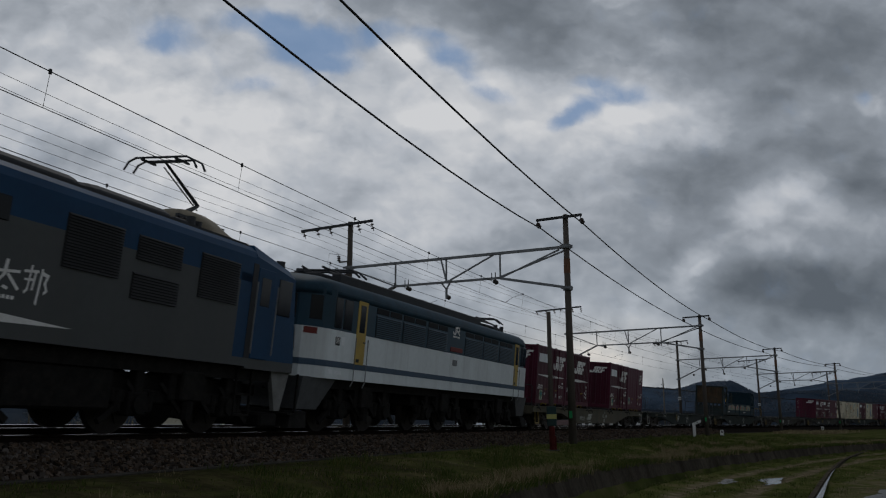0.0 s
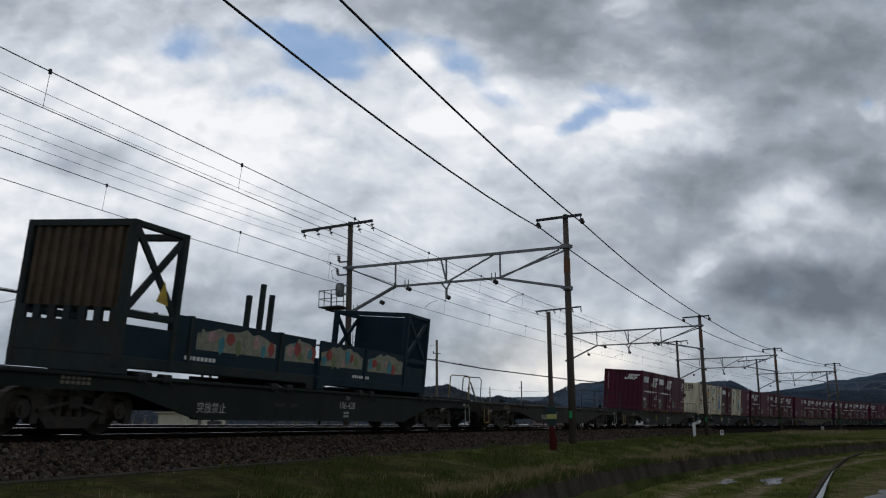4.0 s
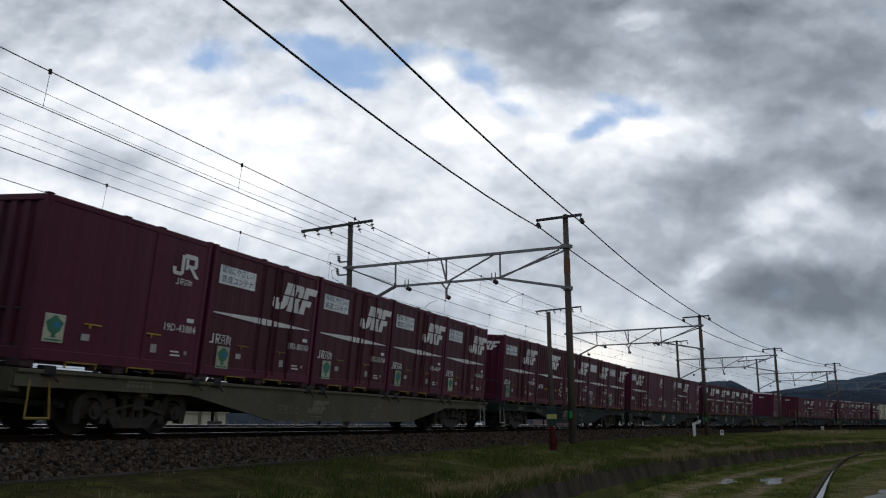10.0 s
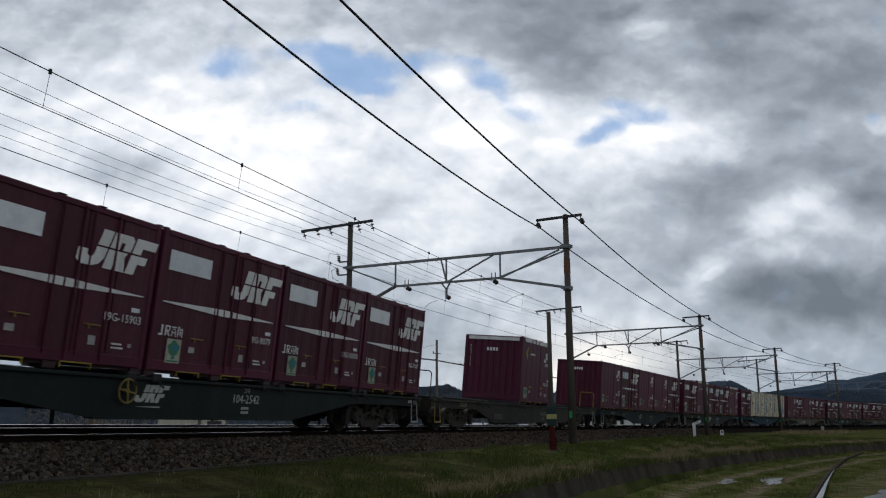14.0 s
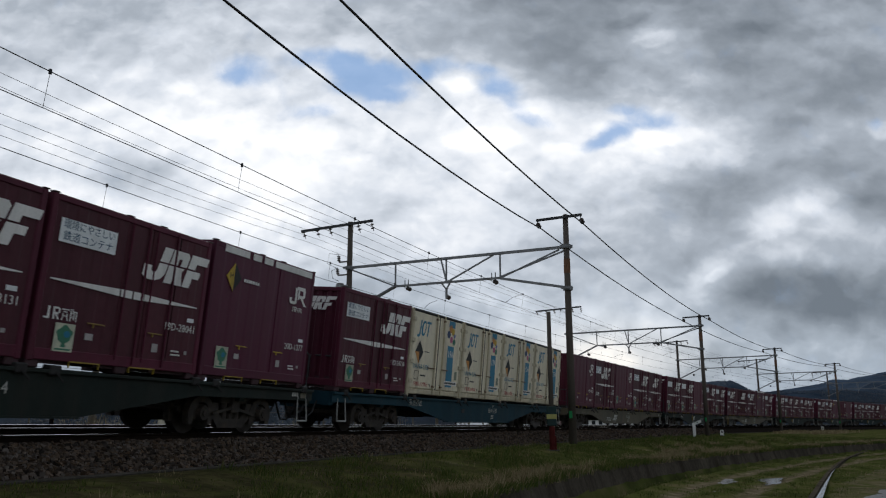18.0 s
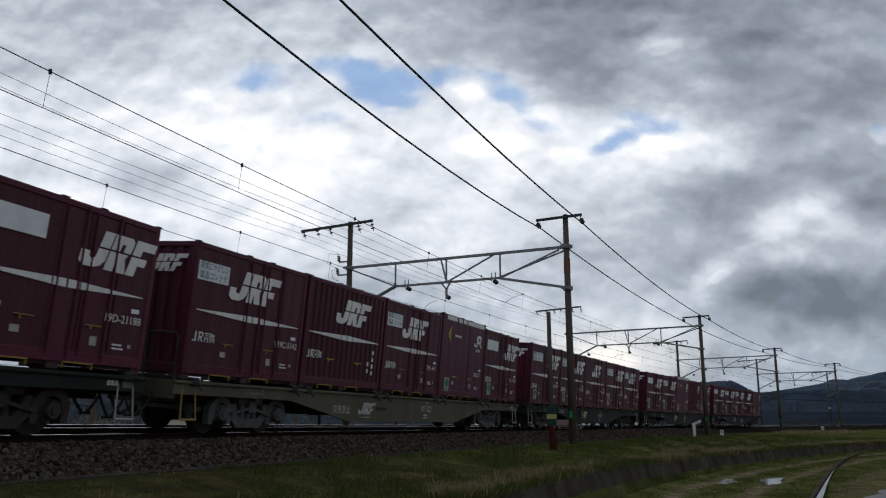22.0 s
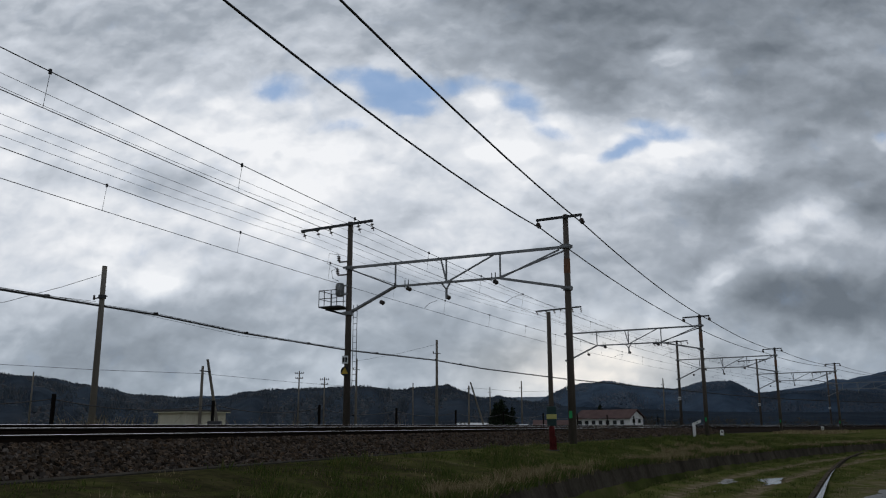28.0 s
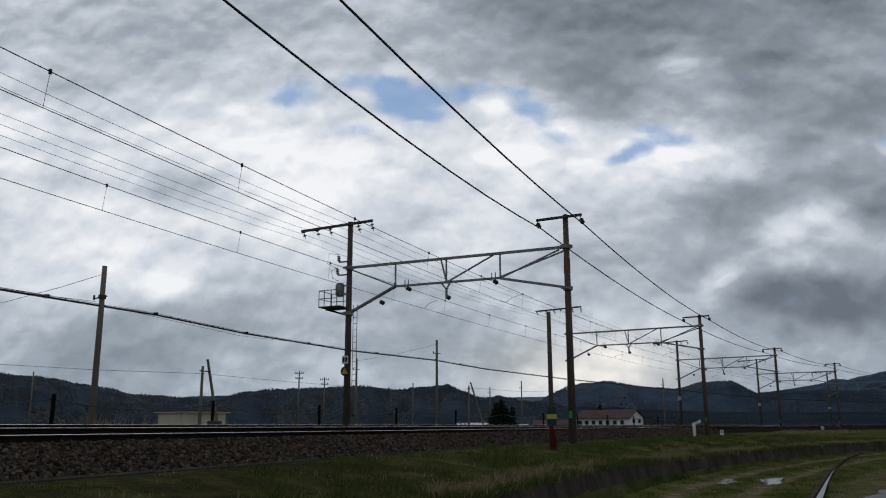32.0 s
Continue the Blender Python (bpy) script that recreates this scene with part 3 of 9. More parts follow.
def build_hills(name, ridge, dist, depth, material, label, tooth, bluff):
    azs = np.arange(-60, 60, 0.07)
    ele = np.interp(azs, [r[0] for r in ridge], [r[1] for r in ridge])
    rng = np.random.RandomState(3)
    jag = np.array([noise.noise((a * 5.0, dist, 0)) * 0.5 + noise.noise((a * 17, dist, 3)) * 0.5 for a in azs])
    ele = ele + jag * tooth + np.abs(rng.randn(len(azs))) * tooth * 0.25
    sh = Shape()
    prof = ((0.0, 0.0), (0.18, 0.22), (0.42, 0.55), (0.7, 0.82), (0.9, 0.95), (1.0, 1.0), (1.25, 0.6), (1.5, 0.0))
    for j, (f, hgt) in enumerate(prof):
        for i, a in enumerate(azs):
            wob = noise.noise((a * 0.5, j * 1.7, dist)) * 0.16 if 0 < j < 5 else 0
            r_ = dist + depth * (f + wob * bluff)
            top = math.tan(radians(ele[i])) * (dist + depth)
            z = -3 + (top + 3) * max(0, hgt + (noise.noise((a * 0.9, j, dist)) * 0.1 if 0 < j < 5 else 0))
            sh.v.append((r_ * math.sin(radians(a)), r_ * math.cos(radians(a)), z))
    n = len(azs)
    for j in range(len(prof) - 1):
        for i in range(n - 1):
            sh.f.append((j * n + i, j * n + i + 1, (j + 1) * n + i + 1, (j + 1) * n + i))
    return tagged(new(name, sh.mesh(name, material)), label, "hill", kind="structure")


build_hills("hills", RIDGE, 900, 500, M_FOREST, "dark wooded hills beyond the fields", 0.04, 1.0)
build_hills("wooded_ridge", RIDGE_MID, 1500, 500, M_FOREST_MID, "wooded ridge beyond the nearer hills, blue-grey haze in its colour", 0.03, 1.0)
build_hills("backdrop_mountains", RIDGE_FAR, 2300, 900, M_FOREST_FAR, "distant wooded mountains, blue haze in their colour", 0.03, 1.0)


def leaf_material(name, a, b, c, see=0.0):
    m = bpy.data.materials.new(name)
    m.use_nodes = True
    nt = m.node_tree
    bsdf = nt.nodes["Principled BSDF"]
    bsdf.inputs["Roughness"].default_value = 0.7
    bsdf.inputs["Specular IOR Level"].default_value = 0.03
    ge = nt.nodes.new("ShaderNodeNewGeometry")
    r = nt.nodes.new("ShaderNodeValToRGB")
    r.color_ramp.elements[0].color, r.color_ramp.elements[1].color = (*a, 1), (*c, 1)
    r.color_ramp.elements.new(0.6).color = (*b, 1)
    nt.links.new(ge.outputs["Random Per Island"], r.inputs[0])
    nt.links.new(r.outputs[0], bsdf.inputs["Base Color"])
    if see:
        tr, mx = nt.nodes.new("ShaderNodeBsdfTranslucent"), nt.nodes.new("ShaderNodeMixShader")
        nt.links.new(r.outputs[0], tr.inputs["Color"])
        mx.inputs[0].default_value = see
        nt.links.new(bsdf.outputs[0], mx.inputs[1])
        nt.links.new(tr.outputs[0], mx.inputs[2])
        nt.links.new(mx.outputs[0], nt.nodes["Material Output"].inputs[0])
    return m


# the crown colours carry painted haze too, more of it on the farther ridge
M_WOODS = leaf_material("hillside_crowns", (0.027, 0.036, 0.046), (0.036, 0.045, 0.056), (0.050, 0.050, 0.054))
M_WOODS_MID = leaf_material("haze_tinted_crowns", (0.048, 0.067, 0.093), (0.060, 0.078, 0.104), (0.074, 0.080, 0.096))


def build_woods(name, ridge, near, depth, a0, a1, count, seed, material, label):
    """Tree crowns all over a range of hills, one mesh of many small crowns."""
    r = np.random.RandomState(seed)
    ra, re_ = [q[0] for q in ridge], [q[1] for q in ridge]
    v, f, n = [], [], 0
    fr, hr = [0.0, 0.18, 0.42, 0.7, 0.9, 1.0], [0.0, 0.22, 0.55, 0.82, 0.95, 1.0]
    for k in range(count):
        a = r.uniform(a0, a1)
        u = 1.0 if k % 6 == 0 else r.uniform(0.0, 1.0) ** 0.8
        top = math.tan(radians(np.interp(a, ra, re_))) * (near + depth)
        dist = near + depth * u
        hill = -3 + (top + 3) * (np.interp(u, fr, hr) + 0.04 * noise.noise((a * 0.9, u * 5, 900.0)))
        wide = noise.noise((a * 0.8, u * 4, 2.0)) > 0.05
        h, w_ = (r.uniform(7, 11), r.uniform(3.2, 5.2)) if wide else (r.uniform(8, 13), r.uniform(2.2, 3.4))
        x, y, z = dist * math.sin(radians(a)), dist * math.cos(radians(a)), hill - 8.5
        rot = r.uniform(0, 6.28)
        ring = [(x + w_ * r.uniform(0.7, 1.2) * math.cos(rot + q * 1.257), y + w_ * math.sin(rot + q * 1.257), z + h * (0.45 if wide else 0.25) + r.uniform(-1, 1)) for q in range(5)]
        tip = [(p[0] + (x - p[0]) * (0.45 if wide else 0.62), p[1] + (y - p[1]) * 0.5, z + h * (0.88 if wide else 0.7) + r.uniform(-0.8, 0.8)) for p in ring]
        v += ring + tip + [(x, y, z + h), (x, y, z)]
        for q in range(5):
            e = (q + 1) % 5
            f += [(n + q, n + e, n + 5 + e, n + 5 + q), (n + 5 + q, n + 5 + e, n + 10), (n + e, n + q, n + 11)]
        n += 12
    me = bpy.data.meshes.new(name)
    me.from_pydata(v, [], f)
    me.materials.append(material)
    tagged(new(name, me), label, "woods", kind="stuff")


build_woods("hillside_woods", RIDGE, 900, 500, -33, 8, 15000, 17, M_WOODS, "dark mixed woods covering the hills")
build_woods("ridge_woods", RIDGE_MID, 1500, 500, 5, 33, 14000, 23, M_WOODS_MID, "woods covering the ridge, blue-grey haze in their colour")


# ---------------------------------------------------------------- ground
def ditch_lat(s):
    return 6.8 + (0.9 * ((min(s, 60) + 8) / 8.6) ** 1.37 if s > -8 else 0.0)


def ground_material():
    m = bpy.data.materials.new("grass_and_mud")
    m.use_nodes = True
    nt = m.node_tree
    N, L = nt.nodes.new, nt.links.new
    bsdf = nt.nodes["Principled BSDF"]
    bsdf.inputs["Roughness"].default_value = 0.9
    bsdf.inputs["Specular IOR Level"].default_value = 0.0
    co = N("ShaderNodeTexCoord")
    at_ = N("ShaderNodeAttribute")
    at_.attribute_name = "bare"

    def nz(scale, detail):
        n = N("ShaderNodeTexNoise")
        n.inputs["Scale"].default_value, n.inputs["Detail"].default_value = scale, detail
        L(co.outputs["Object"], n.inputs["Vector"])
        return n.outputs[0]

    def ramp(src, stops):
        r = N("ShaderNodeValToRGB")
        r.color_ramp.elements[0].position, r.color_ramp.elements[0].color = stops[0][0], (*stops[0][1], 1)
        r.color_ramp.elements[1].position, r.color_ramp.elements[1].color = stops[-1][0], (*stops[-1][1], 1)
        for p_, c_ in stops[1:-1]:
            r.color_ramp.elements.new(p_).color = (*c_, 1)
        L(src, r.inputs[0])
        return r.outputs[0]

    grass = ramp(nz(0.9, 6), ((0.32, (0.034, 0.040, 0.014)), (0.5, (0.062, 0.072, 0.021)), (0.62, (0.086, 0.084, 0.033)), (0.75, (0.12, 0.102, 0.052))))
    mud = ramp(nz(3.0, 6), ((0.3, (0.085, 0.068, 0.044)), (0.6, (0.16, 0.132, 0.088)), (0.75, (0.23, 0.195, 0.14))))
    ad = N("ShaderNodeMath")
    ad.operation = "MULTIPLY_ADD"
    L(nz(2.2, 6), ad.inputs[0])
    ad.inputs[1].default_value = 1.5
    L(at_.outputs["Fac"], ad.inputs[2])
    mr = N("ShaderNodeMapRange")
    mr.inputs["From Min"].default_value, mr.inputs["From Max"].default_value = 1.0, 1.5
    L(ad.outputs[0], mr.inputs[0])
    mx = N("ShaderNodeMix")
    mx.data_type = "RGBA"
    L(mr.outputs[0], mx.inputs[0])
    L(grass, mx.inputs[6])
    L(mud, mx.inputs[7])
    # shade painted into the verge colour: a patchy mix towards dark brown
    shade_attr = N("ShaderNodeAttribute")
    shade_attr.attribute_name = "verge_shade"
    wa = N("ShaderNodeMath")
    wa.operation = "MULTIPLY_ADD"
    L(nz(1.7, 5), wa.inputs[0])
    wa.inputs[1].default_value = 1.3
    L(shade_attr.outputs["Fac"], wa.inputs[2])
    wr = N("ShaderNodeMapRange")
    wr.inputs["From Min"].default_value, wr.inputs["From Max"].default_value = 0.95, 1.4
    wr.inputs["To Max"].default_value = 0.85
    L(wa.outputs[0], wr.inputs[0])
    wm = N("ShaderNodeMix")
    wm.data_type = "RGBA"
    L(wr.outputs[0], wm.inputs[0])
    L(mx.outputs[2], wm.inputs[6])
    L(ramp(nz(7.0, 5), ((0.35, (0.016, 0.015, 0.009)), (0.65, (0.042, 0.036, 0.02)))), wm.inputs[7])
    L(wm.outputs[2], bsdf.inputs["Base Color"])
    bp = N("ShaderNodeBump")
    bp.inputs["Strength"].default_value, bp.inputs["Distance"].default_value = 0.6, 0.05
    L(nz(14.0, 6), bp.inputs["Height"])
    L(bp.outputs[0], bsdf.inputs["Normal"])
    return m


M_GROUND = ground_material()
RUTS = (2.05, 3.45)


def ground_height(s, lat):
    d = ditch_lat(s)
    xs = [-70, -20, -12, -9, -7.4, -6.6, 2.4, 2.75, 3.6, d - 1.2, d - 0.02, d, d + 0.3, d + 0.8, d + 0.95, d + 1.25, d + 1.6, d + 4.6, d + 5.2, d + 7, 60]
    zs = [-1.6, -1.4, -1.1, -0.75, -0.6, -0.62, -0.62, -0.58, -0.62, -0.9, -1.0, -1.06, -1.75, -1.75, -1.42, -1.32, -1.35, -1.38, -1.42, -1.5, -1.6]
    z = float(np.interp(lat, xs, zs))
    if lat > 2.8 and abs(lat - d - 0.4) > 0.6:
        z += 0.05 * noise.noise((s * 0.5, lat * 0.8, 1)) + 0.02 * noise.noise((s * 2, lat * 2, 5))
    for r_ in RUTS:
        z -= 0.05 * math.exp(-((lat - d - r_) / 0.22) ** 2)
    return z


def build_ground():
    ss = list(np.arange(-140, -30, 5)) + list(np.arange(-30, 45, 0.5)) + list(np.arange(45, 110, 2.5)) + list(np.arange(110, 241, 6))
    vs, fs, bare, verge_shade, wid = [], [], [], [], 0
    for s in ss:
        d = ditch_lat(s)
        lats = [-70, -45, -30, -20, -15, -12, -9, -7.4, -6.6, -3, 0, 2.4, 2.75, 3.2, 3.6]
        lats += list(np.linspace(3.8, d - 0.6, 10)) + [d - 0.3, d - 0.02, d, d + 0.3, d + 0.8, d + 0.95, d + 1.1, d + 1.25] + list(np.linspace(d + 1.45, d + 5.2, 24)) + [d + 5.6, d + 6, d + 6.6, d + 7.5, d + 9, d + 12, d + 17, d + 25, d + 36, d + 48]
        wid = len(lats)
        for l in lats:
            vs.append(tuple(at(s, l, ground_height(s, l))))
            q = l - d
            b = 0.0
            for r_ in RUTS:
                b = max(b, math.exp(-((q - r_) / 0.3) ** 2) * 0.75)
            if q > 5.0:
                b = max(b, 0.45)
            if 2.3 < l < d:
                b = max(b, 0.06 + 0.26 * noise.noise((s * 0.45, l * 0.6, 6.0)) + (0.06 if l < 3.2 else 0))
            if l < 2.3:
                b = 0.5
            bare.append(b)
            # painted verge shade grows towards the near end, fades out at the ditch
            verge_shade.append((0.28 + 0.4 * min(1, max(0, (-6 - s) / 6))) * min(1, max(0, (d - l) / 1.5)) if 2.3 < l < d else 0.0)
    for i in range(len(ss) - 1):
        for j in range(wid - 1):
            q = i * wid + j
            fs.append((q, q + wid, q + wid + 1, q + 1))
    # the same sheet goes on to the horizon
    n = len(ss)
    loop = [i * wid for i in range(n)] + [(n - 1) * wid + j for j in range(1, wid)] + [i * wid + wid - 1 for i in range(n - 2, -1, -1)] + [j for j in range(wid - 2, 0, -1)]
    c = at(40, -5)
    prev = loop
    for r_ in (260, 600, 1500, 4900):
        cur = []
        for k in loop:
            v = Vector(vs[k])
            e = v - c
            e.z = 0
            e = e.normalized() * r_
            cur.append(len(vs))
            vs.append((c.x + e.x, c.y + e.y, -1.7))
            bare.append(0.25)
            verge_shade.append(0.0)
        for a in range(len(loop)):
            b = (a + 1) % len(loop)
            fs.append((prev[a], prev[b], cur[b], cur[a]))
        prev = cur
    me = bpy.data.meshes.new("ground")
    me.from_pydata(vs, [], fs)
    me.materials.append(M_GROUND)
    at_ = me.attributes.new("bare", "FLOAT", "POINT")
    at_.data.foreach_set("value", bare)
    me.attributes.new("verge_shade", "FLOAT", "POINT").data.foreach_set("value", verge_shade)
    bm = bmesh.new()
    bm.from_mesh(me)
    bmesh.ops.recalc_face_normals(bm, faces=bm.faces)
    bm.to_mesh(me)
    bm.free()
    me.shade_smooth()
    return tagged(new("ground", me), "rough grass, mud and fields beside the line", "ground", kind="structure")


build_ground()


# ---------------------------------------------------------------- ballast, sleepers, rails
def strip(sections, ss):
    """A band along the line; sections(s) gives places across it."""
    sh = Shape()
    n = 0
    for s in ss:
        row = sections(s)
        n = len(row)
        sh.v += [tuple(p) for p in row]
    for i in range(len(ss) - 1):
        for j in range(n - 1):
            q = i * n + j
            sh.f.append((q, q + n, q + n + 1, q + 1))
    return sh


FAR_Z, FAR_LAT = 0.07, -3.8
LONG = list(np.arange(-600, -40, 4)) + list(np.arange(-40, 80, 1)) + list(np.arange(80, 470, 4))


def ballast_section(s):
    w = lambda a: 0.03 * noise.noise((s * 0.9, a, 0))
    far = [(FAR_LAT - 3.1, -1.9), (FAR_LAT - 2.9, -0.6), (FAR_LAT - 1.5, 0.0), (FAR_LAT - 1.0, -0.02), (FAR_LAT + 1.0, -0.21), (-1.9, -0.06), (-1.0, -0.07)]
    near = [(0, -0.17), (1.0, -0.26), (1.36, -0.2), (1.75, -0.33), (2.1, -0.45), (2.45, -0.56), (2.5, -1.9)]
    return [at(s, a, z + (w(a) if -1 < z else 0)) for a, z in far + near]


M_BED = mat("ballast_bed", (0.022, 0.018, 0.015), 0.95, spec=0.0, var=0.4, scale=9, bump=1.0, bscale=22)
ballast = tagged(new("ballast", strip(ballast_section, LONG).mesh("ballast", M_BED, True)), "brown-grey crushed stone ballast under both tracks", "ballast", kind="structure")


def rail_section(lat, z0, centre):
    def sec(s):
        prof = ((-0.065, -0.15), (-0.065, -0.135), (-0.012, -0.11), (-0.012, -0.045), (-0.034, -0.03), (-0.034, -0.003), (0.034, -0.003), (0.034, -0.03), (0.012, -0.045), (0.012, -0.11), (0.065, -0.135), (0.065, -0.15))
        return [canted(s, lat + a, z, z0, centre) for a, z in prof]
    return sec


def head_section(lat, z0, centre):
    def sec(s):
        return [canted(s, lat + a, z, z0, centre) for a, z in ((-0.030, -0.005), (-0.022, -0.001), (0.018, -0.001), (0.024, -0.003), (0.026, -0.005))]
    return sec


rng = random.Random(5)
SLEEPER = Shape().box(-0.11, 0.11, -1.0, 1.0, -0.34, -0.155, 0.02).mesh("sleeper", M_SLEEPER)
CLIP = Shape().box(-0.05, 0.05, -0.64, -0.60, -0.15, -0.11, 0.01).box(-0.05, 0.05, -0.47, -0.43, -0.15, -0.11, 0.01).box(-0.05, 0.05, 0.43, 0.47, -0.15, -0.11, 0.01).box(-0.05, 0.05, 0.60, 0.64, -0.15, -0.11, 0.01).mesh("rail_clip", M_RAIL)
for tr_name, cen, z0, tag_ in (("near_track", 0.0, 0.0, "track the freight train runs on, polished rail heads"), ("far_track", FAR_LAT, FAR_Z, "second track beyond, polished rail heads")):
    tr = thing("railway_track", tag_, "railway track", "tracks of the line", "structure")
    for lat in (-0.5665, 0.5665):
        r_ = part("rail", strip(rail_section(lat, z0, cen), LONG), M_RAIL, tr, "rusty brown steel rail")
        part("rail_head", strip(head_section(lat, z0, cen), LONG), M_RAILHEAD, r_, "bright worn running surface")
    s_, k_ = -24.0, radians(CANT)
    while s_ < 46:
        o = part("sleeper", SLEEPER, M_SLEEPER, tr)
        o.matrix_basis = frame_at(s_, cen, z0) @ Matrix.Rotation(k_, 4, "X")
        o = part("rail_clip", CLIP, M_RAIL, o)
        s_ += 0.62


# loose stones of the shoulder
def stone_shape(rnd, r):
    """A broken stone: a block with knocked-off corners."""
    sx, sy, sz = rnd.uniform(0.75, 1.3), rnd.uniform(0.6, 1.0), rnd.uniform(0.45, 0.85)
    vs = [(x * sx * rnd.uniform(0.45, 1.05) * r, y * sy * rnd.uniform(0.45, 1.05) * r, z * sz * rnd.uniform(0.5, 1.05) * r) for x in (-1, 1) for y in (-1, 1) for z in (-1, 1)]
    return vs, [(0, 1, 3), (0, 3, 2), (4, 6, 7), (4, 7, 5), (0, 4, 5), (0, 5, 1), (2, 3, 7), (2, 7, 6), (0, 2, 6), (0, 6, 4), (1, 5, 7), (1, 7, 3)]


def shoulder_z(lat):
    return float(np.interp(lat, [0.9, 1.36, 1.75, 2.1, 2.45, 2.6], [-0.25, -0.2, -0.33, -0.45, -0.56, -0.6]))


STONES = [stone_shape(rng, 1.0) for _ in range(14)]
STONE_MESHES = []
for vs_, fs_ in STONES:
    STONE_MESHES.append(Shape().add(vs_, fs_).mesh("stone", M_STONE))
for i in range(290):
    s_ = rng.uniform(-21, -11)
    lat = rng.uniform(1.2, 2.5)
    o = part("stone", STONE_MESHES[i % 14], M_STONE, ballast)
    r_ = rng.uniform(0.03, 0.052)
    o.matrix_basis = Matrix.Translation(at(s_, lat, shoulder_z(lat) + r_ * 0.45)) @ Euler((rng.uniform(0, 6), rng.uniform(0, 6), rng.uniform(0, 6))).to_matrix().to_4x4() @ Matrix.Scale(r_, 4)


def scatter_stones():
    r = np.random.RandomState(8)
    bands = ((-23, 2, 21000, 1.05), (2, 16, 8000, 1.2), (16, 45, 7000, 1.45))
    vs, fs, n = [], [], 0
    for s0, s1, count, k in bands:
        for i in range(count):
            s_, lat = r.uniform(s0, s1), r.uniform(1.05, 2.55)
            b, f = STONES[r.randint(14)]
            rad = r.uniform(0.024, 0.05) * k
            R = np.array(Euler(tuple(r.uniform(0, 6.3, 3))).to_matrix())
            p = at(s_, lat, shoulder_z(lat) + rad * r.uniform(0.1, 0.6))
            vs.append(np.array(b) @ R.T * rad + np.array(p))
            fs.append(np.array(f) + n)
            n += 8
    v, f = np.concatenate(vs), np.concatenate(fs)
    me = bpy.data.meshes.new("loose_ballast")
    me.from_pydata(v.tolist(), [], f.tolist())
    m = M_STONE.copy()
    nt = m.node_tree
    oi = [x for x in nt.nodes if x.type == "OBJECT_INFO"][0]
    ge = nt.nodes.new("ShaderNodeNewGeometry")
    tgt = oi.outputs["Random"].links[0].to_socket
    nt.links.new(ge.outputs["Random Per Island"], tgt)
    tint = nt.nodes.new("ShaderNodeMath")
    tint.operation = "WRAP"
    nt.links.new(ge.outputs["Random Per Island"], tint.inputs[0])
    tint.inputs[1].default_value, tint.inputs[2].default_value = 0.21, 0.0
    grey = nt.nodes.new("ShaderNodeMapRange")
    grey.inputs["From Max"].default_value = 0.21
    grey.inputs["To Min"].default_value, grey.inputs["To Max"].default_value = 0.6, 1.5
    nt.links.new(tint.outputs[0], grey.inputs[0])
    nt.links.new(grey.outputs[0], tgt.node.id_data.nodes["Hue/Saturation/Value"].inputs["Saturation"])
    me.materials.append(m)
    o = new("loose_ballast", me)
    o.parent = ballast
    tagged(o, "sharp brown-grey crushed stones", kind="stuff")


scatter_stones()
tagged(new("cable_trough", strip(lambda s: [at(s, 2.46, -0.7), at(s, 2.46, -0.565), at(s, 2.5, -0.55), at(s, 2.62, -0.555), at(s, 2.65, -0.57), at(s, 2.65, -0.75)], list(np.arange(-40, 60, 1.0))).mesh("cable_trough", M_CONCRETE)), "dark stained concrete trough along the ballast foot", "cable trough", kind="structure")

# ditch lined with cast concrete slabs
ditch = thing("ditch_wall", "dark weathered concrete wall of the drainage ditch", "ditch wall", kind="structure")
s_ = -26.0
slab_rng = random.Random(2)
while s_ < 52:
    e_ = s_ + 1.98
    sh = Shape()
    rows = []
    for q in np.linspace(s_, e_, 4):
        d = ditch_lat(q)
        o_ = slab_rng.uniform(-0.004, 0.004)
        rows.append([at(q, d - 0.16 + o_, -1.2), at(q, d - 0.16 + o_, -0.965), at(q, d - 0.02 + o_, -0.96), at(q, d + 0.01 + o_, -0.985), at(q, d + 0.27 + o_, -1.80), at(q, d + 0.1 + o_, -1.82)])
    sh.loft(rows)
    part("slab", sh, M_DITCH, ditch)
    s_ += 2.0

# ---------------------------------------------------------------- water
M_WATER = mat("still_water", (0.03, 0.027, 0.022), 0.12, var=0.2, spec=0.2, bump=0.05, bscale=5)
M_SHALLOW = mat("shallow_muddy_water", (0.045, 0.042, 0.036), 0.38, var=0.3, scale=2.0, spec=0.22, bump=0.3, bscale=9)


def puddle(name, cx, cy, rx, ry, turn, z, label, seed, material):
    sh = Shape()
    n = 40
    pts = []
    for i in range(n):
        a = 2 * math.pi * i / n
        k = 1 + 0.45 * noise.noise((math.cos(a) * 1.6, math.sin(a) * 1.6, seed)) + 0.28 * noise.noise((math.cos(a) * 5, math.sin(a) * 5, seed))
        x, y = rx * k * math.cos(a), ry * k * math.sin(a)
        t = radians(turn)
        pts.append((cx + x * math.cos(t) - y * math.sin(t), cy + x * math.sin(t) + y * math.cos(t), z))
    sh.v = pts + [(cx, cy, z)]
    sh.f = [(i, (i + 1) % n, n) for i in range(n)]
    return tagged(new(name, sh.mesh(name, material)), label, "puddle", "puddles on the track", "structure")


puddle("puddle", 7.43, 22.2, 1.2, 0.2, 66.0, -1.360, "dim narrow rain puddle beside the track", 1.3, M_SHALLOW)
puddle("puddle", 8.6, 22.45, 1.8, 0.33, 66.8, -1.374, "long bright rain puddle reflecting the sky beside the track", 4.1, M_WATER)
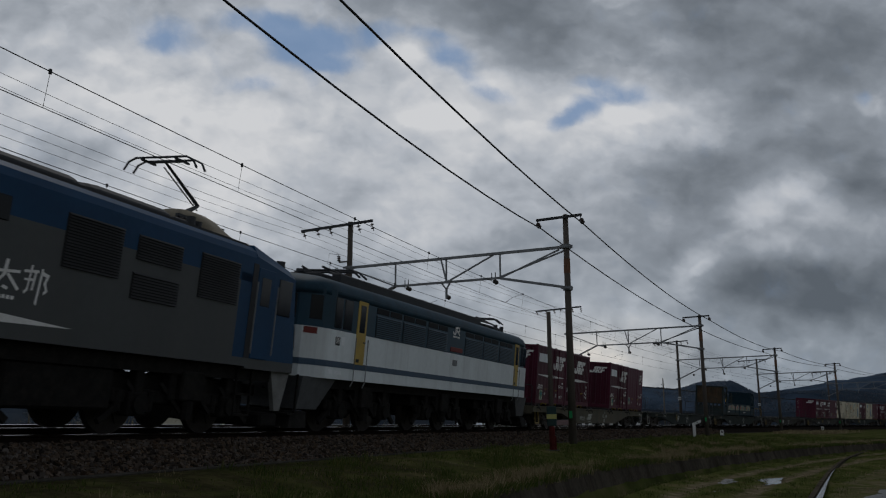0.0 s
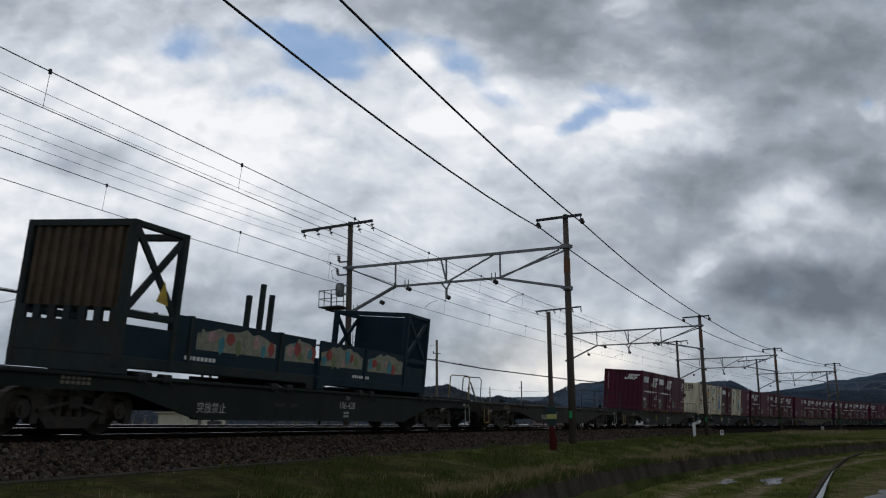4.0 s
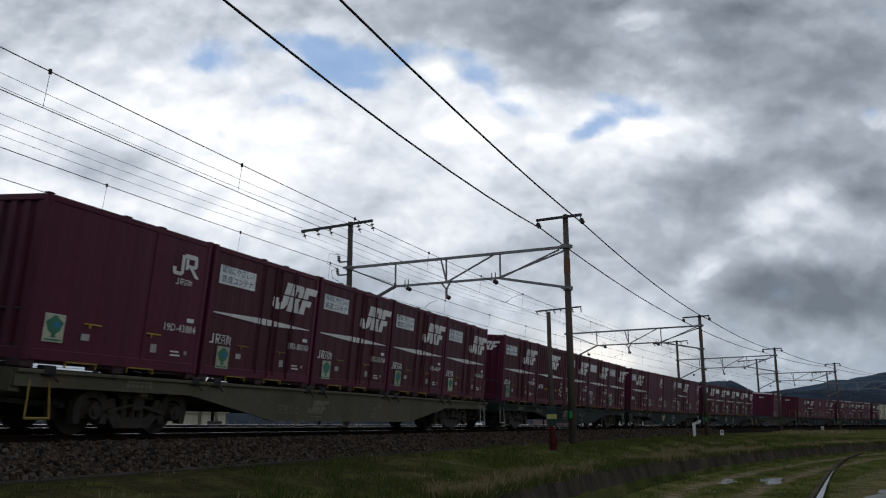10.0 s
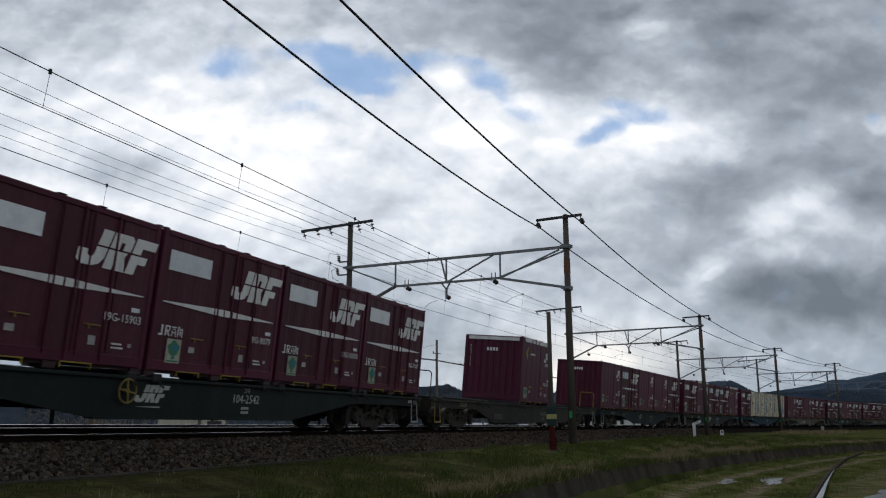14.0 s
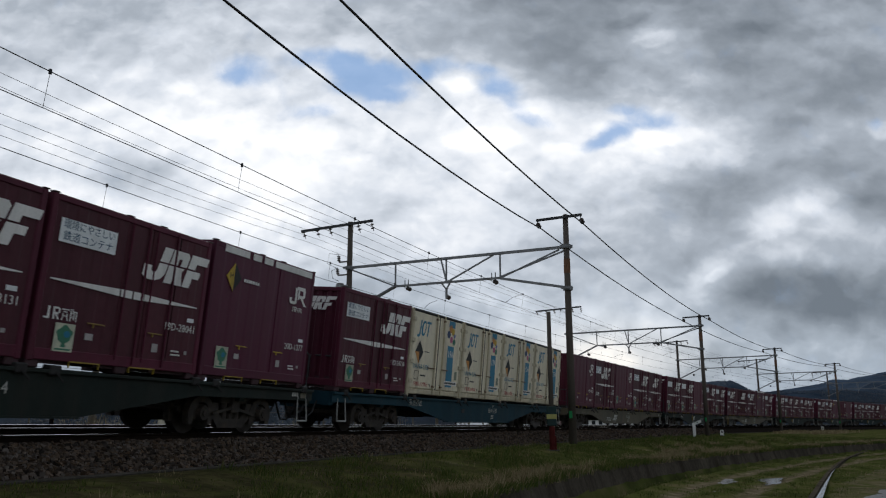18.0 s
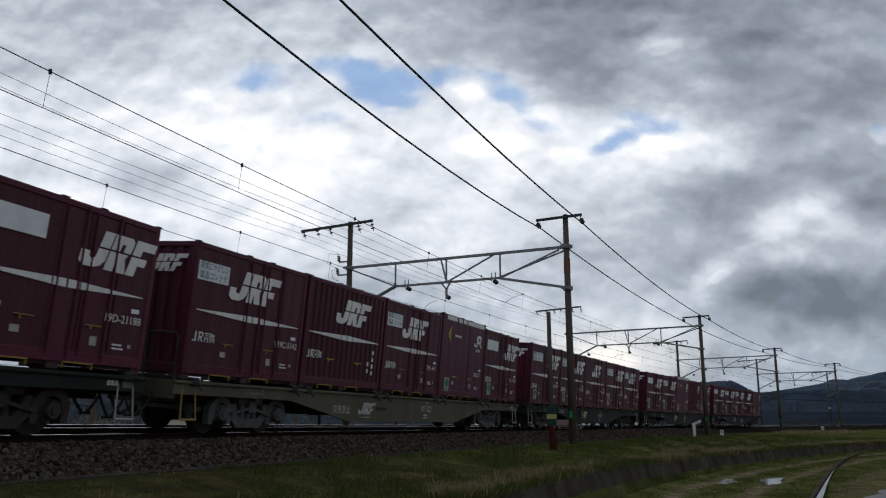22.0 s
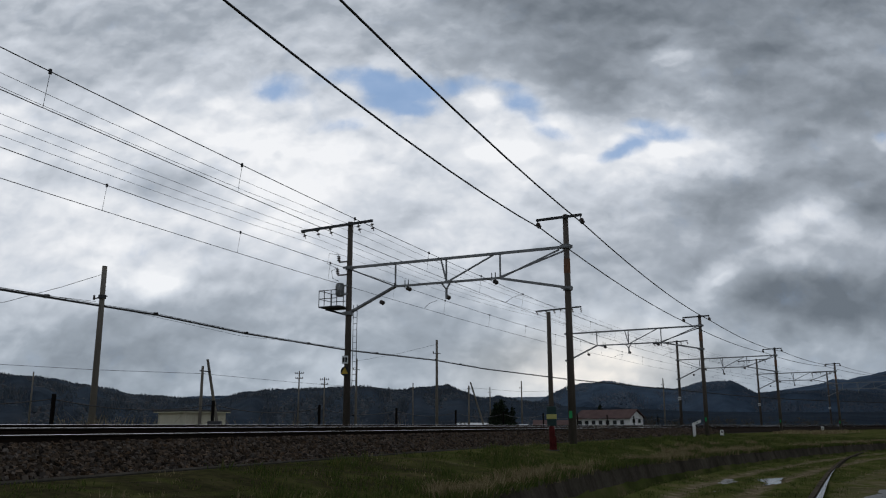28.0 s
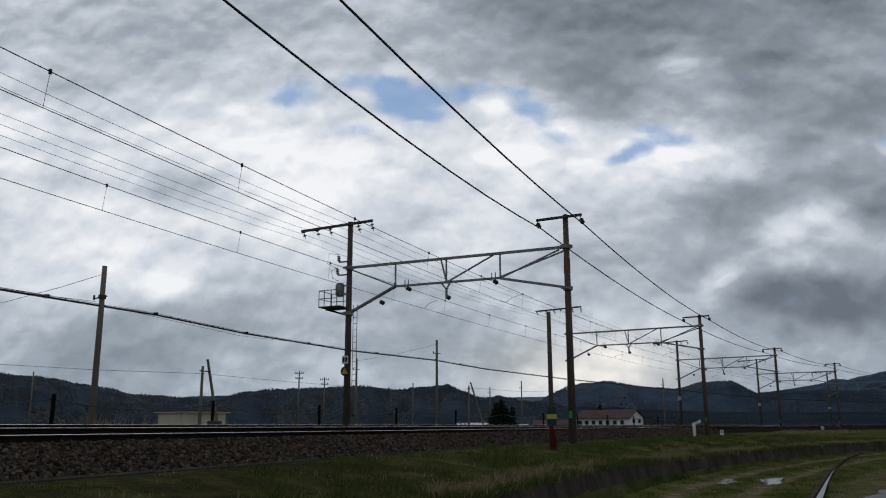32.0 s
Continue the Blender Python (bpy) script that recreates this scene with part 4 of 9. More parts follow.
puddle("puddle", 6.09, 19.3, 0.6, 0.16, 64.0, -1.366, "small rain puddle on the gravel shoulder", 7.7, M_SHALLOW)
puddle("puddle", 10.2, 18.4, 1.7, 1.1, 66.0, -1.445, "shallow pool of rainwater in the grassy field", 2.2, M_SHALLOW)

# narrow water channel with a low concrete edge
CH = [(6.33, 14.68), (7.33, 16.69), (9.43, 21.02), (12.25, 26.71), (15.43, 32.77), (19.51, 40.06), (23.21, 46.02)]
cx_ = np.interp(np.linspace(0, len(CH) - 1, 60), range(len(CH)), [c[0] for c in CH])
cy_ = np.interp(np.linspace(0, len(CH) - 1, 60), range(len(CH)), [c[1] for c in CH])
cx_, cy_ = np.convolve(np.pad(cx_, 4, "edge"), np.ones(9) / 9, "valid"), np.convolve(np.pad(cy_, 4, "edge"), np.ones(9) / 9, "valid")
sh1, sh2 = Shape(), Shape()
n_ = len(cx_)
for i in range(n_):
    j = min(i + 1, n_ - 1)
    k = max(i - 1, 0)
    d = Vector((cx_[j] - cx_[k], cy_[j] - cy_[k], 0)).normalized()
    e = Vector((-d.y, d.x, 0))
    p = Vector((cx_[i], cy_[i], 0))
    w = 0.085 * max(0.02, 1 - 1.9 * i / n_)
    sh1.v += [tuple(p + e * w + Vector((0, 0, -1.325))), tuple(p - e * w + Vector((0, 0, -1.325)))]
    for a, z in ((w + 0.02, -1.5), (w + 0.02, -1.29), (w + 0.11, -1.285), (w + 0.13, -1.5)):
        sh2.v.append(tuple(p + e * a + Vector((0, 0, z))))
for i in range(n_ - 1):
    sh1.f.append((2 * i, 2 * i + 1, 2 * i + 3, 2 * i + 2))
    for j in range(3):
        sh2.f.append((4 * i + j, 4 * i + j + 1, 4 * i + j + 5, 4 * i + j + 4))
tagged(new("water_channel", sh1.mesh("water_channel", M_WATER)), "narrow water-filled channel beside the farm track", "water channel", kind="structure")
tagged(new("channel_edge", sh2.mesh("channel_edge", M_DITCH)), "low dark concrete edge of the channel", "channel edge", kind="structure")


# ---------------------------------------------------------------- grass and dry stalks
M_GRASS = leaf_material("grass_blades", (0.034, 0.052, 0.013), (0.062, 0.088, 0.021), (0.125, 0.112, 0.044), 0.45)
M_STRAW = leaf_material("dry_grass", (0.12, 0.095, 0.052), (0.21, 0.17, 0.095), (0.33, 0.275, 0.165), 0.4)


def blades(name, spots, material, label):
    v, f, n = [], [], 0
    r = np.random.RandomState(4)
    for p, hgt, wid, count, spread in spots:
        for _ in range(count):
            a, q = r.uniform(0, 6.28), abs(r.randn()) * spread
            x, y = p[0] + math.cos(a) * q, p[1] + math.sin(a) * q
            h = hgt * r.uniform(0.5, 1.2)
            t = r.uniform(0, 6.28)
            lx, ly = math.cos(a) * h * r.uniform(0.1, 0.8), math.sin(a) * h * r.uniform(0.1, 0.8)
            wx, wy = math.cos(t) * wid, math.sin(t) * wid
            z = p[2] - 0.03
            v += [(x - wx, y - wy, z), (x + wx, y + wy, z), (x + wx * 0.7 + lx * 0.4, y + wy * 0.7 + ly * 0.4, z + h * 0.65), (x - wx * 0.7 + lx * 0.4, y - wy * 0.7 + ly * 0.4, z + h * 0.65), (x + lx, y + ly, z + h)]
            f += [(n, n + 1, n + 2, n + 3), (n + 3, n + 2, n + 4)]
            n += 5
    me = bpy.data.meshes.new(name)
    me.from_pydata(v, [], f)
    me.materials.append(material)
    return tagged(new(name, me), label, "grass", kind="stuff")


def build_grass():
    r = random.Random(11)
    spots, straw = [], []
    for _ in range(8500):
        s = r.uniform(-22, 14) if r.random() < 0.7 else r.uniform(10, 45)
        d = ditch_lat(s)
        lat = r.uniform(2.85, d - 0.05)
        thin = (0.35 if lat < 3.5 else 1.0) * (0.4 if s < -9 and lat < 5.2 else 1.0)
        if r.random() > thin:
            continue
        m = 0.5 + 0.9 * max(0, noise.noise((s * 0.35, lat * 0.5, 2)) + 0.35)
        spots.append((at(s, lat, ground_height(s, lat)), 0.085 * m, 0.007 if s < 10 else 0.012, 13, 0.13))
    for _ in range(1500):
        s = r.uniform(-16, 45)
        d = ditch_lat(s)
        lat = d - r.uniform(-0.03, 0.3)
        spots.append((at(s, lat, ground_height(s, d - 0.1) + 0.03), 0.13 + 0.08 * noise.noise((s * 0.6, 3.1, 0)), 0.007 if s < 10 else 0.011, 14, 0.12))
    for _ in range(5200):
        s = r.uniform(-16, 45)
        q = r.choice((r.uniform(0.95, 1.75), r.gauss(2.75, 0.25), r.uniform(3.8, 5.2), r.uniform(5, 14)))
        lat = ditch_lat(s) + q
        if s < -9 and lat > 9.5:
            continue
        spots.append((at(s, lat, ground_height(s, lat)), 0.07, 0.007, 10, 0.12))
    for _ in range(1100):
        s = r.uniform(-16, 36)
        d = ditch_lat(s)
        lat = d - abs(r.gauss(0.15, 0.4)) - 0.05
        k = noise.noise((s * 0.45, 7.3, 0))
        if k < 0.12:
            continue
        straw.append((at(s, lat, ground_height(s, lat)), 0.15 + 0.15 * k, 0.006 if s < 6 else 0.009, 24, 0.12))
    for _ in range(70):
        s = r.uniform(52, 75)
        straw.append((at(s, r.uniform(5.5, 9), -0.7), 0.35, 0.02, 20, 0.4))
    for _ in range(500):
        s = r.uniform(-16, 40)
        q = r.uniform(1.0, 7.0)
        lat = ditch_lat(s) + q
        if noise.noise((s * 0.5, q * 0.9, 9.0)) > 0.12 and not (s < -9 and lat > 9.5):
            straw.append((at(s, lat, ground_height(s, lat)), 0.1, 0.006, 14, 0.14))
    for _ in range(700):
        s = r.uniform(-20, 30)
        lat = r.uniform(2.8, ditch_lat(s) - 0.3)
        if noise.noise((s * 0.7, lat * 1.1, 4.0)) > 0.1:
            straw.append((at(s, lat, ground_height(s, lat)), 0.12, 0.005, 8, 0.12))
    for _ in range(900):
        s = r.uniform(-20, 40)
        d = ditch_lat(s)
        lat = r.uniform(3.0, d + 0.05)
        if noise.noise((s * 0.6, lat * 0.9, 12.0)) < 0.02:
            continue
        spots.append((at(s, lat, ground_height(s, min(lat, d - 0.05))), r.uniform(0.12, 0.24), 0.007 if s < 10 else 0.012, 26, 0.15))
    for _ in range(150):
        s = r.uniform(-15, 34)
        d = ditch_lat(s)
        if noise.noise((s * 0.4, 2.2, 5.0)) < -0.05:
            continue
        lat = d - r.uniform(-0.02, 0.55)
        straw.append((at(s, lat, ground_height(s, min(lat, d - 0.05))), r.uniform(0.16, 0.30), 0.007 if s < 6 else 0.010, 46, 0.14))
    # large dead tussocks on the bank
    for s0, s1, l0, l1, n_ in ((-15.5, -12, 6.0, 6.75, 12), (-12, -8, 5.8, 6.8, 16), (3, 9.5, 5.9, 7.4, 14), (12, 20, 6.5, 9.5, 8), (52, 66, 4.4, 6.0, 16)):
        for _ in range(n_):
            s, lat = r.uniform(s0, s1), r.uniform(l0, l1)
            far_ = s > 40
            straw.append((at(s, lat, ground_height(s, lat)), r.uniform(0.24, 0.36) if far_ else r.uniform(0.15, 0.25), 0.02 if far_ else 0.007, 80, 0.35 if far_ else 0.12))
    # reeds and dead grass beyond the far track
    for _ in range(120):
        s = r.gauss(-3.0, 1.2) if r.random() < 0.5 else r.uniform(-16, 24)
        straw.append((at(s, r.uniform(-14, -11), -1.15), r.uniform(0.9, 1.7), 0.014, 16, 0.4))
    blades("grass", spots, M_GRASS, "rough green verge grass")
    blades("dry_grass", straw, M_STRAW, "clumps of dead straw-coloured grass")


build_grass()


# ---------------------------------------------------------------- catenary gantries
def insulator(sh, p, d, n=2, r=0.1, step=0.17):
    """A string of porcelain discs from p along d."""
    p, d = Vector(p), Vector(d).normalized()
    sh.cyl(p, p + d * (n * step + 0.06), 0.018, n=6)
    for i in range(n):
        q = p + d * (0.05 + i * step)
        sh.cyl(q, q + d * 0.04, r * 0.6, r, n=12).cyl(q + d * 0.04, q + d * 0.06, r, r * 0.5, n=12)
    return p + d * (n * step + 0.06)


NEAR_LAT, MAST_LAT = 3.2, -6.9
GANTRIES = (-26.0, 5.0, 35.3, 65.6, 96.9, 131.0)
NEAR_TOP, MAST_TOP, BEAM_Z, ARM_Z = 8.4, 9.2, 7.05, 5.35


def build_gantry(top_=NEAR_TOP):
    """Axes: x along the line, y from the near track's centre away from the camera."""
    g = thing("catenary_gantry", "weathered concrete poles joined by a galvanised truss over both tracks", "gantry", "gantries along the line")
    yn, yf = -NEAR_LAT, -MAST_LAT
    pole = part("near_pole", Shape().cyl((0, yn, -1.3), (0, yn, top_), 0.16, 0.108, 18), M_POLE, g, "tapered brown-grey concrete pole", True)
    part("pole_cap", Shape().cyl((0, yn, top_), (0, yn, top_ + 0.05), 0.13, 0.06, 14), M_DARKSTEEL, pole)
    part("warning_band", Shape().cyl((0, yn, 6.02), (0, yn, 6.6), 0.131, 0.129, 18, caps=False), M_ORANGE_FADED, pole, "faded orange painted band")
    part("reflector", Shape().box(-0.235, -0.2, yn - 0.06, yn + 0.06, 0.35, 0.62), M_GREENSIGN, pole, "small green reflector plate")
    mast = part("far_mast", Shape().cyl((0, yf, -1.0), (0, yf, MAST_TOP), 0.165, 0.112, 18), M_POLE, g, "tapered brown-grey concrete mast", True)
    part("number_plate", Shape().box(-0.23, -0.20, yf - 0.15, yf + 0.15, 2.75, 3.1), M_PANEL, mast, "small white plate with two dark bars")
    part("plate_marks", Shape().box(-0.24, -0.23, yf - 0.11, yf - 0.02, 2.82, 3.03).box(-0.24, -0.23, yf + 0.02, yf + 0.11, 2.82, 3.03), M_BLACK, mast)
    part("truss_chord", Shape().bar((0, yn - 0.25, BEAM_Z + 0.05), (0, yf + 0.15, BEAM_Z + 0.02), 0.09, 0.11), M_STEEL, g, "upper galvanised chord")
    zb = 6.05
    kn = [yn + 2.85, yn + 5.3, yn + 7.75]
    part("truss_chord", Shape().bar((0, kn[0], zb), (0, kn[2], zb), 0.08, 0.09), M_STEEL, g, "lower galvanised chord")
    for y in kn:
        part("truss_vertical", Shape().bar((0, y, zb), (0, y, BEAM_Z), 0.06, 0.06), M_STEEL, g)
    for y0, z0, y1, z1 in ((kn[0], zb, yn + 0.3, BEAM_Z - 0.03), (kn[0], zb + 0.05, yn + 0.1, BEAM_Z - 0.1), (kn[1], zb, kn[0] + 0.3, BEAM_Z), (kn[1], zb, kn[2] - 2.2, BEAM_Z - 0.02), (kn[2], zb, yf - 0.1, BEAM_Z - 0.08)):
        part("truss_diagonal", Shape().bar((0.02, y0, z0), (0.02, y1, z1), 0.06, 0.06), M_STEEL, g)
    part("brace", Shape().bar((0, kn[0], zb - 0.02), (0, yn - 0.2, ARM_Z + 0.05), 0.08, 0.1), M_STEEL, g, "galvanised knee brace")
    for dx in (-0.07, 0.07):
        part("brace", Shape().bar((dx, kn[2], zb), (dx, yf + 0.15, ARM_Z - 0.42), 0.06, 0.08), M_STEEL, g, "galvanised knee brace")
    for y, z in ((yn, BEAM_Z + 0.05), (yn, ARM_Z + 0.06), (yf, BEAM_Z), (yf, ARM_Z - 0.36)):
        part("clamp_band", Shape().cyl((0, y, z - 0.08), (0, y, z + 0.08), 0.19, n=16).bar((-0.23, y - 0.2, z), (-0.23, y + 0.2, z), 0.03, 0.1), M_STEEL, g)
    # arms at the pole tops
    arm = part("cross_arm", Shape().bar((-0.16, -2.02, top_ - 0.12), (-0.16, -3.92, top_ - 0.08), 0.08, 0.1), M_DARKSTEEL, g, "dark steel feeder arm")
    for y in (-2.06, -3.88):
        sh = Shape().bar((-0.16, y, top_ - 0.1), (-0.16, y, top_ - 0.26), 0.03, 0.03)
        insulator(sh, (-0.16, y, top_ - 0.24), (0.9, 0, -0.32), 2, 0.1, 0.17)
        part("insulator", sh, M_INSUL, arm, "brown porcelain insulator")
    arm = part("cross_arm", Shape().bar((-0.17, 5.65, MAST_TOP - 0.1), (-0.17, 9.45, MAST_TOP - 0.22), 0.09, 0.11), M_DARKSTEEL, g, "dark steel cross arm")
    for y in (5.7, 6.4, 7.9, 8.6, 9.35):
        sh = Shape()
        insulator(sh, (-0.17, y, MAST_TOP - 0.2), (0.55, 0, -0.85), 2, 0.1, 0.17)
        part("insulator", sh, M_INSUL, arm, "brown porcelain insulator")
    # hangers for the contact lines
    for y in (kn[0] + 0.3, kn[2] - 0.55):
        part("hanger", Shape().bar((0, y - 0.08, zb + 0.25), (0, y - 0.08, zb - 0.12), 0.03, 0.03).bar((0, y + 0.08, zb + 0.25), (0, y + 0.08, zb - 0.12), 0.03, 0.03), M_DARKSTEEL, g)
        sh = Shape()
        insulator(sh, (0, y, zb - 0.1), (0.95, -0.1, -0.12), 2, 0.1, 0.17)
        part("insulator", sh, M_INSUL, g, "brown porcelain insulator")
    part("drop_bracket", Shape().bar((0, kn[1] - 0.25, zb + 0.1), (0, kn[1], zb - 0.3), 0.06, 0.06).bar((0, kn[1] + 0.25, zb), (0, kn[1], zb - 0.3), 0.06, 0.06).bar((0, kn[1], zb - 0.3), (0, kn[1], zb - 0.7), 0.08, 0.08), M_STEEL, g)
    sh = Shape()
    insulator(sh, (0, kn[1], zb - 0.6), (0.95, 0, -0.1), 2, 0.1, 0.17)
    part("insulator", sh, M_INSUL, g, "brown porcelain insulator")
    sh = Shape()
    insulator(sh, (0, yf - 1.6, zb - 0.62), (0.95, 0, -0.1), 2, 0.1, 0.17)
    part("insulator", sh, M_INSUL, g, "brown porcelain insulator")
    return g


M_ORANGE_FADED = mat("faded_orange_paint", (0.17, 0.085, 0.05), 0.8, var=0.3, scale=6)
M_GREENSIGN = mat("green_reflector", (0.02, 0.30, 0.09), 0.5)
gantry = build_gantry()
gantry.matrix_basis = frame_at(GANTRIES[1])
for i, s in enumerate(GANTRIES):
    if i != 1:
        if i in (0, 5):
            copy_thing(gantry, frame_at(s))
        else:
            build_gantry({2: 7.85, 3: 7.85, 4: 8.15}[i]).matrix_basis = frame_at(s)

# transformer platform and ladder on one mast
M_TANK = mat("pale_grey_transformer_paint", (0.28, 0.29, 0.29), 0.55, var=0.2, scale=4, dirt=(0.12, 0.1, 0.08), dirt_amount=0.4)
plat = thing("transformer_platform", "grey pole transformer on a railed steel platform", "transformer", m=frame_at(GANTRIES[1]))
yf = -MAST_LAT
part("deck", Shape().box(-0.55, 0.5, yf + 0.15, yf + 1.25, 5.25, 5.31, 0.01), M_DARKSTEEL, plat, "dark steel deck")
part("deck_bracket", Shape().bar((0, yf, 4.9), (0, yf + 1.1, 5.22), 0.06, 0.08).bar((0, yf, 5.25), (0, yf + 1.2, 5.22), 0.08, 0.06), M_DARKSTEEL, plat)
for x_ in (-0.55, 0.5):
    for y_ in (yf + 0.6, yf + 0.95, yf + 1.23):
        part("railing_post", Shape().cyl((x_, y_, 5.3), (x_, y_, 6.02), 0.018, n=6), M_DARKSTEEL, plat)
    for z_ in (5.65, 6.02):
        part("railing_bar", Shape().cyl((x_, yf + 0.3, z_), (x_, yf + 1.23, z_), 0.016, n=6), M_DARKSTEEL, plat)
for z_ in (5.65, 6.02):
    part("railing_bar", Shape().cyl((-0.55, yf + 1.23, z_), (0.5, yf + 1.23, z_), 0.016, n=6), M_DARKSTEEL, plat)
tank = part("transformer_tank", Shape().cyl((-0.1, yf + 0.42, 5.78), (-0.1, yf + 0.42, 6.33), 0.165, n=18).cyl((-0.1, yf + 0.42, 6.33), (-0.1, yf + 0.42, 6.38), 0.18, 0.13, 18).bar((-0.1, yf + 0.42, 5.85), (-0.1, yf, 5.85), 0.08, 0.06).bar((-0.1, yf + 0.42, 6.25), (-0.1, yf, 6.25), 0.08, 0.06), M_TANK, plat, "grey ribbed transformer tank", True)
for k in range(8):
    a = k * math.pi / 4
    part("cooling_fin", Shape().bar((-0.1 + 0.185 * math.cos(a), yf + 0.42 + 0.185 * math.sin(a), 5.83), (-0.1 + 0.185 * math.cos(a), yf + 0.42 + 0.185 * math.sin(a), 6.28), 0.02, 0.04), M_TANK, tank)
for z_, y_ in ((6.75, yf + 0.55), (7.35, yf + 0.5)):
    sh = Shape().bar((-0.1, yf, z_), (-0.1, y_, z_), 0.06, 0.06)
    insulator(sh, (-0.1, y_, z_), (0, 0.1, 1), 3, 0.09, 0.09)
    part("bushing", sh, M_INSUL, plat, "brown porcelain bushing on a short arm")
part("lead_wire", Shape().tube([(-0.1, yf + 0.48, 6.47), (-0.3, yf + 0.7, 6.6), (-0.25, yf + 0.8, 6.95), (-0.1, yf + 0.56, 7.1)], 0.012), M_WIRE, plat)
part("lead_wire", Shape().tube([(-0.1, yf + 0.5, 7.7), (-0.3, yf + 0.9, 7.75), (-0.3, yf + 1.0, 7.3), (-0.1, yf + 0.56, 7.05)], 0.012), M_WIRE, plat)
ladder = thing("mast_ladder", "thin galvanised ladder fixed to the mast", "ladder", m=frame_at(GANTRIES[1]))
for y_ in (yf - 0.32, yf - 0.12):
    part("stile", Shape().cyl((0.2, y_, 1.6), (0.2, y_, 5.4), 0.016, n=6), M_STEEL, ladder)
for k in range(13):
    part("rung", Shape().cyl((0.2, yf - 0.32, 1.75 + k * 0.28), (0.2, yf - 0.12, 1.75 + k * 0.28), 0.012, n=6), M_STEEL, ladder)
sign = thing("warning_sign", "black round plate with a yellow warning triangle on the mast", "sign", m=frame_at(GANTRIES[1]))
part("disc", Shape().cyl((-0.25, yf - 0.02, 2.42), (-0.22, yf - 0.02, 2.42), 0.21, n=24), M_BLACK, sign)
part("triangle", Shape().add([(-0.262, yf - 0.19, 2.31), (-0.262, yf + 0.15, 2.31), (-0.262, yf - 0.02, 2.60)], [(0, 1, 2)]).add([(-0.258, yf - 0.19, 2.31), (-0.258, yf + 0.15, 2.31), (-0.258, yf - 0.02, 2.60)], [(0, 2, 1)]), M_YELLOW, sign, "yellow triangle")


# ---------------------------------------------------------------- overhead wires
def sagging(places, sag, steps=7):
    pts = []
    for a, b in zip(places, places[1:]):
        for i in range(steps):
            f = i / steps
            p = a.lerp(b, f)
            p.z -= sag * 4 * f * (1 - f)
            pts.append(p)
    return pts + [places[-1]]


def wire(name, label, lat, z, sag, r, offset=0.25, group="overhead wires"):
    places = [at(s + offset, lat, z) for s in GANTRIES]
    places = [at(GANTRIES[0] - 30, lat, z)] + places + [at(165, lat, z), at(200, lat, z)]
    o = tagged(new(name, Shape().tube(sagging(places, sag), r, 6).mesh(name, M_WIRE, True)), label, "wire", group)
    return o


for lat in (2.08, 3.88):
    FEED = (8.05, 8.02, 7.47, 7.47, 7.77, 7.95)
    places = [at(GANTRIES[0] - 30, lat, 8.0)] + [at(s + 0.3, lat, z) for s, z in zip(GANTRIES, FEED)] + [at(165, lat, 7.8), at(200, lat, 7.8)]
    tagged(new("feeder_cable", Shape().tube(sagging(places[:3], 0.55 if lat < 3 else 0.36, 9)[:-1] + sagging(places[2:], 0.28 if lat < 3 else 0.36, 9), 0.026, 8).mesh("feeder_cable", M_WIRE, True)), "thick dark feeder cable slung between the pole tops", "cable", "overhead wires")
for lat in (-5.7, -6.4, -7.9, -8.6, -9.35):
    wire("feeder_wire", "thin dark feeder wire along the far masts", lat, 8.55, 0.32, 0.0065)
for cen, zo in ((0.2, 0.0), (-3.62, -0.03)):
    tw = thing("contact_line", "messenger and contact wire joined by thin droppers", "wire", "contact lines over the tracks")
    places = [at(s, cen, 5.84 + zo) for s in (GANTRIES[0] - 30,) + GANTRIES + (165, 200)]
    mess = sagging(places, 0.16, 8)
    part("messenger_wire", Shape().tube(mess, 0.009, 6), M_WIRE, tw)
    for_contact = [at(s, cen - 0.08, 5.195 + zo) for s in (GANTRIES[0] - 30,) + GANTRIES + (165, 200)]
    part("contact_wire", Shape().tube(sagging(for_contact, 0.12, 8), 0.008, 6), M_WIRE, tw)
    for a, b in zip((GANTRIES[0] - 30,) + GANTRIES, GANTRIES + (165,)):
        for k in range(6):
            f = 0.097 + 0.168 * k
            p = at(a, cen, 5.84 + zo).lerp(at(b, cen, 5.84 + zo), f)
            p.z -= 0.16 * 4 * f * (1 - f)
            q = at(a, cen - 0.08, 5.195 + zo).lerp(at(b, cen - 0.08, 5.195 + zo), f)
            q.z -= 0.12 * 4 * f * (1 - f)
            dr = part("dropper", Shape().cyl(p, q, 0.0045, n=5), M_WIRE, tw)
            part("dropper_clip", Shape().cyl(p + Vector((0, 0, -0.04)), p + Vector((0, 0, 0.04)), 0.03, n=6), M_WIRE, dr)
for s in GANTRIES:
    for cen, reach in ((0.2, 1.9), (-3.62, 1.9)):
        tagged(new("registration_arm", Shape().tube([at(s, cen + reach * 0.1 + 0.9, 5.3), at(s + 0.5, cen + 0.5, 5.29), at(s + 1.0, cen, 5.18)], 0.009).mesh("registration_arm", M_DARKSTEEL)), "thin curved steadying arm holding the contact wire", "steady arm", "steadying arms")


# ---------------------------------------------------------------- poles and cables beyond the line
def place(azi, dist, z=0.0):
    return Vector((dist * math.sin(radians(azi)), dist * math.cos(radians(azi)), z))


def above(azi, ele, dist):
    """The place at that azimuth, elevation and distance from the eye."""
    return place(azi, dist, EYE.z + dist * math.tan(radians(ele)))


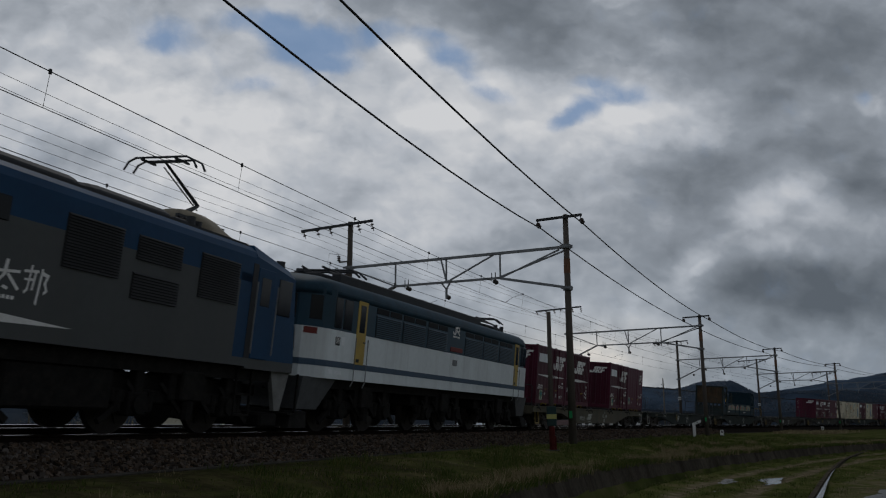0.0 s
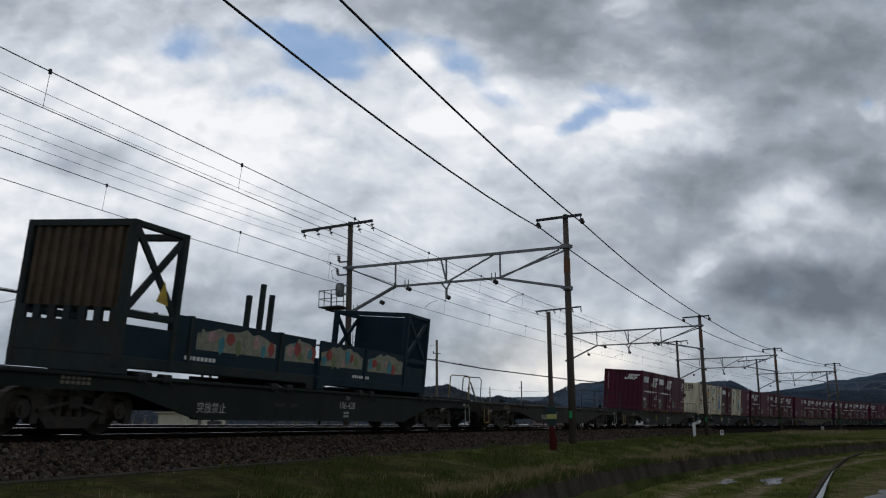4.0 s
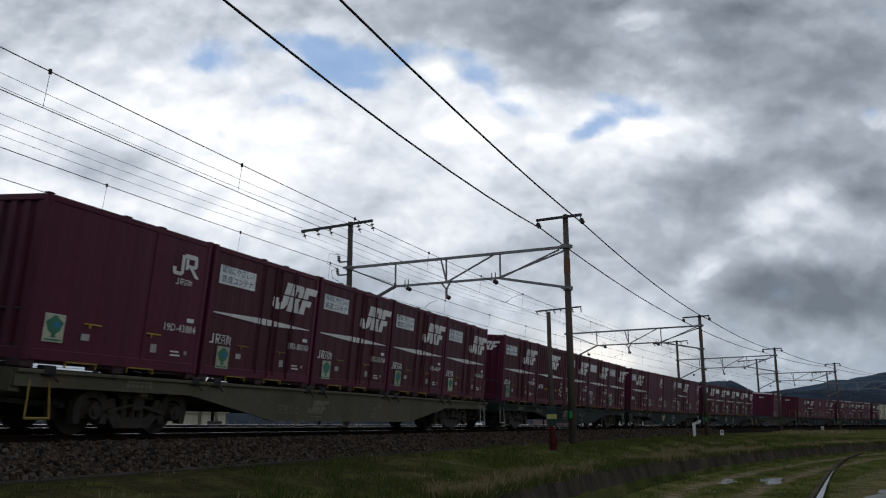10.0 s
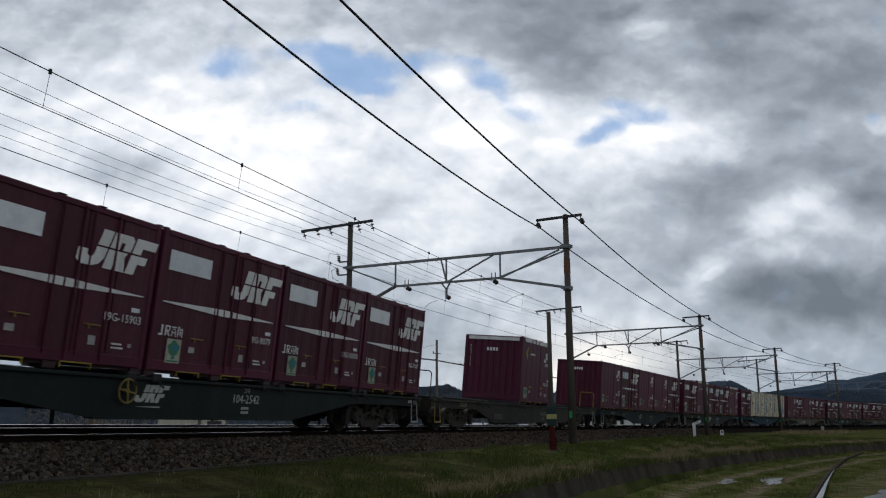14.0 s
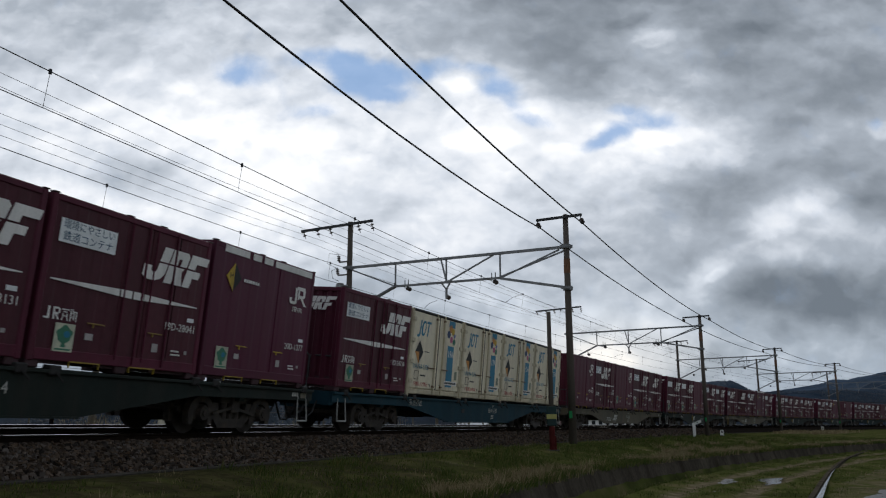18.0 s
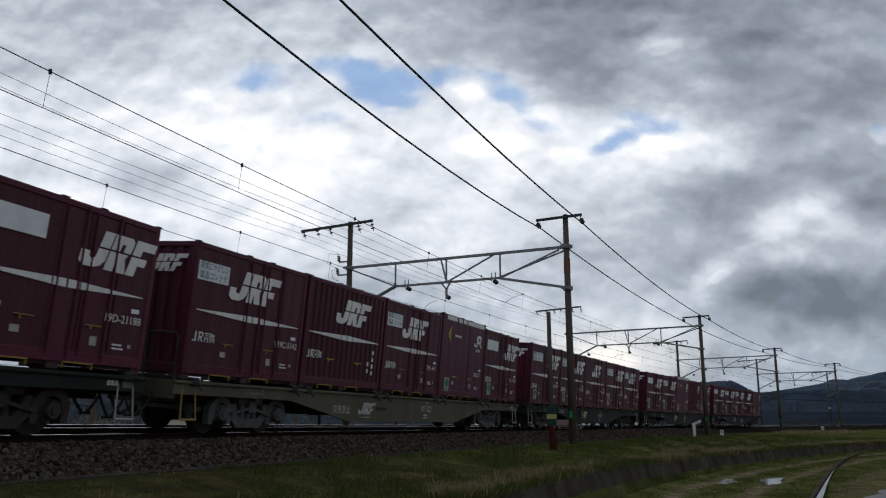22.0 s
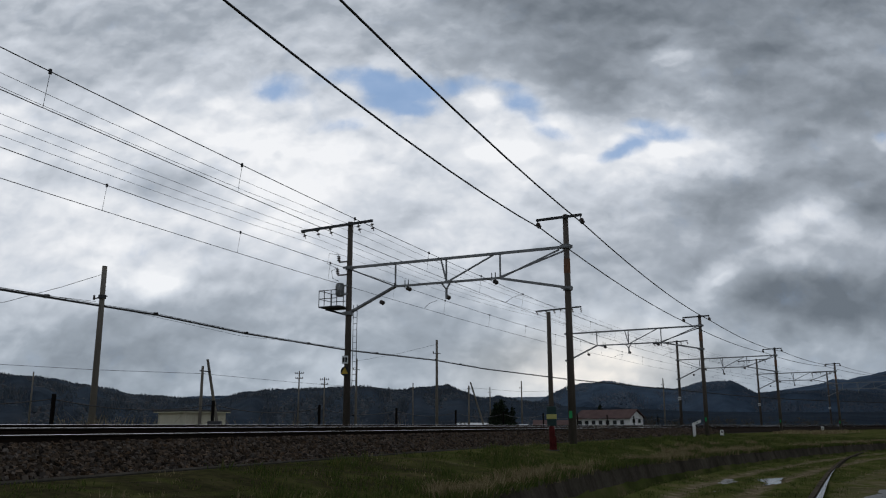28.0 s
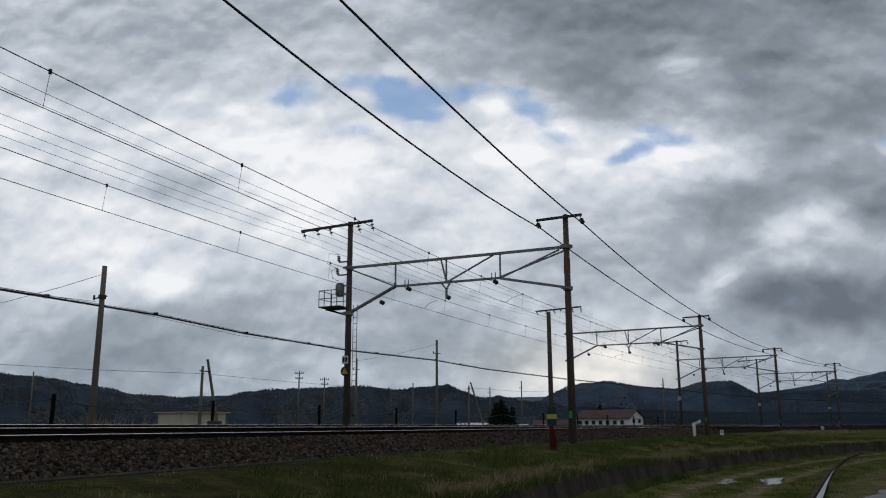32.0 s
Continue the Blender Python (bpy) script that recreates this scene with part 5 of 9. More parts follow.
def axes_at(azi, dist, z, turn=0.0):
    """Axes at a place beyond the line: x to the side, y away from the eye."""
    return Matrix.Translation(place(azi, dist, z)) @ Matrix.Rotation(radians(-azi + turn), 4, "Z")


def post(name, label, azi, top, dist, r0, r1, mtl, lean=0.0, group="poles beyond the line"):
    """A pole standing on the field; top is the elevation of its top."""
    a, b = place(azi, dist, -1.6), above(azi + lean, top, dist)
    t = thing(name, label, "pole", group, m=Matrix.Translation(a))
    part("shaft", Shape().cyl((0, 0, -0.3), b - a, r0, r1, 12), mtl, t, smooth=True)
    return t, b


t, top = post("utility_pole", "round grey-brown concrete utility pole with small steel brackets", -22.75, 10.2, 47, 0.19, 0.13, M_POLE_GREY)
part("bracket", Shape().bar((-0.5, 0.05, 8.35), (0.25, 0.05, 8.5), 0.05, 0.06).cyl((0, 0, 8.35), (0, 0, 8.55), 0.2, n=12), M_DARKSTEEL, t)
part("insulator", Shape().cyl((-0.45, 0.05, 8.3), (-0.45, 0.05, 8.55), 0.06, n=8), M_INSUL, t)
for azi, top_, dist in ((-0.45, 5.86, 86), (-5.98, 4.57, 105), (5.36, 3.01, 170), (14.8, 3.08, 190), (-2.09, 2.92, 185), (3.2, 2.64, 200), (-26.3, 3.37, 160)):
    t, top = post("utility_pole", "slim grey-brown concrete utility pole in the fields", azi, top_, dist, 0.17, 0.12, M_POLE_GREY)
    h_ = top.z + 1.6
    part("bracket", Shape().bar((-0.4, 0, h_ - 1.4), (0.4, 0, h_ - 1.4), 0.06, 0.07), M_DARKSTEEL, t)
    part("insulator", Shape().cyl((-0.35, 0, h_ - 1.45), (-0.35, 0, h_ - 1.2), 0.06, n=8), M_INSUL, t)
for azi, top_, dist in ((-9.85, 3.7, 190), (-8.14, 3.29, 200)):
    t, top = post("power_pole", "power pole with two cross arms of insulators", azi, top_, dist, 0.2, 0.14, M_POLE_GREY)
    h_ = top.z + 1.6
    for dz, w in ((0.6, 1.0), (1.7, 0.8)):
        a_ = part("cross_arm", Shape().bar((-w, 0, h_ - dz), (w, 0, h_ - dz), 0.1, 0.1), M_DARKSTEEL, t)
        for k in (-1, -0.5, 0.5, 1):
            part("insulator", Shape().cyl((w * k * 0.95, 0, h_ - dz), (w * k * 0.95, 0, h_ - dz + 0.35), 0.09, n=8), M_INSUL, a_)
for azi, dist, tl, ts in ((-16.2, 75, 3.95, 4.4), (1.75, 120, 2.72, 2.95)):
    t, top = post("braced_pole", "old pole propped by a leaning stay post", azi, tl, dist, 0.15, 0.11, M_POLE_GREY)
    d_ = dist
    b0 = place(azi + (1.4 if dist < 100 else 1.25), d_, -1.6) - place(azi, d_, -1.6)
    b1 = above(azi + (0.28 if dist < 100 else 0.12), ts, d_) - place(azi, d_, -1.6)
    part("stay_post", Shape().cyl(b0, b1, 0.15, 0.11, 12), M_POLE_GREY, t, "leaning stay post")
    part("clamp", Shape().bar((-0.25, 0, top.z + 1.2), (0.7, 0, top.z + 1.1), 0.1, 0.1), M_DARKSTEEL, t)

cab = thing("telephone_cable", "thick black telephone cable with its thin carrier wire", "cable")
ANG = ((-40, 8.9, 30), (-28.6, 8.3, 40), (-22.9, 7.65, 47), (-19.4, 7.22, 51), (-13.5, 6.15, 59), (-6.4, 5.1, 73), (-0.5, 4.45, 86), (2.9, 3.85, 96), (8.3, 3.13, 112), (13.2, 2.58, 128), (19.2, 1.91, 150), (22.6, 1.6, 170), (30, 1.2, 200))
cpts = [above(*a) for a in ANG]
fine_pts = [Vector([np.interp(f, range(len(cpts)), [p[k] for p in cpts]) for k in range(3)]) for f in np.linspace(0, len(cpts) - 1, 49)]
part("cable_sheath", Shape().tube(fine_pts, 0.055, 8), M_HOSE, cab, smooth=True)
part("carrier_wire", Shape().tube([p + Vector((0, 0, 0.085)) for p in fine_pts], 0.014, 5), M_WIRE, cab)
for a in ((-26, 8.03), (-19.4, 7.22), (-13.5, 6.15), (-9.3, 5.52), (-4.6, 4.9), (-0.5, 4.45), (1.2, 4.12)):
    d_ = float(np.interp(a[0], [q[0] for q in ANG], [q[2] for q in ANG]))
    e_ = float(np.interp(a[0], [q[0] for q in ANG], [q[1] for q in ANG]))
    p = above(a[0], e_, d_)
    part("cable_clip", Shape().box(p.x - 0.13, p.x + 0.13, p.y - 0.07, p.y + 0.07, p.z - 0.05, p.z + 0.14, 0.02), M_HOSE, cab)
for pts_, r_ in ((((-34, 3.9, 70), (-28.2, 3.76, 72), (-22.7, 3.57, 73), (-16.2, 3.45, 75), (-10.2, 2.94, 95), (-3.3, 2.46, 120), (1.8, 2.45, 122)), 0.016),
                 (((-30, 7.2, 44), (-28.3, 7.55, 44.5), (-25.2, 8.7, 46), (-22.9, 9.65, 47)), 0.013), (((-29, 8.45, 40), (-26, 8.1, 43), (-23.1, 7.9, 47)), 0.011), (((-22.7, 7.7, 47), (-14, 6.02, 58), (-6.4, 5.25, 73)), 0.010),
                 (((-6, 4.4, 105), (-3.2, 4.9, 97), (-0.5, 5.55, 86)), 0.014), (((1.7, 2.6, 122), (5.3, 2.3, 170), (14.8, 2.4, 190), (24, 1.9, 220)), 0.02)):
    tagged(new("overhead_wire", Shape().tube([above(*q) for q in pts_], r_, 5).mesh("overhead_wire", M_WIRE)), "thin dark overhead wire across the fields", "wire", "field wires")

# fence along the far side
fence = thing("line_fence", "row of dark fence posts with slack wires beyond the far track", "fence")
fp = []
for k in range(-3, 12):
    s = -7.9 + 7.35 * k
    b = at(s, -9.5, -1.0)
    fp.append(at(s, -9.55, 1.0))
    part("fence_post", Shape().box(-0.05, 0.05, -0.05, 0.05, 0, 2.06, 0.012), M_WOOD, fence).matrix_basis = Matrix.Translation(b) @ Matrix.Rotation(on_line(s)[2], 4, "Z")
for dz, r_ in ((-0.1, 0.017), (-0.75, 0.006)):
    part("fence_wire", Shape().tube(sagging([p + Vector((0, 0, dz)) for p in fp], 0.26, 6), r_, 5), M_WIRE, fence)
jb = thing("junction_box", "dark metal junction box on a fence post", "junction box", m=Matrix.Translation(at(-0.5, -9.35, -1.0)))
part("case", Shape().box(-0.32, 0.2, -0.12, 0.1, 1.0, 1.28, 0.02), M_DARKSTEEL, jb)
part("stand", Shape().box(-0.06, 0.0, -0.05, 0.03, 0, 1.0), M_DARKSTEEL, jb)

# ---------------------------------------------------------------- posts on the near side
sp = thing("signal_post", "slim concrete post, green and yellow box, red foot", "post", m=axes_at(7.35, 26.5, 0))
part("shaft", Shape().cyl((0, 0, -0.9), (0, 0, 3.65), 0.085, 0.065, 14), M_POLE, sp, smooth=True)
bx = part("box", Shape().box(-0.15, 0.15, -0.12, 0.12, 0.07, 0.66, 0.02), mat("dark_green_box", (0.006, 0.03, 0.03), 0.6, var=0.2, scale=6), sp, "dark green box")
part("band", Shape().box(-0.155, 0.155, -0.126, 0.126, 0.27, 0.42, 0.01), mat("yellow_band", (0.42, 0.40, 0.13), 0.6, var=0.15, scale=6), bx, "pale yellow band")
part("foot", Shape().cyl((0, 0, -0.75), (0, 0, 0.05), 0.092, 0.088, 14).bar((0.11, -0.03, -0.75), (0.1, -0.03, -0.25), 0.05, 0.05), mat("faded_red_paint", (0.085, 0.017, 0.016), 0.85, var=0.4, scale=5, spec=0.05), sp, "faded red painted foot")
part("base_block", Shape().box(-0.22, 0.22, -0.2, 0.2, -0.9, -0.66, 0.03), M_CONCRETE, sp)
km = thing("distance_post", "white concrete distance post with a slanted arm", "post", m=axes_at(16.6, 51.4, -0.62))
M_SIGNWHITE = mat("white_sign_paint", (0.72, 0.72, 0.7), 0.6, var=0.08, scale=5)
part("stem", Shape().box(-0.085, 0.085, -0.05, 0.05, -0.2, 0.82, 0.015), M_SIGNWHITE, km)
part("arm", Shape().add([(x, y, z) for y in (-0.04, 0.04) for x, z in ((-0.1, 0.66), (0.40, 0.86), (0.40, 1.02), (-0.1, 0.82))], [(0, 1, 2, 3), (7, 6, 5, 4), (0, 4, 5, 1), (1, 5, 6, 2), (2, 6, 7, 3), (3, 7, 4, 0)]), M_SIGNWHITE, km)
part("marks", Shape().box(0.02, 0.07, -0.046, -0.041, 0.75, 0.84).box(0.16, 0.21, -0.046, -0.041, 0.81, 0.90), M_BLACK, km, "dark bars in place of figures")
for k, (s, lat, w, h, lab) in enumerate(((26.6, 4.1, 0.2, 0.42, "small grey trackside marker with dark bars"), (33.6, 4.5, 0.22, 0.36, "small white square trackside marker"), (80.2, 4.5, 0.25, 0.5, "small white trackside marker"))):
    mk = thing("trackside_marker", lab, "marker", "trackside markers", m=axes_at(math.degrees(math.atan2(*at(s, lat)[:2])), at(s, lat).length, -0.68))
    part("plate", Shape().box(-w / 2, w / 2, -0.03, 0.03, 0.08 if k else 0.15, 0.08 + h, 0.01), M_SIGNWHITE if k else M_CONCRETE, mk)
    part("foot", Shape().box(-0.05, 0.05, -0.04, 0.04, -0.2, 0.1), M_CONCRETE, mk)
    part("marks", Shape().box(-0.05, 0.05, -0.036, -0.031, 0.16 + h * 0.3, 0.1 + h * 0.75), M_BLACK, mk, "dark bar in place of a figure")


# ---------------------------------------------------------------- buildings and trees beyond
M_WALLWHITE = mat("white_wall", (0.75, 0.75, 0.74), 0.8, var=0.08, scale=0.6, dirt=(0.35, 0.34, 0.31), dirt_amount=0.5, streak=True)
M_ROOFRED = mat("dull_red_roof", (0.105, 0.072, 0.068), 0.9, spec=0.0, var=0.2, scale=0.8)
M_WALLCREAM = mat("cream_wall", (0.52, 0.49, 0.38), 0.85, var=0.12, scale=0.7, dirt=(0.2, 0.18, 0.13), dirt_amount=0.5, streak=True)
M_GLASS = mat("dark_window_glass", (0.008, 0.01, 0.012), 0.12, spec=0.25)
M_ROOFDARK = mat("dark_roof", (0.05, 0.048, 0.05), 0.8, var=0.2)
M_FILM = mat("pale_plastic_film", (0.42, 0.45, 0.48), 0.4, var=0.15, scale=0.5)

D = 170
hs = thing("farm_building", "long white farm building with a dull red roof", "building", m=axes_at(10.85, D, -1.7, -38))
dpt = 4.2
part("wall", Shape().box(-7.2, 6.2, 0, dpt, 0, 3.4), M_WALLWHITE, hs)
part("gable", Shape().loft([[(x_, 0.0, 3.4), (x_, dpt, 3.4), (x_, dpt / 2, 4.55)] for x_ in (-7.2, 6.2)]), M_WALLWHITE, hs, "white gable")
part("roof", Shape().add([(-7.5, -0.5, 3.25), (6.6, -0.5, 3.25), (6.6, dpt / 2, 4.95), (-7.5, dpt / 2, 4.95), (-7.5, dpt + 0.5, 3.25), (6.6, dpt + 0.5, 3.25), (-7.5, -0.5, 3.1), (6.6, -0.5, 3.1), (6.6, dpt / 2, 4.8), (6.6, dpt + 0.5, 3.1)], [(0, 1, 2, 3), (3, 2, 5, 4), (6, 7, 1, 0), (1, 7, 8, 2), (2, 8, 9, 5)]), M_ROOFRED, hs, "dull red ridged roof")
for k in range(7):
    x = -6.2 + k * 1.75
    w = part("window", Shape().box(x - 0.45, x + 0.45, -0.05, 0.02, 2.0, 2.8), M_GLASS, hs, "dark window")
    part("frame", Shape().box(x - 0.5, x + 0.5, -0.08, -0.055, 1.92, 2.0), M_PANEL, w)
for y_ in (1.2, 3.0):
    part("window", Shape().box(6.19, 6.25, y_ - 0.4, y_ + 0.4, 2.3, 3.1), M_GLASS, hs, "dark window")
wing = thing("low_outbuilding", "low building with a dull red metal roof", "building", m=axes_at(7.6, D + 8, -1.7))
part("wall", Shape().box(-4.5, 4.5, 0, 5, 0, 2.0), M_WALLWHITE, wing)
part("roof", Shape().add([(-4.8, -0.3, 1.95), (4.8, -0.3, 1.95), (4.8, 5.3, 3.0), (-4.8, 5.3, 3.0), (-4.8, -0.3, 1.75), (4.8, -0.3, 1.75)], [(0, 1, 2, 3), (4, 5, 1, 0)]), M_ROOFRED, wing)
shed = thing("shed", "low cream-walled shed with a flat overhanging dark roof", "shed", m=axes_at(-17.10, 78, -1.3, 35))
part("wall", Shape().box(0, 4.35, 0, 4.2, 0, 2.72), M_WALLCREAM, shed)
part("roof", Shape().box(-0.35, 4.7, -0.35, 4.55, 2.72, 2.88, 0.03), M_ROOFDARK, shed, "flat dark roof slab")
part("fascia", Shape().box(-0.3, 4.65, -0.3, 4.5, 2.62, 2.718), M_WALLCREAM, shed)
part("window", Shape().box(2.9, 3.6, -0.04, 0.01, 1.3, 1.85), M_GLASS, shed)
part("wall_joint", Shape().box(1.5, 1.53, -0.012, 0.0, 0, 2.2), M_ROOFDARK, shed)
part("wall_joint", Shape().box(3.1, 3.13, -0.012, 0.0, 0, 1.25), M_ROOFDARK, shed)

for azi, w, h, dist in ((2.5, 8.5, 1.55, 150), (5.2, 3.2, 1.35, 160), (25.3, 9, 1.0, 230), (27.6, 7, 1.0, 240), (20.5, 12, 0.9, 260), (22.6, 9, 0.9, 260)):
    gh = thing("greenhouse", "low pale plastic-film greenhouse in the fields", "greenhouse", "greenhouses", m=axes_at(azi, dist, -1.3))
    ring = [(math.cos(a) * 2.2, max(0, math.sin(a)) * h * 1.25) for a in np.linspace(0, math.pi, 9)]
    part("film", Shape().loft([[(x, y + 2.2, z) for y, z in ring] for x in (-w / 2, w / 2)]), M_FILM, gh, smooth=False)
    for k in range(7):
        x = -w / 2 + w * k / 6
        part("hoop", Shape().tube([(x, y + 2.2, z + 0.02) for y, z in ring], 0.03, 5), M_STEEL, gh)

M_CONIFER = leaf_material("conifer_needles", (0.010, 0.016, 0.010), (0.017, 0.026, 0.015), (0.028, 0.036, 0.02))
M_SHRUB = leaf_material("bare_shrub_twigs", (0.040, 0.036, 0.028), (0.062, 0.054, 0.038), (0.10, 0.080, 0.048))
M_BARK = mat("dark_bark", (0.045, 0.034, 0.026), 0.9, var=0.3, scale=4)


def conifer(seed, h, r):
    rr = np.random.RandomState(seed)
    t = thing("conifer_tree", "dark cedar tree with drooping uneven branches", "tree", "cedar trees")
    part("trunk", Shape().cyl((0, 0, 0), (0, 0, h * 0.95), 0.16, 0.03, 8), M_BARK, t)
    v, f, n = [], [], 0
    for _ in range(1500):
        k = rr.beta(1.1, 1.3)
        z = h * (0.1 + 0.9 * k)
        rad = r * (1 - k) ** 0.8 * (0.35 + 0.75 * rr.rand() ** 0.5) * (0.8 + 0.35 * math.sin(z * 5 + seed))
        a = rr.uniform(0, 6.28)
        c = np.array((math.cos(a) * rad, math.sin(a) * rad, z))
        e1 = rr.randn(3) * 0.17
        e2 = rr.randn(3) * 0.17
        e1[2] -= 0.1
        v += [tuple(c), tuple(c + e1), tuple(c + e2)]
        f.append((n, n + 1, n + 2))
        n += 3
    me = bpy.data.meshes.new("crown")
    me.from_pydata(v, [], f)
    me.materials.append(M_CONIFER)
    part("crown", me, M_CONIFER, t)
    return t


trees = [conifer(1, 6.2, 1.5), conifer(2, 5.1, 1.6)]
trees[0].matrix_basis = axes_at(10.6, D + 14, -1.7)
trees[1].matrix_basis = axes_at(3.6, 128, -1.6)
trng = random.Random(4)
for azi, dist, k in ((9.9, D + 16, 0.8), (11.1, D + 15, 0.9), (11.8, D + 17, 0.75), (10.1, D + 20, 0.9), (12.4, D + 16, 0.7), (3.9, 130, 0.92), (4.3, 127, 0.85), (4.7, 131, 0.75), (3.3, 132, 0.75), (4.0, 134, 0.95)):
    o = copy_thing(trees[trng.randrange(2)], axes_at(azi, dist, -1.65, trng.uniform(0, 360)) @ Matrix.Scale(1, 4))
    o.scale = (k, k, k)


def shrubs():
    """Rounded leafless bushes, each a haze of twigs round a few stems."""
    rr = np.random.RandomState(6)
    v, f, n = [], [], 0
    for azi, dist, w, h, bushes in ((-25.8, 62, 2, 1.2, 7), (-21, 70, 4, 0.8, 9), (-19.3, 74, 1.6, 0.85, 5), (-12.6, 90, 1.8, 1.4, 4), (15.5, 170, 4.5, 2.9, 9), (17.3, 150, 4, 2.2, 8), (19.2, 180, 6, 3.2, 10), (22.5, 190, 7, 3.0, 12), (-27.8, 66, 2, 1.3, 6), (13.9, 175, 2.5, 3.4, 6), (25, 200, 6, 2.8, 10), (1.0, 150, 4, 2.0, 7), (-4.5, 160, 6, 1.9, 8)):
        for _ in range(bushes):
            c = place(azi, dist) + Vector((rr.randn() * w * 0.6, rr.randn() * 1.5, -1.4))
            hb, wb = h * rr.uniform(0.5, 1.15), h * rr.uniform(0.35, 0.6)
            for _ in range(110):
                e = rr.randn(3)
                e = e / np.linalg.norm(e) * rr.rand() ** 0.4
                p = (c.x + e[0] * wb, c.y + e[1] * wb, c.z + hb * (0.55 + 0.5 * e[2]))
                d = rr.randn(3) * 0.10 * h ** 0.5 + e * 0.12
                t = rr.randn(3) * 0.05 * h ** 0.5
                v += [p, (p[0] + t[0], p[1] + t[1], p[2] + t[2]), (p[0] + d[0], p[1] + d[1], p[2] + abs(d[2]) + 0.05)]
                f.append((n, n + 1, n + 2))
                n += 3
    me = bpy.data.meshes.new("shrubs")
    me.from_pydata(v, [], f)
    me.materials.append(M_SHRUB)
    tagged(new("shrubs", me), "leafless brown shrubs along the field edges", "shrub", kind="stuff")


shrubs()


# ---------------------------------------------------------------- containers
CL, CW, CH_ = 3.715, 2.45, 2.5
YN = -CW / 2


def plain_marks(polys, y=YN - 0.006):
    sh = Shape()
    for p in polys:
        sh.plate(p, y, y + 0.005)
    return sh


def skew(poly, x0, z0, k, lean=0.28, high=None):
    return [(x0 + (x + z * lean) * k, z0 + z * (high or k)) for x, z in poly]


BIG_MARK = ([(0.30, 0.57), (0.56, 0.57), (0.56, 1.0), (0.30, 1.0)],
            [(0.56, 0.52), (0.56, 0.24), (0.47, 0.07), (0.32, 0.0), (0.08, 0.0), (-0.06, 0.10), (-0.10, 0.40), (0.12, 0.40), (0.14, 0.28), (0.19, 0.23), (0.26, 0.23), (0.30, 0.28), (0.30, 0.52)],
            [(0.60, 0.57), (0.83, 0.57), (0.83, 1.0), (0.60, 1.0)], [(0.83, 0.77), (1.05, 0.77), (1.05, 1.0), (0.83, 1.0)], [(1.05, 1.0), (1.13, 0.90), (1.13, 0.57), (0.93, 0.57), (0.93, 0.77), (1.05, 0.77)],
            [(0.60, 0.0), (0.83, 0.0), (0.83, 0.52), (0.60, 0.52)], [(0.83, 0.52), (0.83, 0.34), (0.93, 0.0), (1.16, 0.0), (1.03, 0.40), (1.08, 0.52)],
            [(1.18, 0.57), (1.41, 0.57), (1.41, 1.0), (1.18, 1.0)], [(1.41, 0.75), (1.76, 0.75), (1.76, 1.0), (1.41, 1.0)],
            [(1.18, 0.0), (1.41, 0.0), (1.41, 0.52), (1.18, 0.52)], [(1.41, 0.30), (1.62, 0.30), (1.62, 0.52), (1.41, 0.52)])
MARK_STROKES = (BIG_MARK[:2], BIG_MARK[2:7], BIG_MARK[7:])
CURL_MARK = ([(0.0, 0.12), (0.08, 0.0), (0.40, 0.0), (0.50, 0.12), (0.50, 0.92), (0.36, 0.92), (0.36, 0.16), (0.14, 0.16), (0.14, 0.34), (0.0, 0.34)],
             [(0.56, 0.30), (0.68, 0.30), (0.68, 0.78), (0.56, 0.78)], [(0.50, 0.80), (1.02, 0.80), (1.08, 0.92), (1.02, 1.0), (0.50, 1.0)], [(0.94, 0.46), (1.08, 0.46), (1.08, 0.86), (0.94, 0.86)], [(0.68, 0.40), (1.02, 0.40), (1.02, 0.54), (0.68, 0.54)], [(0.74, 0.42), (0.90, 0.42), (1.22, 0.0), (1.04, 0.0)])


def stroke_cells(x, z, w, h, n):
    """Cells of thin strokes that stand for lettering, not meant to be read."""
    cells, t = [], h * 0.15
    for i in range(n):
        a, b = x + w * i / n, x + w * (i + 0.8) / n
        m, u, c = (a + b) / 2, h * 0.10, a + t * 1.2
        q = lambda x0, x1, z0, z1: [(x0, z0), (x1, z0), (x1, z1), (x0, z1)]
        if i == 0:
            cells.append([q(m, m + t * 1.3, z, z + h), q(a, m, z, z + t)])
        elif i == 1:
            cells.append([q(a, c, z, z + h), q(c, b - t, z + h - t, z + h), q(b - t, b, z + h * 0.55, z + h - t * 0.4), q(c, b - t, z + h * 0.42, z + h * 0.42 + t), [(c + t * 0.4, z + h * 0.42), (c + t * 1.5, z + h * 0.42), (b, z), (b - t * 1.2, z)]])
        elif i == 2:
            cells.append([q(a, b, z + h * 0.84, z + h * 0.94), q(a + t, b - t, z + h * 0.66, z + h * 0.74), q(a + t * 0.5, a + t * 0.5 + u, z + h * 0.16, z + h * 0.58), q(b - t * 0.5 - u, b - t * 0.5, z + h * 0.16, z + h * 0.58),
                          q(a + t * 0.5 + u, b - t * 0.5 - u, z + h * 0.33, z + h * 0.41), q(a, a + t, z, z + h * 0.13), q(b - t, b, z, z + h * 0.13)])
        else:
            cells.append([q(a, a + u, z, z + h), q(a + u, a + t * 2, z + h * 0.6, z + h * 0.68), q(a + u, a + t * 1.8, z + h * 0.3, z + h * 0.38), q(m - u, b, z + h * 0.74, z + h * 0.82), q(b - u, b, z, z + h * 0.74),
                          q(m, m + u, z + h * 0.12, z + h * 0.74), q(m - u * 1.4, m - u * 0.6, z + h * 0.82, z + h)])
    return cells


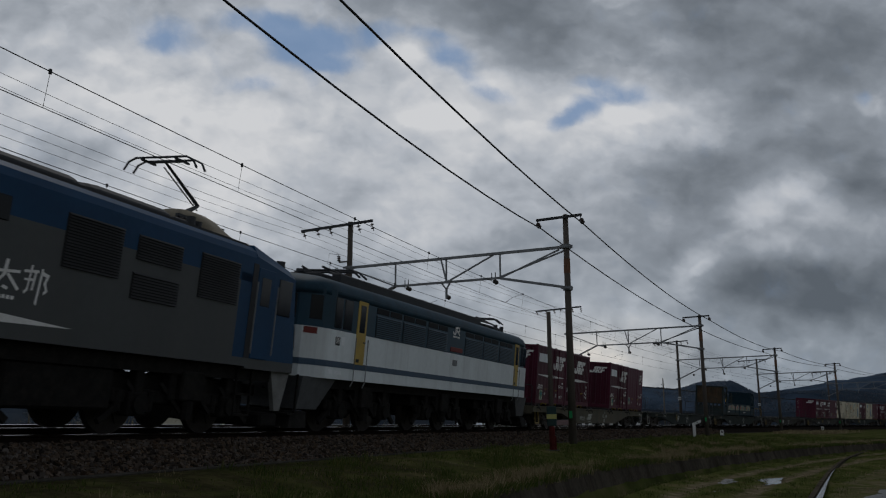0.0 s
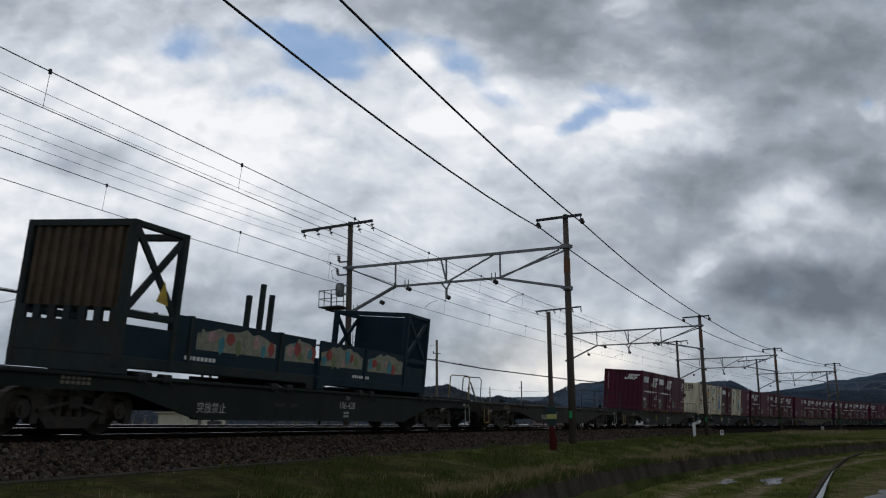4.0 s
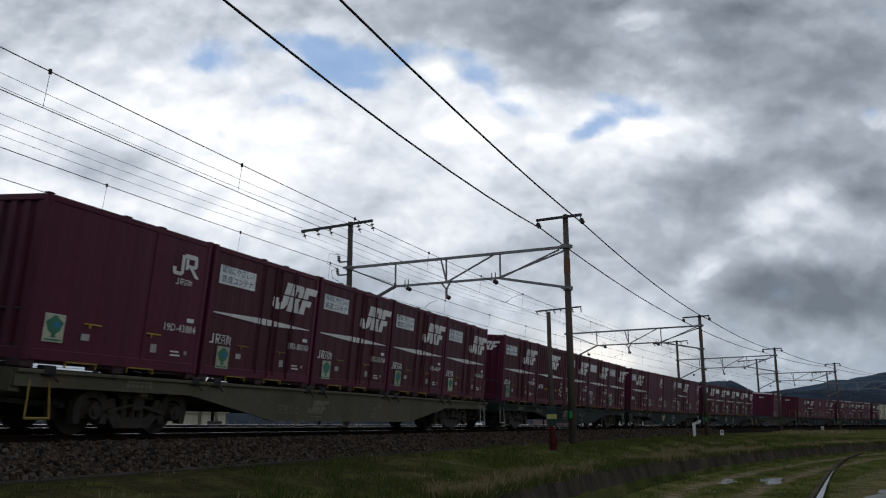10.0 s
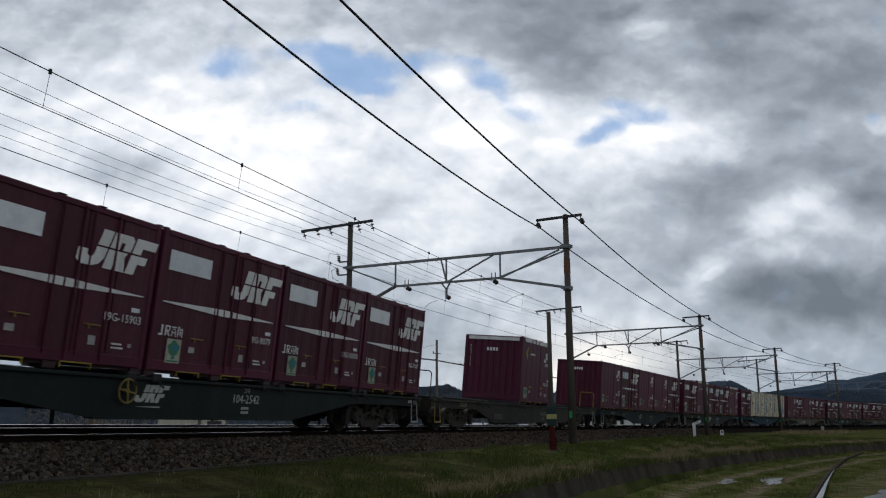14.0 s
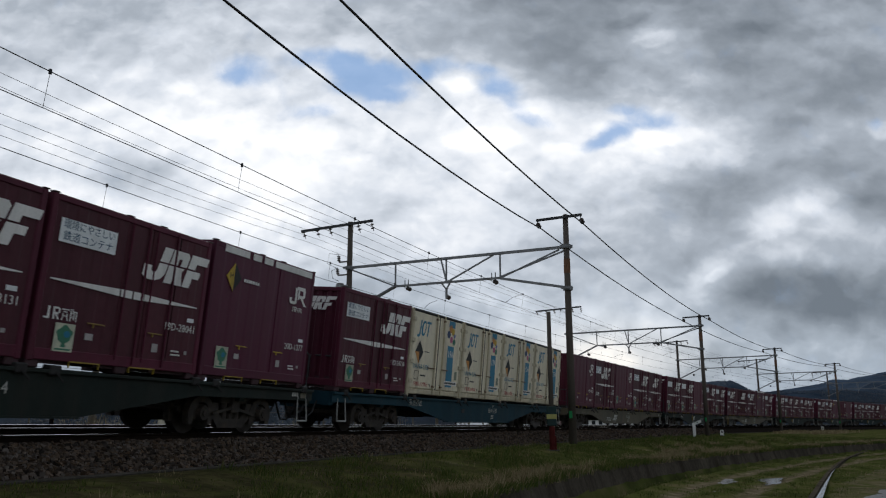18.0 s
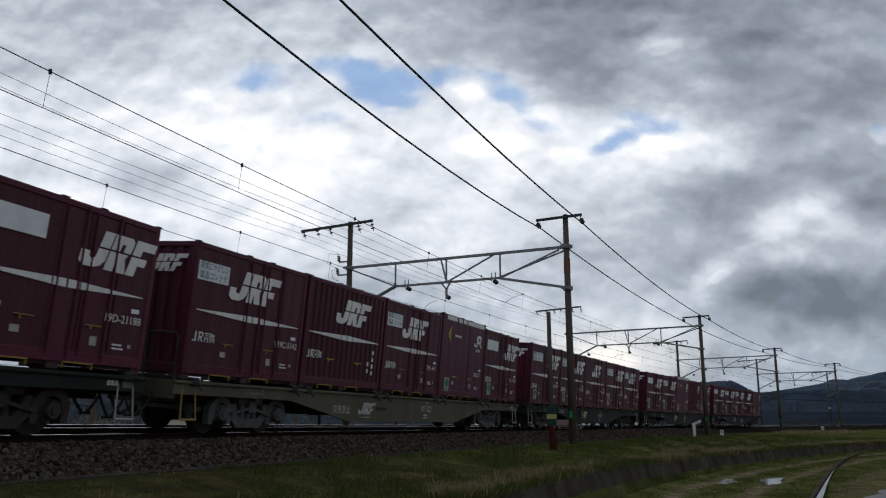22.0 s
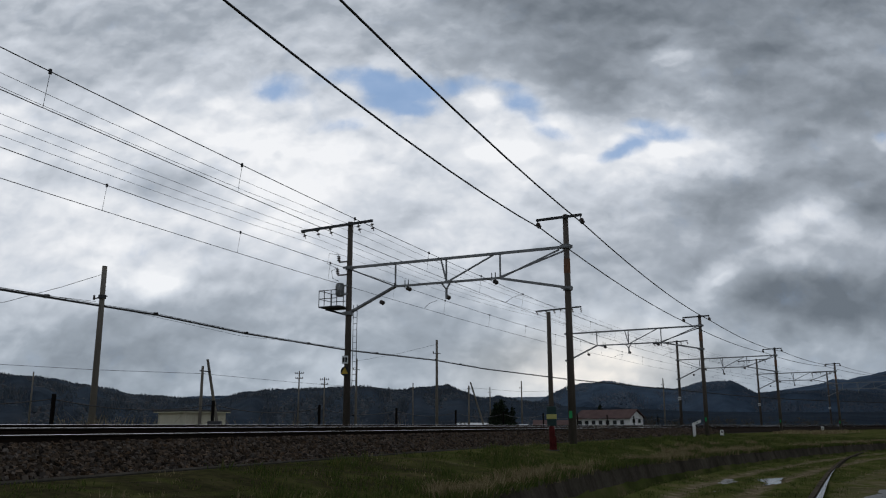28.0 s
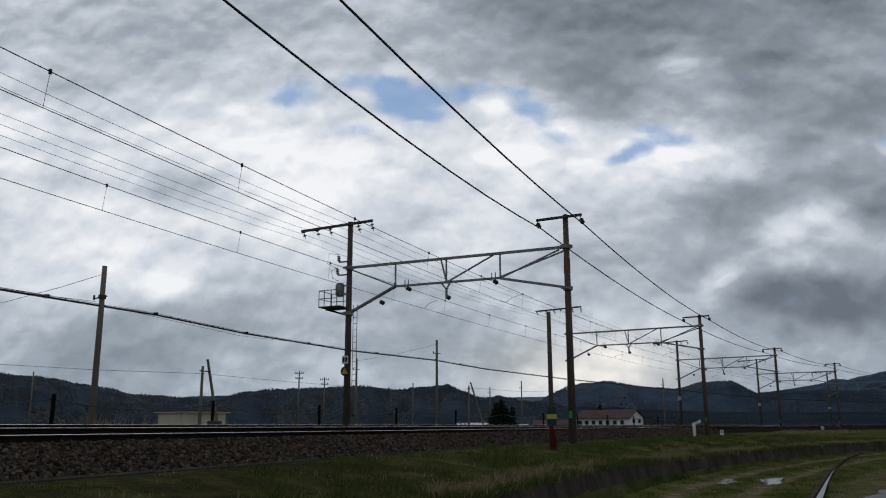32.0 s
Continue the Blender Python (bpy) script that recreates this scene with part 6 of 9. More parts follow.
def small_bars(x, z, w, h, n):
    """Small plain bars that stand for lettering too fine to read."""
    return [[(x + w * i / n, z), (x + w * (i + 0.72) / n, z), (x + w * (i + 0.72) / n, z + h), (x + w * i / n, z + h)] for i in range(n)]


def corrugated(x0, x1, y, z0, z1, pitch, depth, axis="x", sign=-1):
    """A folded sheet with its own thickness; along x at y, or along y at x."""
    pts, a = [], x0
    while a < x1 - 1e-6:
        for f, d in ((0.0, 0), (0.38, 0), (0.5, 1), (0.88, 1)):
            q = a + pitch * f
            if q < x1:
                pts.append((q, d * depth))
        a += pitch
    pts.append((x1, 0))
    sh = Shape()
    for z in (z0, z1):
        for q, d in pts:
            sh.v.append((q, y - sign * d, z) if axis == "x" else (y - sign * d, q, z))
    n = len(pts)
    sh.f = [(i, i + 1, n + i + 1, n + i) for i in range(n - 1)]
    return sh


PANEL_TEXT = ("環境にやさしい", "鉄道コンテナ")
M_POCKET = mat("worn_yellow_edge", (0.36, 0.25, 0.03), 0.6, var=0.3, scale=5, dirt=(0.06, 0.04, 0.02), dirt_amount=0.8)
M_PLACARD = mat("dirty_white_plate", (0.38, 0.35, 0.34), 0.6, var=0.25, scale=9)
M_ECO = mat("faded_label_paper", (0.46, 0.47, 0.36), 0.7, var=0.2, scale=6, rand=0.3)
M_TEXTBLUE = mat("blue_lettering", (0.03, 0.09, 0.16), 0.6)


def container(kind):
    tall = kind == "H"
    h = 2.6 if tall else CH_
    paint = M_MAGENTA if tall else M_MAROON
    c = thing("freight_container", "", "container", "containers on the train")
    x = CL / 2
    b = 0.11
    fr = Shape()
    for sx in (-1, 1):
        for sy in (-1, 1):
            fr.box(*sorted((sx * x, sx * (x - 0.11))), *sorted((sy * CW / 2, sy * (CW / 2 - 0.11))), b - 0.02, h, 0.015)
    for sy in (-1, 1):
        fr.box(-x + 0.1, x - 0.1, *sorted((sy * CW / 2, sy * (CW / 2 - 0.1))), h - 0.1, h, 0.012)
        fr.box(-x + 0.1, x - 0.1, *sorted((sy * CW / 2, sy * (CW / 2 - 0.1))), b if sy < 0 else 0.25, b + 0.17 if sy < 0 else 0.36, 0.012)
    for sx in (-1, 1):
        fr.box(*sorted((sx * x, sx * (x - 0.1))), -CW / 2 + 0.1, CW / 2 - 0.1, h - 0.1, h, 0.012)
        fr.box(*sorted((sx * x, sx * (x - 0.1))), -CW / 2 + 0.1, CW / 2 - 0.1, b, b + 0.17, 0.012)
    part("frame", fr, paint, c)
    for x0_, x1_ in ((-x - 0.015, -x + 0.1), (x - 0.1, x + 0.015), (-0.35, -0.2), (0.45, 0.6)):
        part("corner_lug", Shape().box(x0_, x1_, YN - 0.008, YN + 0.1, h, h + 0.02, 0.008), M_ROOFM, c)
    part("roof", Shape().box(-x + 0.08, x - 0.08, -CW / 2 + 0.08, CW / 2 - 0.08, h - 0.06, h - 0.02), M_ROOFM, c, "dull dark roof sheet")
    part("floor_pan", Shape().box(-x + 0.05, x - 0.05, -CW / 2 + 0.08, CW / 2 - 0.08, 0.28, 0.33), M_ROOFM, c)
    part("far_side_panel", Shape().box(-x + 0.1, x - 0.1, CW / 2 - 0.06, CW / 2 - 0.03, 0.33, h - 0.08), paint, c)
    for sx in (-1, 1):
        part("end_panel", corrugated(-CW / 2 + 0.1, CW / 2 - 0.1, sx * (x - 0.02), b + 0.15, h - 0.09, 0.28, 0.045, "y", sx), paint, c, "vertically ribbed end wall")
    doors = kind in "PVBNG"
    ribbed = kind in "CK"
    if doors:
        part("side_panel", corrugated(-x + 0.1, -0.28, YN + 0.015, b + 0.15, h - 0.09, 0.42, 0.007), M_DOOR, c, "weathered side sheet")
        for x0, x1 in ((-0.28, 0.30), (0.32, 1.0)):
            d = part("door", Shape().box(x0, x1, YN + 0.012, YN + 0.06, b + 0.16, h - 0.1, 0.012), M_DOOR, c, "weathered maroon side door")
            part("lock_rod", Shape().cyl((x1 - 0.1, YN - 0.012, b + 0.05), (x1 - 0.1, YN - 0.012, h - 0.05), 0.02, n=6), paint, d)
            part("lock_rod", Shape().cyl((x0 + 0.08, YN - 0.008, b + 0.1), (x0 + 0.08, YN - 0.008, h - 0.1), 0.016, n=6), paint, d)
        part("side_panel", corrugated(1.02, x - 0.1, YN + 0.015, b + 0.15, h - 0.09, 0.38, 0.007), M_DOOR, c, "weathered side sheet")
    elif ribbed:
        part("side_panel", corrugated(-x + 0.1, x - 0.1, YN + 0.006, b + 0.15, h - 0.09, 0.235, 0.04), M_DOOR if kind == "C" else paint, c, "deeply ribbed side sheet")
    else:
        part("side_panel", corrugated(-x + 0.1, x - 0.1, YN + 0.01, b + 0.15, h - 0.09, 0.59, 0.005), paint, c, "smooth maroon side sheet")
        part("seam", Shape().box(0.42, 0.46, YN + 0.0, YN + 0.02, b + 0.15, h - 0.09), paint, c)
    # yellow fork pockets under the floor, and small fittings
    sk = Shape()
    for x0_, x1_ in ((-x + 0.05, -1.04), (-0.56, 0.22), (0.72, x - 0.05)):
        sk.box(x0_, x1_, -1.15, 1.08, 0.062, 0.29)
    part("base_beam", sk, M_ROOFM, c, "dark base beams")
    for xc in (-0.79, 0.46):
        p = part("fork_pocket", Shape().box(xc - 0.3, xc + 0.3, YN - 0.004, YN + 0.03, b - 0.004, b + 0.016).box(xc - 0.3, xc - 0.288, YN, YN + 0.03, 0.03, b).box(xc + 0.288, xc + 0.3, YN, YN + 0.03, 0.03, b), M_POCKET, c, "worn yellow edge of a fork-lift pocket")
    for xc in (-x + 0.12, 0, x - 0.12):
        for sy in (-1, 1):
            part("foot", Shape().box(xc - 0.12, xc + 0.12, *sorted((sy * (CW / 2 - 0.02), sy * (CW / 2 - 0.3))), 0, b + 0.02, 0.015), M_ROOFM, c)
    for xc, zc in ((-0.69, 0.70), (0.64, 0.69)):
        part("latch_bar", Shape().box(xc - 0.18, xc + 0.18, YN - 0.02, YN - 0.006, zc, zc + 0.022, 0.006).box(xc - 0.07, xc - 0.04, YN - 0.016, YN + 0.0, zc - 0.05, zc + 0.01), M_YELLOW if not doors else M_LATCH, c, "worn yellow latch bar")
    if not ribbed:
        for x0_, x1_, z0_, z1_ in ((-0.88, -0.72, 0.46, 0.56), (0.61, 0.75, 0.40, 0.54), (1.45, 1.52, 0.42, 0.48)):
            part("placard", plain_marks([[(x0_, z0_), (x1_, z0_), (x1_, z1_), (x0_, z1_)]]), M_PLACARD, c, "small dirty white plate")
        part("fine_print", plain_marks(small_bars(1.1, 0.44, 0.22, 0.03, 5) + small_bars(1.1, 0.38, 0.26, 0.03, 6)), M_WHITE, c)
    # markings
    if kind in "PVBNC":
        for stroke in MARK_STROKES:
            part("large_mark", plain_marks([skew(p, {"V": -0.83, "N": -0.72, "C": -0.6}.get(kind, 0.13) + 0.03, 1.58, 0.83, 0.24, 0.60) for p in stroke]), M_WHITE, c, "large slanted white block mark")
        part("slash_mark", plain_marks([[(-1.69, 1.262), (-0.30, 1.205), (-0.30, 1.318), (-1.69, 1.282)], [(-0.27, 1.203), (-0.02, 1.198), (-0.02, 1.325), (-0.27, 1.32)], [(0.02, 1.198), (0.24, 1.203), (0.24, 1.32), (0.02, 1.325)], [(0.27, 1.205), (1.64, 1.258), (1.64, 1.272), (0.27, 1.316)]]), M_WHITE, c, "long tapering white slash")
        for cell in stroke_cells(-1.70, 0.70, 0.64, 0.18, 4):
            part("company_mark", plain_marks(cell), M_WHITE, c, "small white bars for lettering")
    if kind == "G":
        for stroke in MARK_STROKES:
            part("large_mark", plain_marks([skew(p, 0.55, 1.72, 0.34) for p in stroke]), M_WHITE, c, "slanted white block mark")
        for cell in stroke_cells(-1.6, 0.86, 0.75, 0.2, 4):
            part("company_mark", plain_marks(cell), M_WHITE, c, "small white bars for lettering")
    if kind in "PVBG":
        pc = -1.325 if kind == "V" else -1.09
        pw = 0.445 if kind == "V" else 0.565
        pn = part("notice_panel", plain_marks([[(pc - pw, 1.82), (pc + pw, 1.82), (pc + pw, 2.17), (pc - pw, 2.17)]], YN - 0.004), M_PANEL, c, "white notice panel" if kind in "PV" else "blank grey-white panel")
        if kind in "PV":
            lettering("lettering", PANEL_TEXT[0], 0.155, M_TEXTBLUE, pn, pc, YN - 0.0065, 2.085, squeeze=0.93 * pw / 0.55)
            lettering("lettering", PANEL_TEXT[1], 0.155, M_TEXTBLUE, pn, pc, YN - 0.0065, 1.91, squeeze=1.05 * pw / 0.55)
    if kind in "JKH":
        part("curl_mark", plain_marks([skew(p, 0.88, 1.78, 0.575, 0.0, 0.40) for p in CURL_MARK]), M_WHITE, c, "white curled block mark")
        for cell in stroke_cells(1.0, 1.62, 0.44, 0.11, 4):
            part("company_mark", plain_marks(cell), M_WHITE, c, "small white bars for lettering")
    if kind in "PBJHG":
        xe, ze = (-1.40, 0.59) if kind == "J" else (-1.27, 0.455)
        e = part("eco_label", plain_marks([[(xe - 0.185, ze - 0.205), (xe + 0.185, ze - 0.205), (xe + 0.185, ze + 0.205), (xe - 0.185, ze + 0.205)]], YN - 0.005), M_ECO, c, "small label with a green tree")
        part("tree_sign", plain_marks([[(xe + (0.145 + 0.018 * math.sin(a * 5)) * math.cos(a), ze + 0.045 + (0.125 + 0.015 * math.cos(a * 4)) * math.sin(a)) for a in np.linspace(0, 6.28, 25)[:-1]]], YN - 0.009), M_GREENMARK, e)
        part("trunk_sign", plain_marks([[(xe - 0.05, ze - 0.14), (xe + 0.05, ze - 0.14), (xe + 0.02, ze - 0.06), (xe - 0.02, ze - 0.06)]], YN - 0.009), M_GREENMARK, e)
        part("blue_patch", plain_marks([[(xe + 0.04 + 0.06 * math.cos(a), ze + 0.05 + 0.05 * math.sin(a)) for a in np.linspace(0, 6.28, 11)[:-1]]], YN - 0.012), M_JOTBLUE, e)
        part("label_print", plain_marks([[(xe - 0.15, ze - 0.185), (xe + 0.15, ze - 0.185), (xe + 0.15, ze - 0.16), (xe - 0.15, ze - 0.16)]], YN - 0.009), M_GREENMARK, e)
    if doors or kind == "C":
        flat_ = [[(-0.08 - px, pz) for px, pz in skew(p, 0.0, 1.93, 0.47, 0.28, 0.33)] for p in BIG_MARK]
    else:
        flat_ = small_bars(-0.2, 2.0, 0.5, 0.13, 4)
    em = Shape()
    for p in flat_:
        em.add([(-x - 0.006, q, z) for q, z in p], [tuple(range(len(p)))])
    part("end_mark", em, M_WHITE, c, "white block mark on the end wall")
    if tall:
        part("top_stripe", plain_marks([[(-x + 0.3, h - 0.16), (-0.75, h - 0.16), (-0.75, h - 0.03), (-x + 0.3, h - 0.03)], [(-0.62, h - 0.16), (-0.33, h - 0.16), (-0.33, h - 0.03), (-0.62, h - 0.03)], [(-0.22, h - 0.16), (0.1, h - 0.16), (0.1, h - 0.03), (-0.22, h - 0.03)], [(0.2, h - 0.16), (x - 0.15, h - 0.16), (x - 0.15, h - 0.03), (0.2, h - 0.03)]]), M_WHITE, c, "broken white stripe along the top")
        part("end_stripe", Shape().box(-x - 0.008, -x - 0.003, -CW / 2 + 0.15, CW / 2 - 0.15, h - 0.17, h - 0.04), M_WHITE, c)
        part("diamond", plain_marks([[(-1.42, 2.0), (-1.18, 1.72), (-1.18, 2.28)]]), M_YELLOW, c, "yellow half of a height diamond")
        part("diamond", plain_marks([[(-1.18, 1.72), (-0.94, 2.0), (-1.18, 2.28)]]), M_BLACK, c, "black half of a height diamond")
        lettering("lettering", "H", 0.16, M_BLACK, c, -1.27, YN - 0.009, 2.02)
        part("fine_print", plain_marks(small_bars(-0.85, 1.96, 0.55, 0.06, 7)), M_WHITE, c)
    return c


M_LATCH = mat("dulled_yellow_latch", (0.24, 0.15, 0.035), 0.6, var=0.2)
M_SEAL = mat("dark_rubber_seal", (0.03, 0.03, 0.032), 0.7)


M_RUSTBEAM = mat("rust_streaked_steel", (0.17, 0.105, 0.06), 0.75, var=0.35, scale=6, dirt=RUST, dirt_amount=0.6)


def white_container(reefer=False):
    c = thing("freight_container", "", "container", "containers on the train")
    x, h, b = CL / 2, 2.5, 0.085
    w = 1.24
    fr = Shape()
    for sx in (-1, 1):
        for sy in (-1, 1):
            fr.box(*sorted((sx * x, sx * (x - 0.12))), *sorted((sy * w, sy * (w - 0.12))), 0.0, h, 0.02)
    for sy in (-1, 1):
        fr.box(-x + 0.1, x - 0.1, *sorted((sy * w, sy * (w - 0.1))), b, b + 0.13, 0.015)
    part("frame", fr, M_CREAM_FRAME, c, "worn cream steel frame")
    part("base_beam", Shape().box(-x + 0.12, -x + 0.6, -w + 0.03, w - 0.03, 0.07, b + 0.04).box(x - 0.6, x - 0.12, -w + 0.03, w - 0.03, 0.07, b + 0.04).box(-0.5, 0.5, -w + 0.03, w - 0.03, 0.07, b + 0.04), M_RUSTBEAM, c, "rusty base beam")
    part("top_rail", Shape().box(-x + 0.02, x - 0.02, -w, -w + 0.1, h - 0.07, h, 0.012), M_SEAL, c, "dark grey top rail")
    part("body", Shape().box(-x + 0.03, x - 0.03, -w + 0.06, w - 0.02, b + 0.04, h - 0.04, 0.02), M_CREAM, c)
    for i, (x0, x1) in enumerate(((-x + 0.13, 0.0), (0.04, x - 0.13))):
        d = part("door", Shape().box(x0, x1, -w + 0.0, -w + 0.07, b + 0.16, h - 0.09, 0.015), M_CREAM, c, "cream-white side door leaf")
        rx = (x1 - 0.22) if i == 0 else (x0 + 0.3)
        part("lock_rod", Shape().cyl((rx, -w - 0.03, b + 0.02), (rx, -w - 0.03, h - 0.02), 0.024, n=8), M_CREAM_FRAME, d, "worn locking rod")
        part("handle", Shape().box(rx - (0.5 if i == 0 else 0.05), rx + (0.05 if i == 0 else 0.4), -w - 0.055, -w - 0.03, 0.84, 0.875, 0.01), M_RUSTBEAM if not reefer else M_YELLOW, d, "rusty door handle")
        part("rod_guide", Shape().box(rx - 0.06, rx + 0.06, -w - 0.05, -w + 0.0, 0.3, 0.36, 0.01).box(rx - 0.06, rx + 0.06, -w - 0.05, -w + 0.0, 2.3, 2.36, 0.01), M_RUSTBEAM, d, "rusty rod guide")
        for z in (0.45, 1.0, 1.6, 2.2):
            xe = x0 if i == 0 else x1
            part("hinge", Shape().box(xe - 0.1, xe + 0.1, -w - 0.025, -w + 0.02, z - 0.06, z + 0.06, 0.012), M_CREAM_FRAME, d)
    part("door_seal", Shape().box(0.003, 0.037, -w - 0.004, -w + 0.05, b + 0.16, h - 0.09), M_SEAL, c, "dark rubber door seal")
    y = -w - 0.006
    jb = M_SEAL if reefer else M_JOTBLUE
    k = 1.35 if reefer else 1.22
    zt = 1.55 if reefer else 1.76
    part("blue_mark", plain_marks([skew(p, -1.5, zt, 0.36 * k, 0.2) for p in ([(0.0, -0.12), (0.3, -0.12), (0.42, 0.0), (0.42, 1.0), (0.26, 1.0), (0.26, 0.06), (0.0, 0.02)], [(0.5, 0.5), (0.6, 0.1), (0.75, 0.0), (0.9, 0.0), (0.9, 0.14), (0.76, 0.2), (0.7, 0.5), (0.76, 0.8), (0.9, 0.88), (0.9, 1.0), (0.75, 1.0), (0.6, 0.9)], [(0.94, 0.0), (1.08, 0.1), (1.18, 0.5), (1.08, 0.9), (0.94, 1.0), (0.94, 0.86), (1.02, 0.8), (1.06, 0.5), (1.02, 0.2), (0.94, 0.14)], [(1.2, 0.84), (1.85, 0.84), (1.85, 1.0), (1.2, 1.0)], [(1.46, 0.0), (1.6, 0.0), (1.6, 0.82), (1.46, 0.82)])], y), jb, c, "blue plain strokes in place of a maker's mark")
    zc = 1.1 if reefer else 1.28
    for poly, mt in (([(-1.55, zc), (-1.28, zc - 0.33), (-1.28, zc)], M_ORANGE), ([(-1.28, zc), (-1.28, zc - 0.33), (-1.01, zc)], M_BLACK), ([(-1.28, zc + 0.33), (-1.01, zc), (-1.55, zc)], M_BLACK)):
        part("diamond", plain_marks([poly], y), mt, c, "black and orange width diamond")
    part("fine_print", plain_marks(small_bars(-0.93, zc + 0.02, 0.34, 0.024, 11) + small_bars(-1.1, 0.6, 0.36, 0.045, 7) + [[(-1.5, 0.5), (-1.22, 0.5), (-1.22, 0.512), (-1.5, 0.512)], [(-1.5, 0.73), (-1.22, 0.73), (-1.22, 0.742), (-1.5, 0.742)], [(-1.5, 0.512), (-1.488, 0.512), (-1.488, 0.73), (-1.5, 0.73)], [(-1.232, 0.512), (-1.22, 0.512), (-1.22, 0.73), (-1.232, 0.73)]], y), M_SEAL, c)
    lettering("lettering", "下部吊上げ禁止", 0.14, M_REDMARK, c, -1.05, y, 0.36)
    for q in (-0.42, 0.3):
        part("small_triangle", plain_marks([[(q, 0.4), (q + 0.06, 0.28), (q - 0.06, 0.4)]], y), M_SEAL, c)
    if not reefer:
        part("blue_stripe", plain_marks([[(0.72, 0.36), (1.18, 0.36), (1.18, 1.62), (0.72, 1.62)], [(0.72, 2.2), (1.18, 2.2), (1.18, 2.4), (0.72, 2.4)]], y), M_JOTBLUE, c, "sky-blue vertical stripe")
        lettering("lettering", "19A", 0.30, M_WHITE, c, 0.95, y - 0.004, 1.36, squeeze=0.9)
        for i, (dx, dz, r, mt) in enumerate(((0.02, 0.44, 0.13, M_ORANGE), (-0.12, 0.25, 0.12, M_NAVYMARK), (0.2, 0.36, 0.11, M_YELLOW), (0.1, 0.1, 0.1, M_PINK), (0.32, 0.05, 0.1, M_GREENMARK), (0.33, 0.24, 0.07, M_BALL))):
            part("ball_mark", plain_marks([[(0.85 + dx + r * math.cos(a), 1.72 + dz + r * math.sin(a)) for a in np.linspace(0, 6.28, 17)[:-1]]], y - 0.001 * (i % 3)), mt, c, "coloured printed ball")
        part("footer_mark", plain_marks([[(0.62, 0.42), (1.55, 0.42), (1.55, 0.54), (0.62, 0.54)]], y - 0.004), M_WHITE, c)
        part("footer_print", plain_marks(small_bars(0.66, 0.45, 0.85, 0.06, 10), y - 0.007), M_SEAL, c)
        part("eco_label", plain_marks([[(1.38, 0.6), (1.56, 0.6), (1.56, 0.86), (1.38, 0.86)]], y), M_TREELABEL, c, "faded green label")
    else:
        lettering("lettering", "COOL CONTAINER", 0.22, M_REDMARK, c, -0.62, y - 0.002, 2.2, squeeze=0.8)
        part("fine_print", plain_marks(small_bars(-1.5, 2.36, 0.7, 0.07, 7), y), M_SEAL, c)
        for poly, mt in (([(0.72, 1.3), (1.2, 1.28), (1.3, 1.8), (1.2, 2.1), (1.0, 2.25), (0.8, 2.1), (0.66, 1.8)], M_NAVYMARK), ([(0.66, 1.42), (0.92, 1.42), (0.94, 1.7), (0.86, 1.98), (0.72, 1.9)], M_BEAR), ([(1.0, 1.42), (1.28, 1.44), (1.28, 1.86), (1.16, 2.02), (1.0, 1.8)], M_ORANGE)):
            part("picture_mark", plain_marks([poly], y - (0.0 if mt is M_NAVYMARK else 0.004)), mt, c, "plain coloured picture patch")
        part("footer_print", plain_marks(small_bars(0.55, 0.98, 0.95, 0.1, 8) + small_bars(0.7, 1.14, 0.5, 0.06, 5), y), M_SEAL, c)
        part("eco_label", plain_marks([[(0.95, 0.4), (1.25, 0.4), (1.25, 0.8), (0.95, 0.8)]], y), M_TREELABEL, c, "faded label")
        # machine end
        part("machine_panel", Shape().box(-x - 0.03, -x + 0.03, -w + 0.1, w - 0.1, b + 0.1, h - 0.05, 0.02), M_CREAM, c, "cream cooling machine front")
        for k_, y0 in enumerate((-0.55, -0.05, 0.45)):
            g = part("grille", Shape().box(-x - 0.045, -x - 0.03, y0 - 0.22, y0 + 0.2, 1.95, 2.35), M_BLACK, c, "black square grille")
            gb = Shape()
            for q in range(1, 5):
                gb.box(-x - 0.056, -x - 0.044, y0 - 0.22, y0 + 0.2, 1.95 + 0.08 * q - 0.012, 1.95 + 0.08 * q + 0.012)
                gb.box(-x - 0.056, -x - 0.044, y0 - 0.22 + 0.084 * q - 0.012, y0 - 0.22 + 0.084 * q + 0.012, 1.95, 2.35)
            part("grille_lattice", gb, M_CREAM, g)
        hat = part("control_hatch", Shape().box(-x - 0.05, -x - 0.03, 0.3, 0.85, 1.22, 1.7, 0.015), M_CREAM_FRAME, c, "control hatch with a small window")
        part("hatch_window", Shape().box(-x - 0.058, -x - 0.048, 0.38, 0.62, 1.36, 1.62), M_GLASS, hat)
        part("lower_hatch", Shape().box(-x - 0.05, -x - 0.03, -0.95, 0.95, 0.35, 1.12, 0.015), M_CREAM, c)
        part("small_hatch", Shape().box(-x - 0.05, -x - 0.03, -0.2, -0.05, 1.3, 1.55, 0.01), M_SEAL, c)
        part("code_bars", Shape().add([(-x - 0.036, 0.25 - 0.1 * i - a, z) for i in range(8) for a, z in ((0, 1.8), (0.07, 1.8), (0.07, 1.88), (0, 1.88))], [tuple(range(4 * i, 4 * i + 4)) for i in range(8)]), M_SEAL, c)
        lv = Shape()
        for q in range(24):
            lv.box(-x + 0.1, -x + 0.26, -w - 0.012, -w + 0.0, 0.4 + q * 0.082, 0.45 + q * 0.082)
        part("vent_louvre", lv, M_SEAL, c, "dark vent slats")
    return c


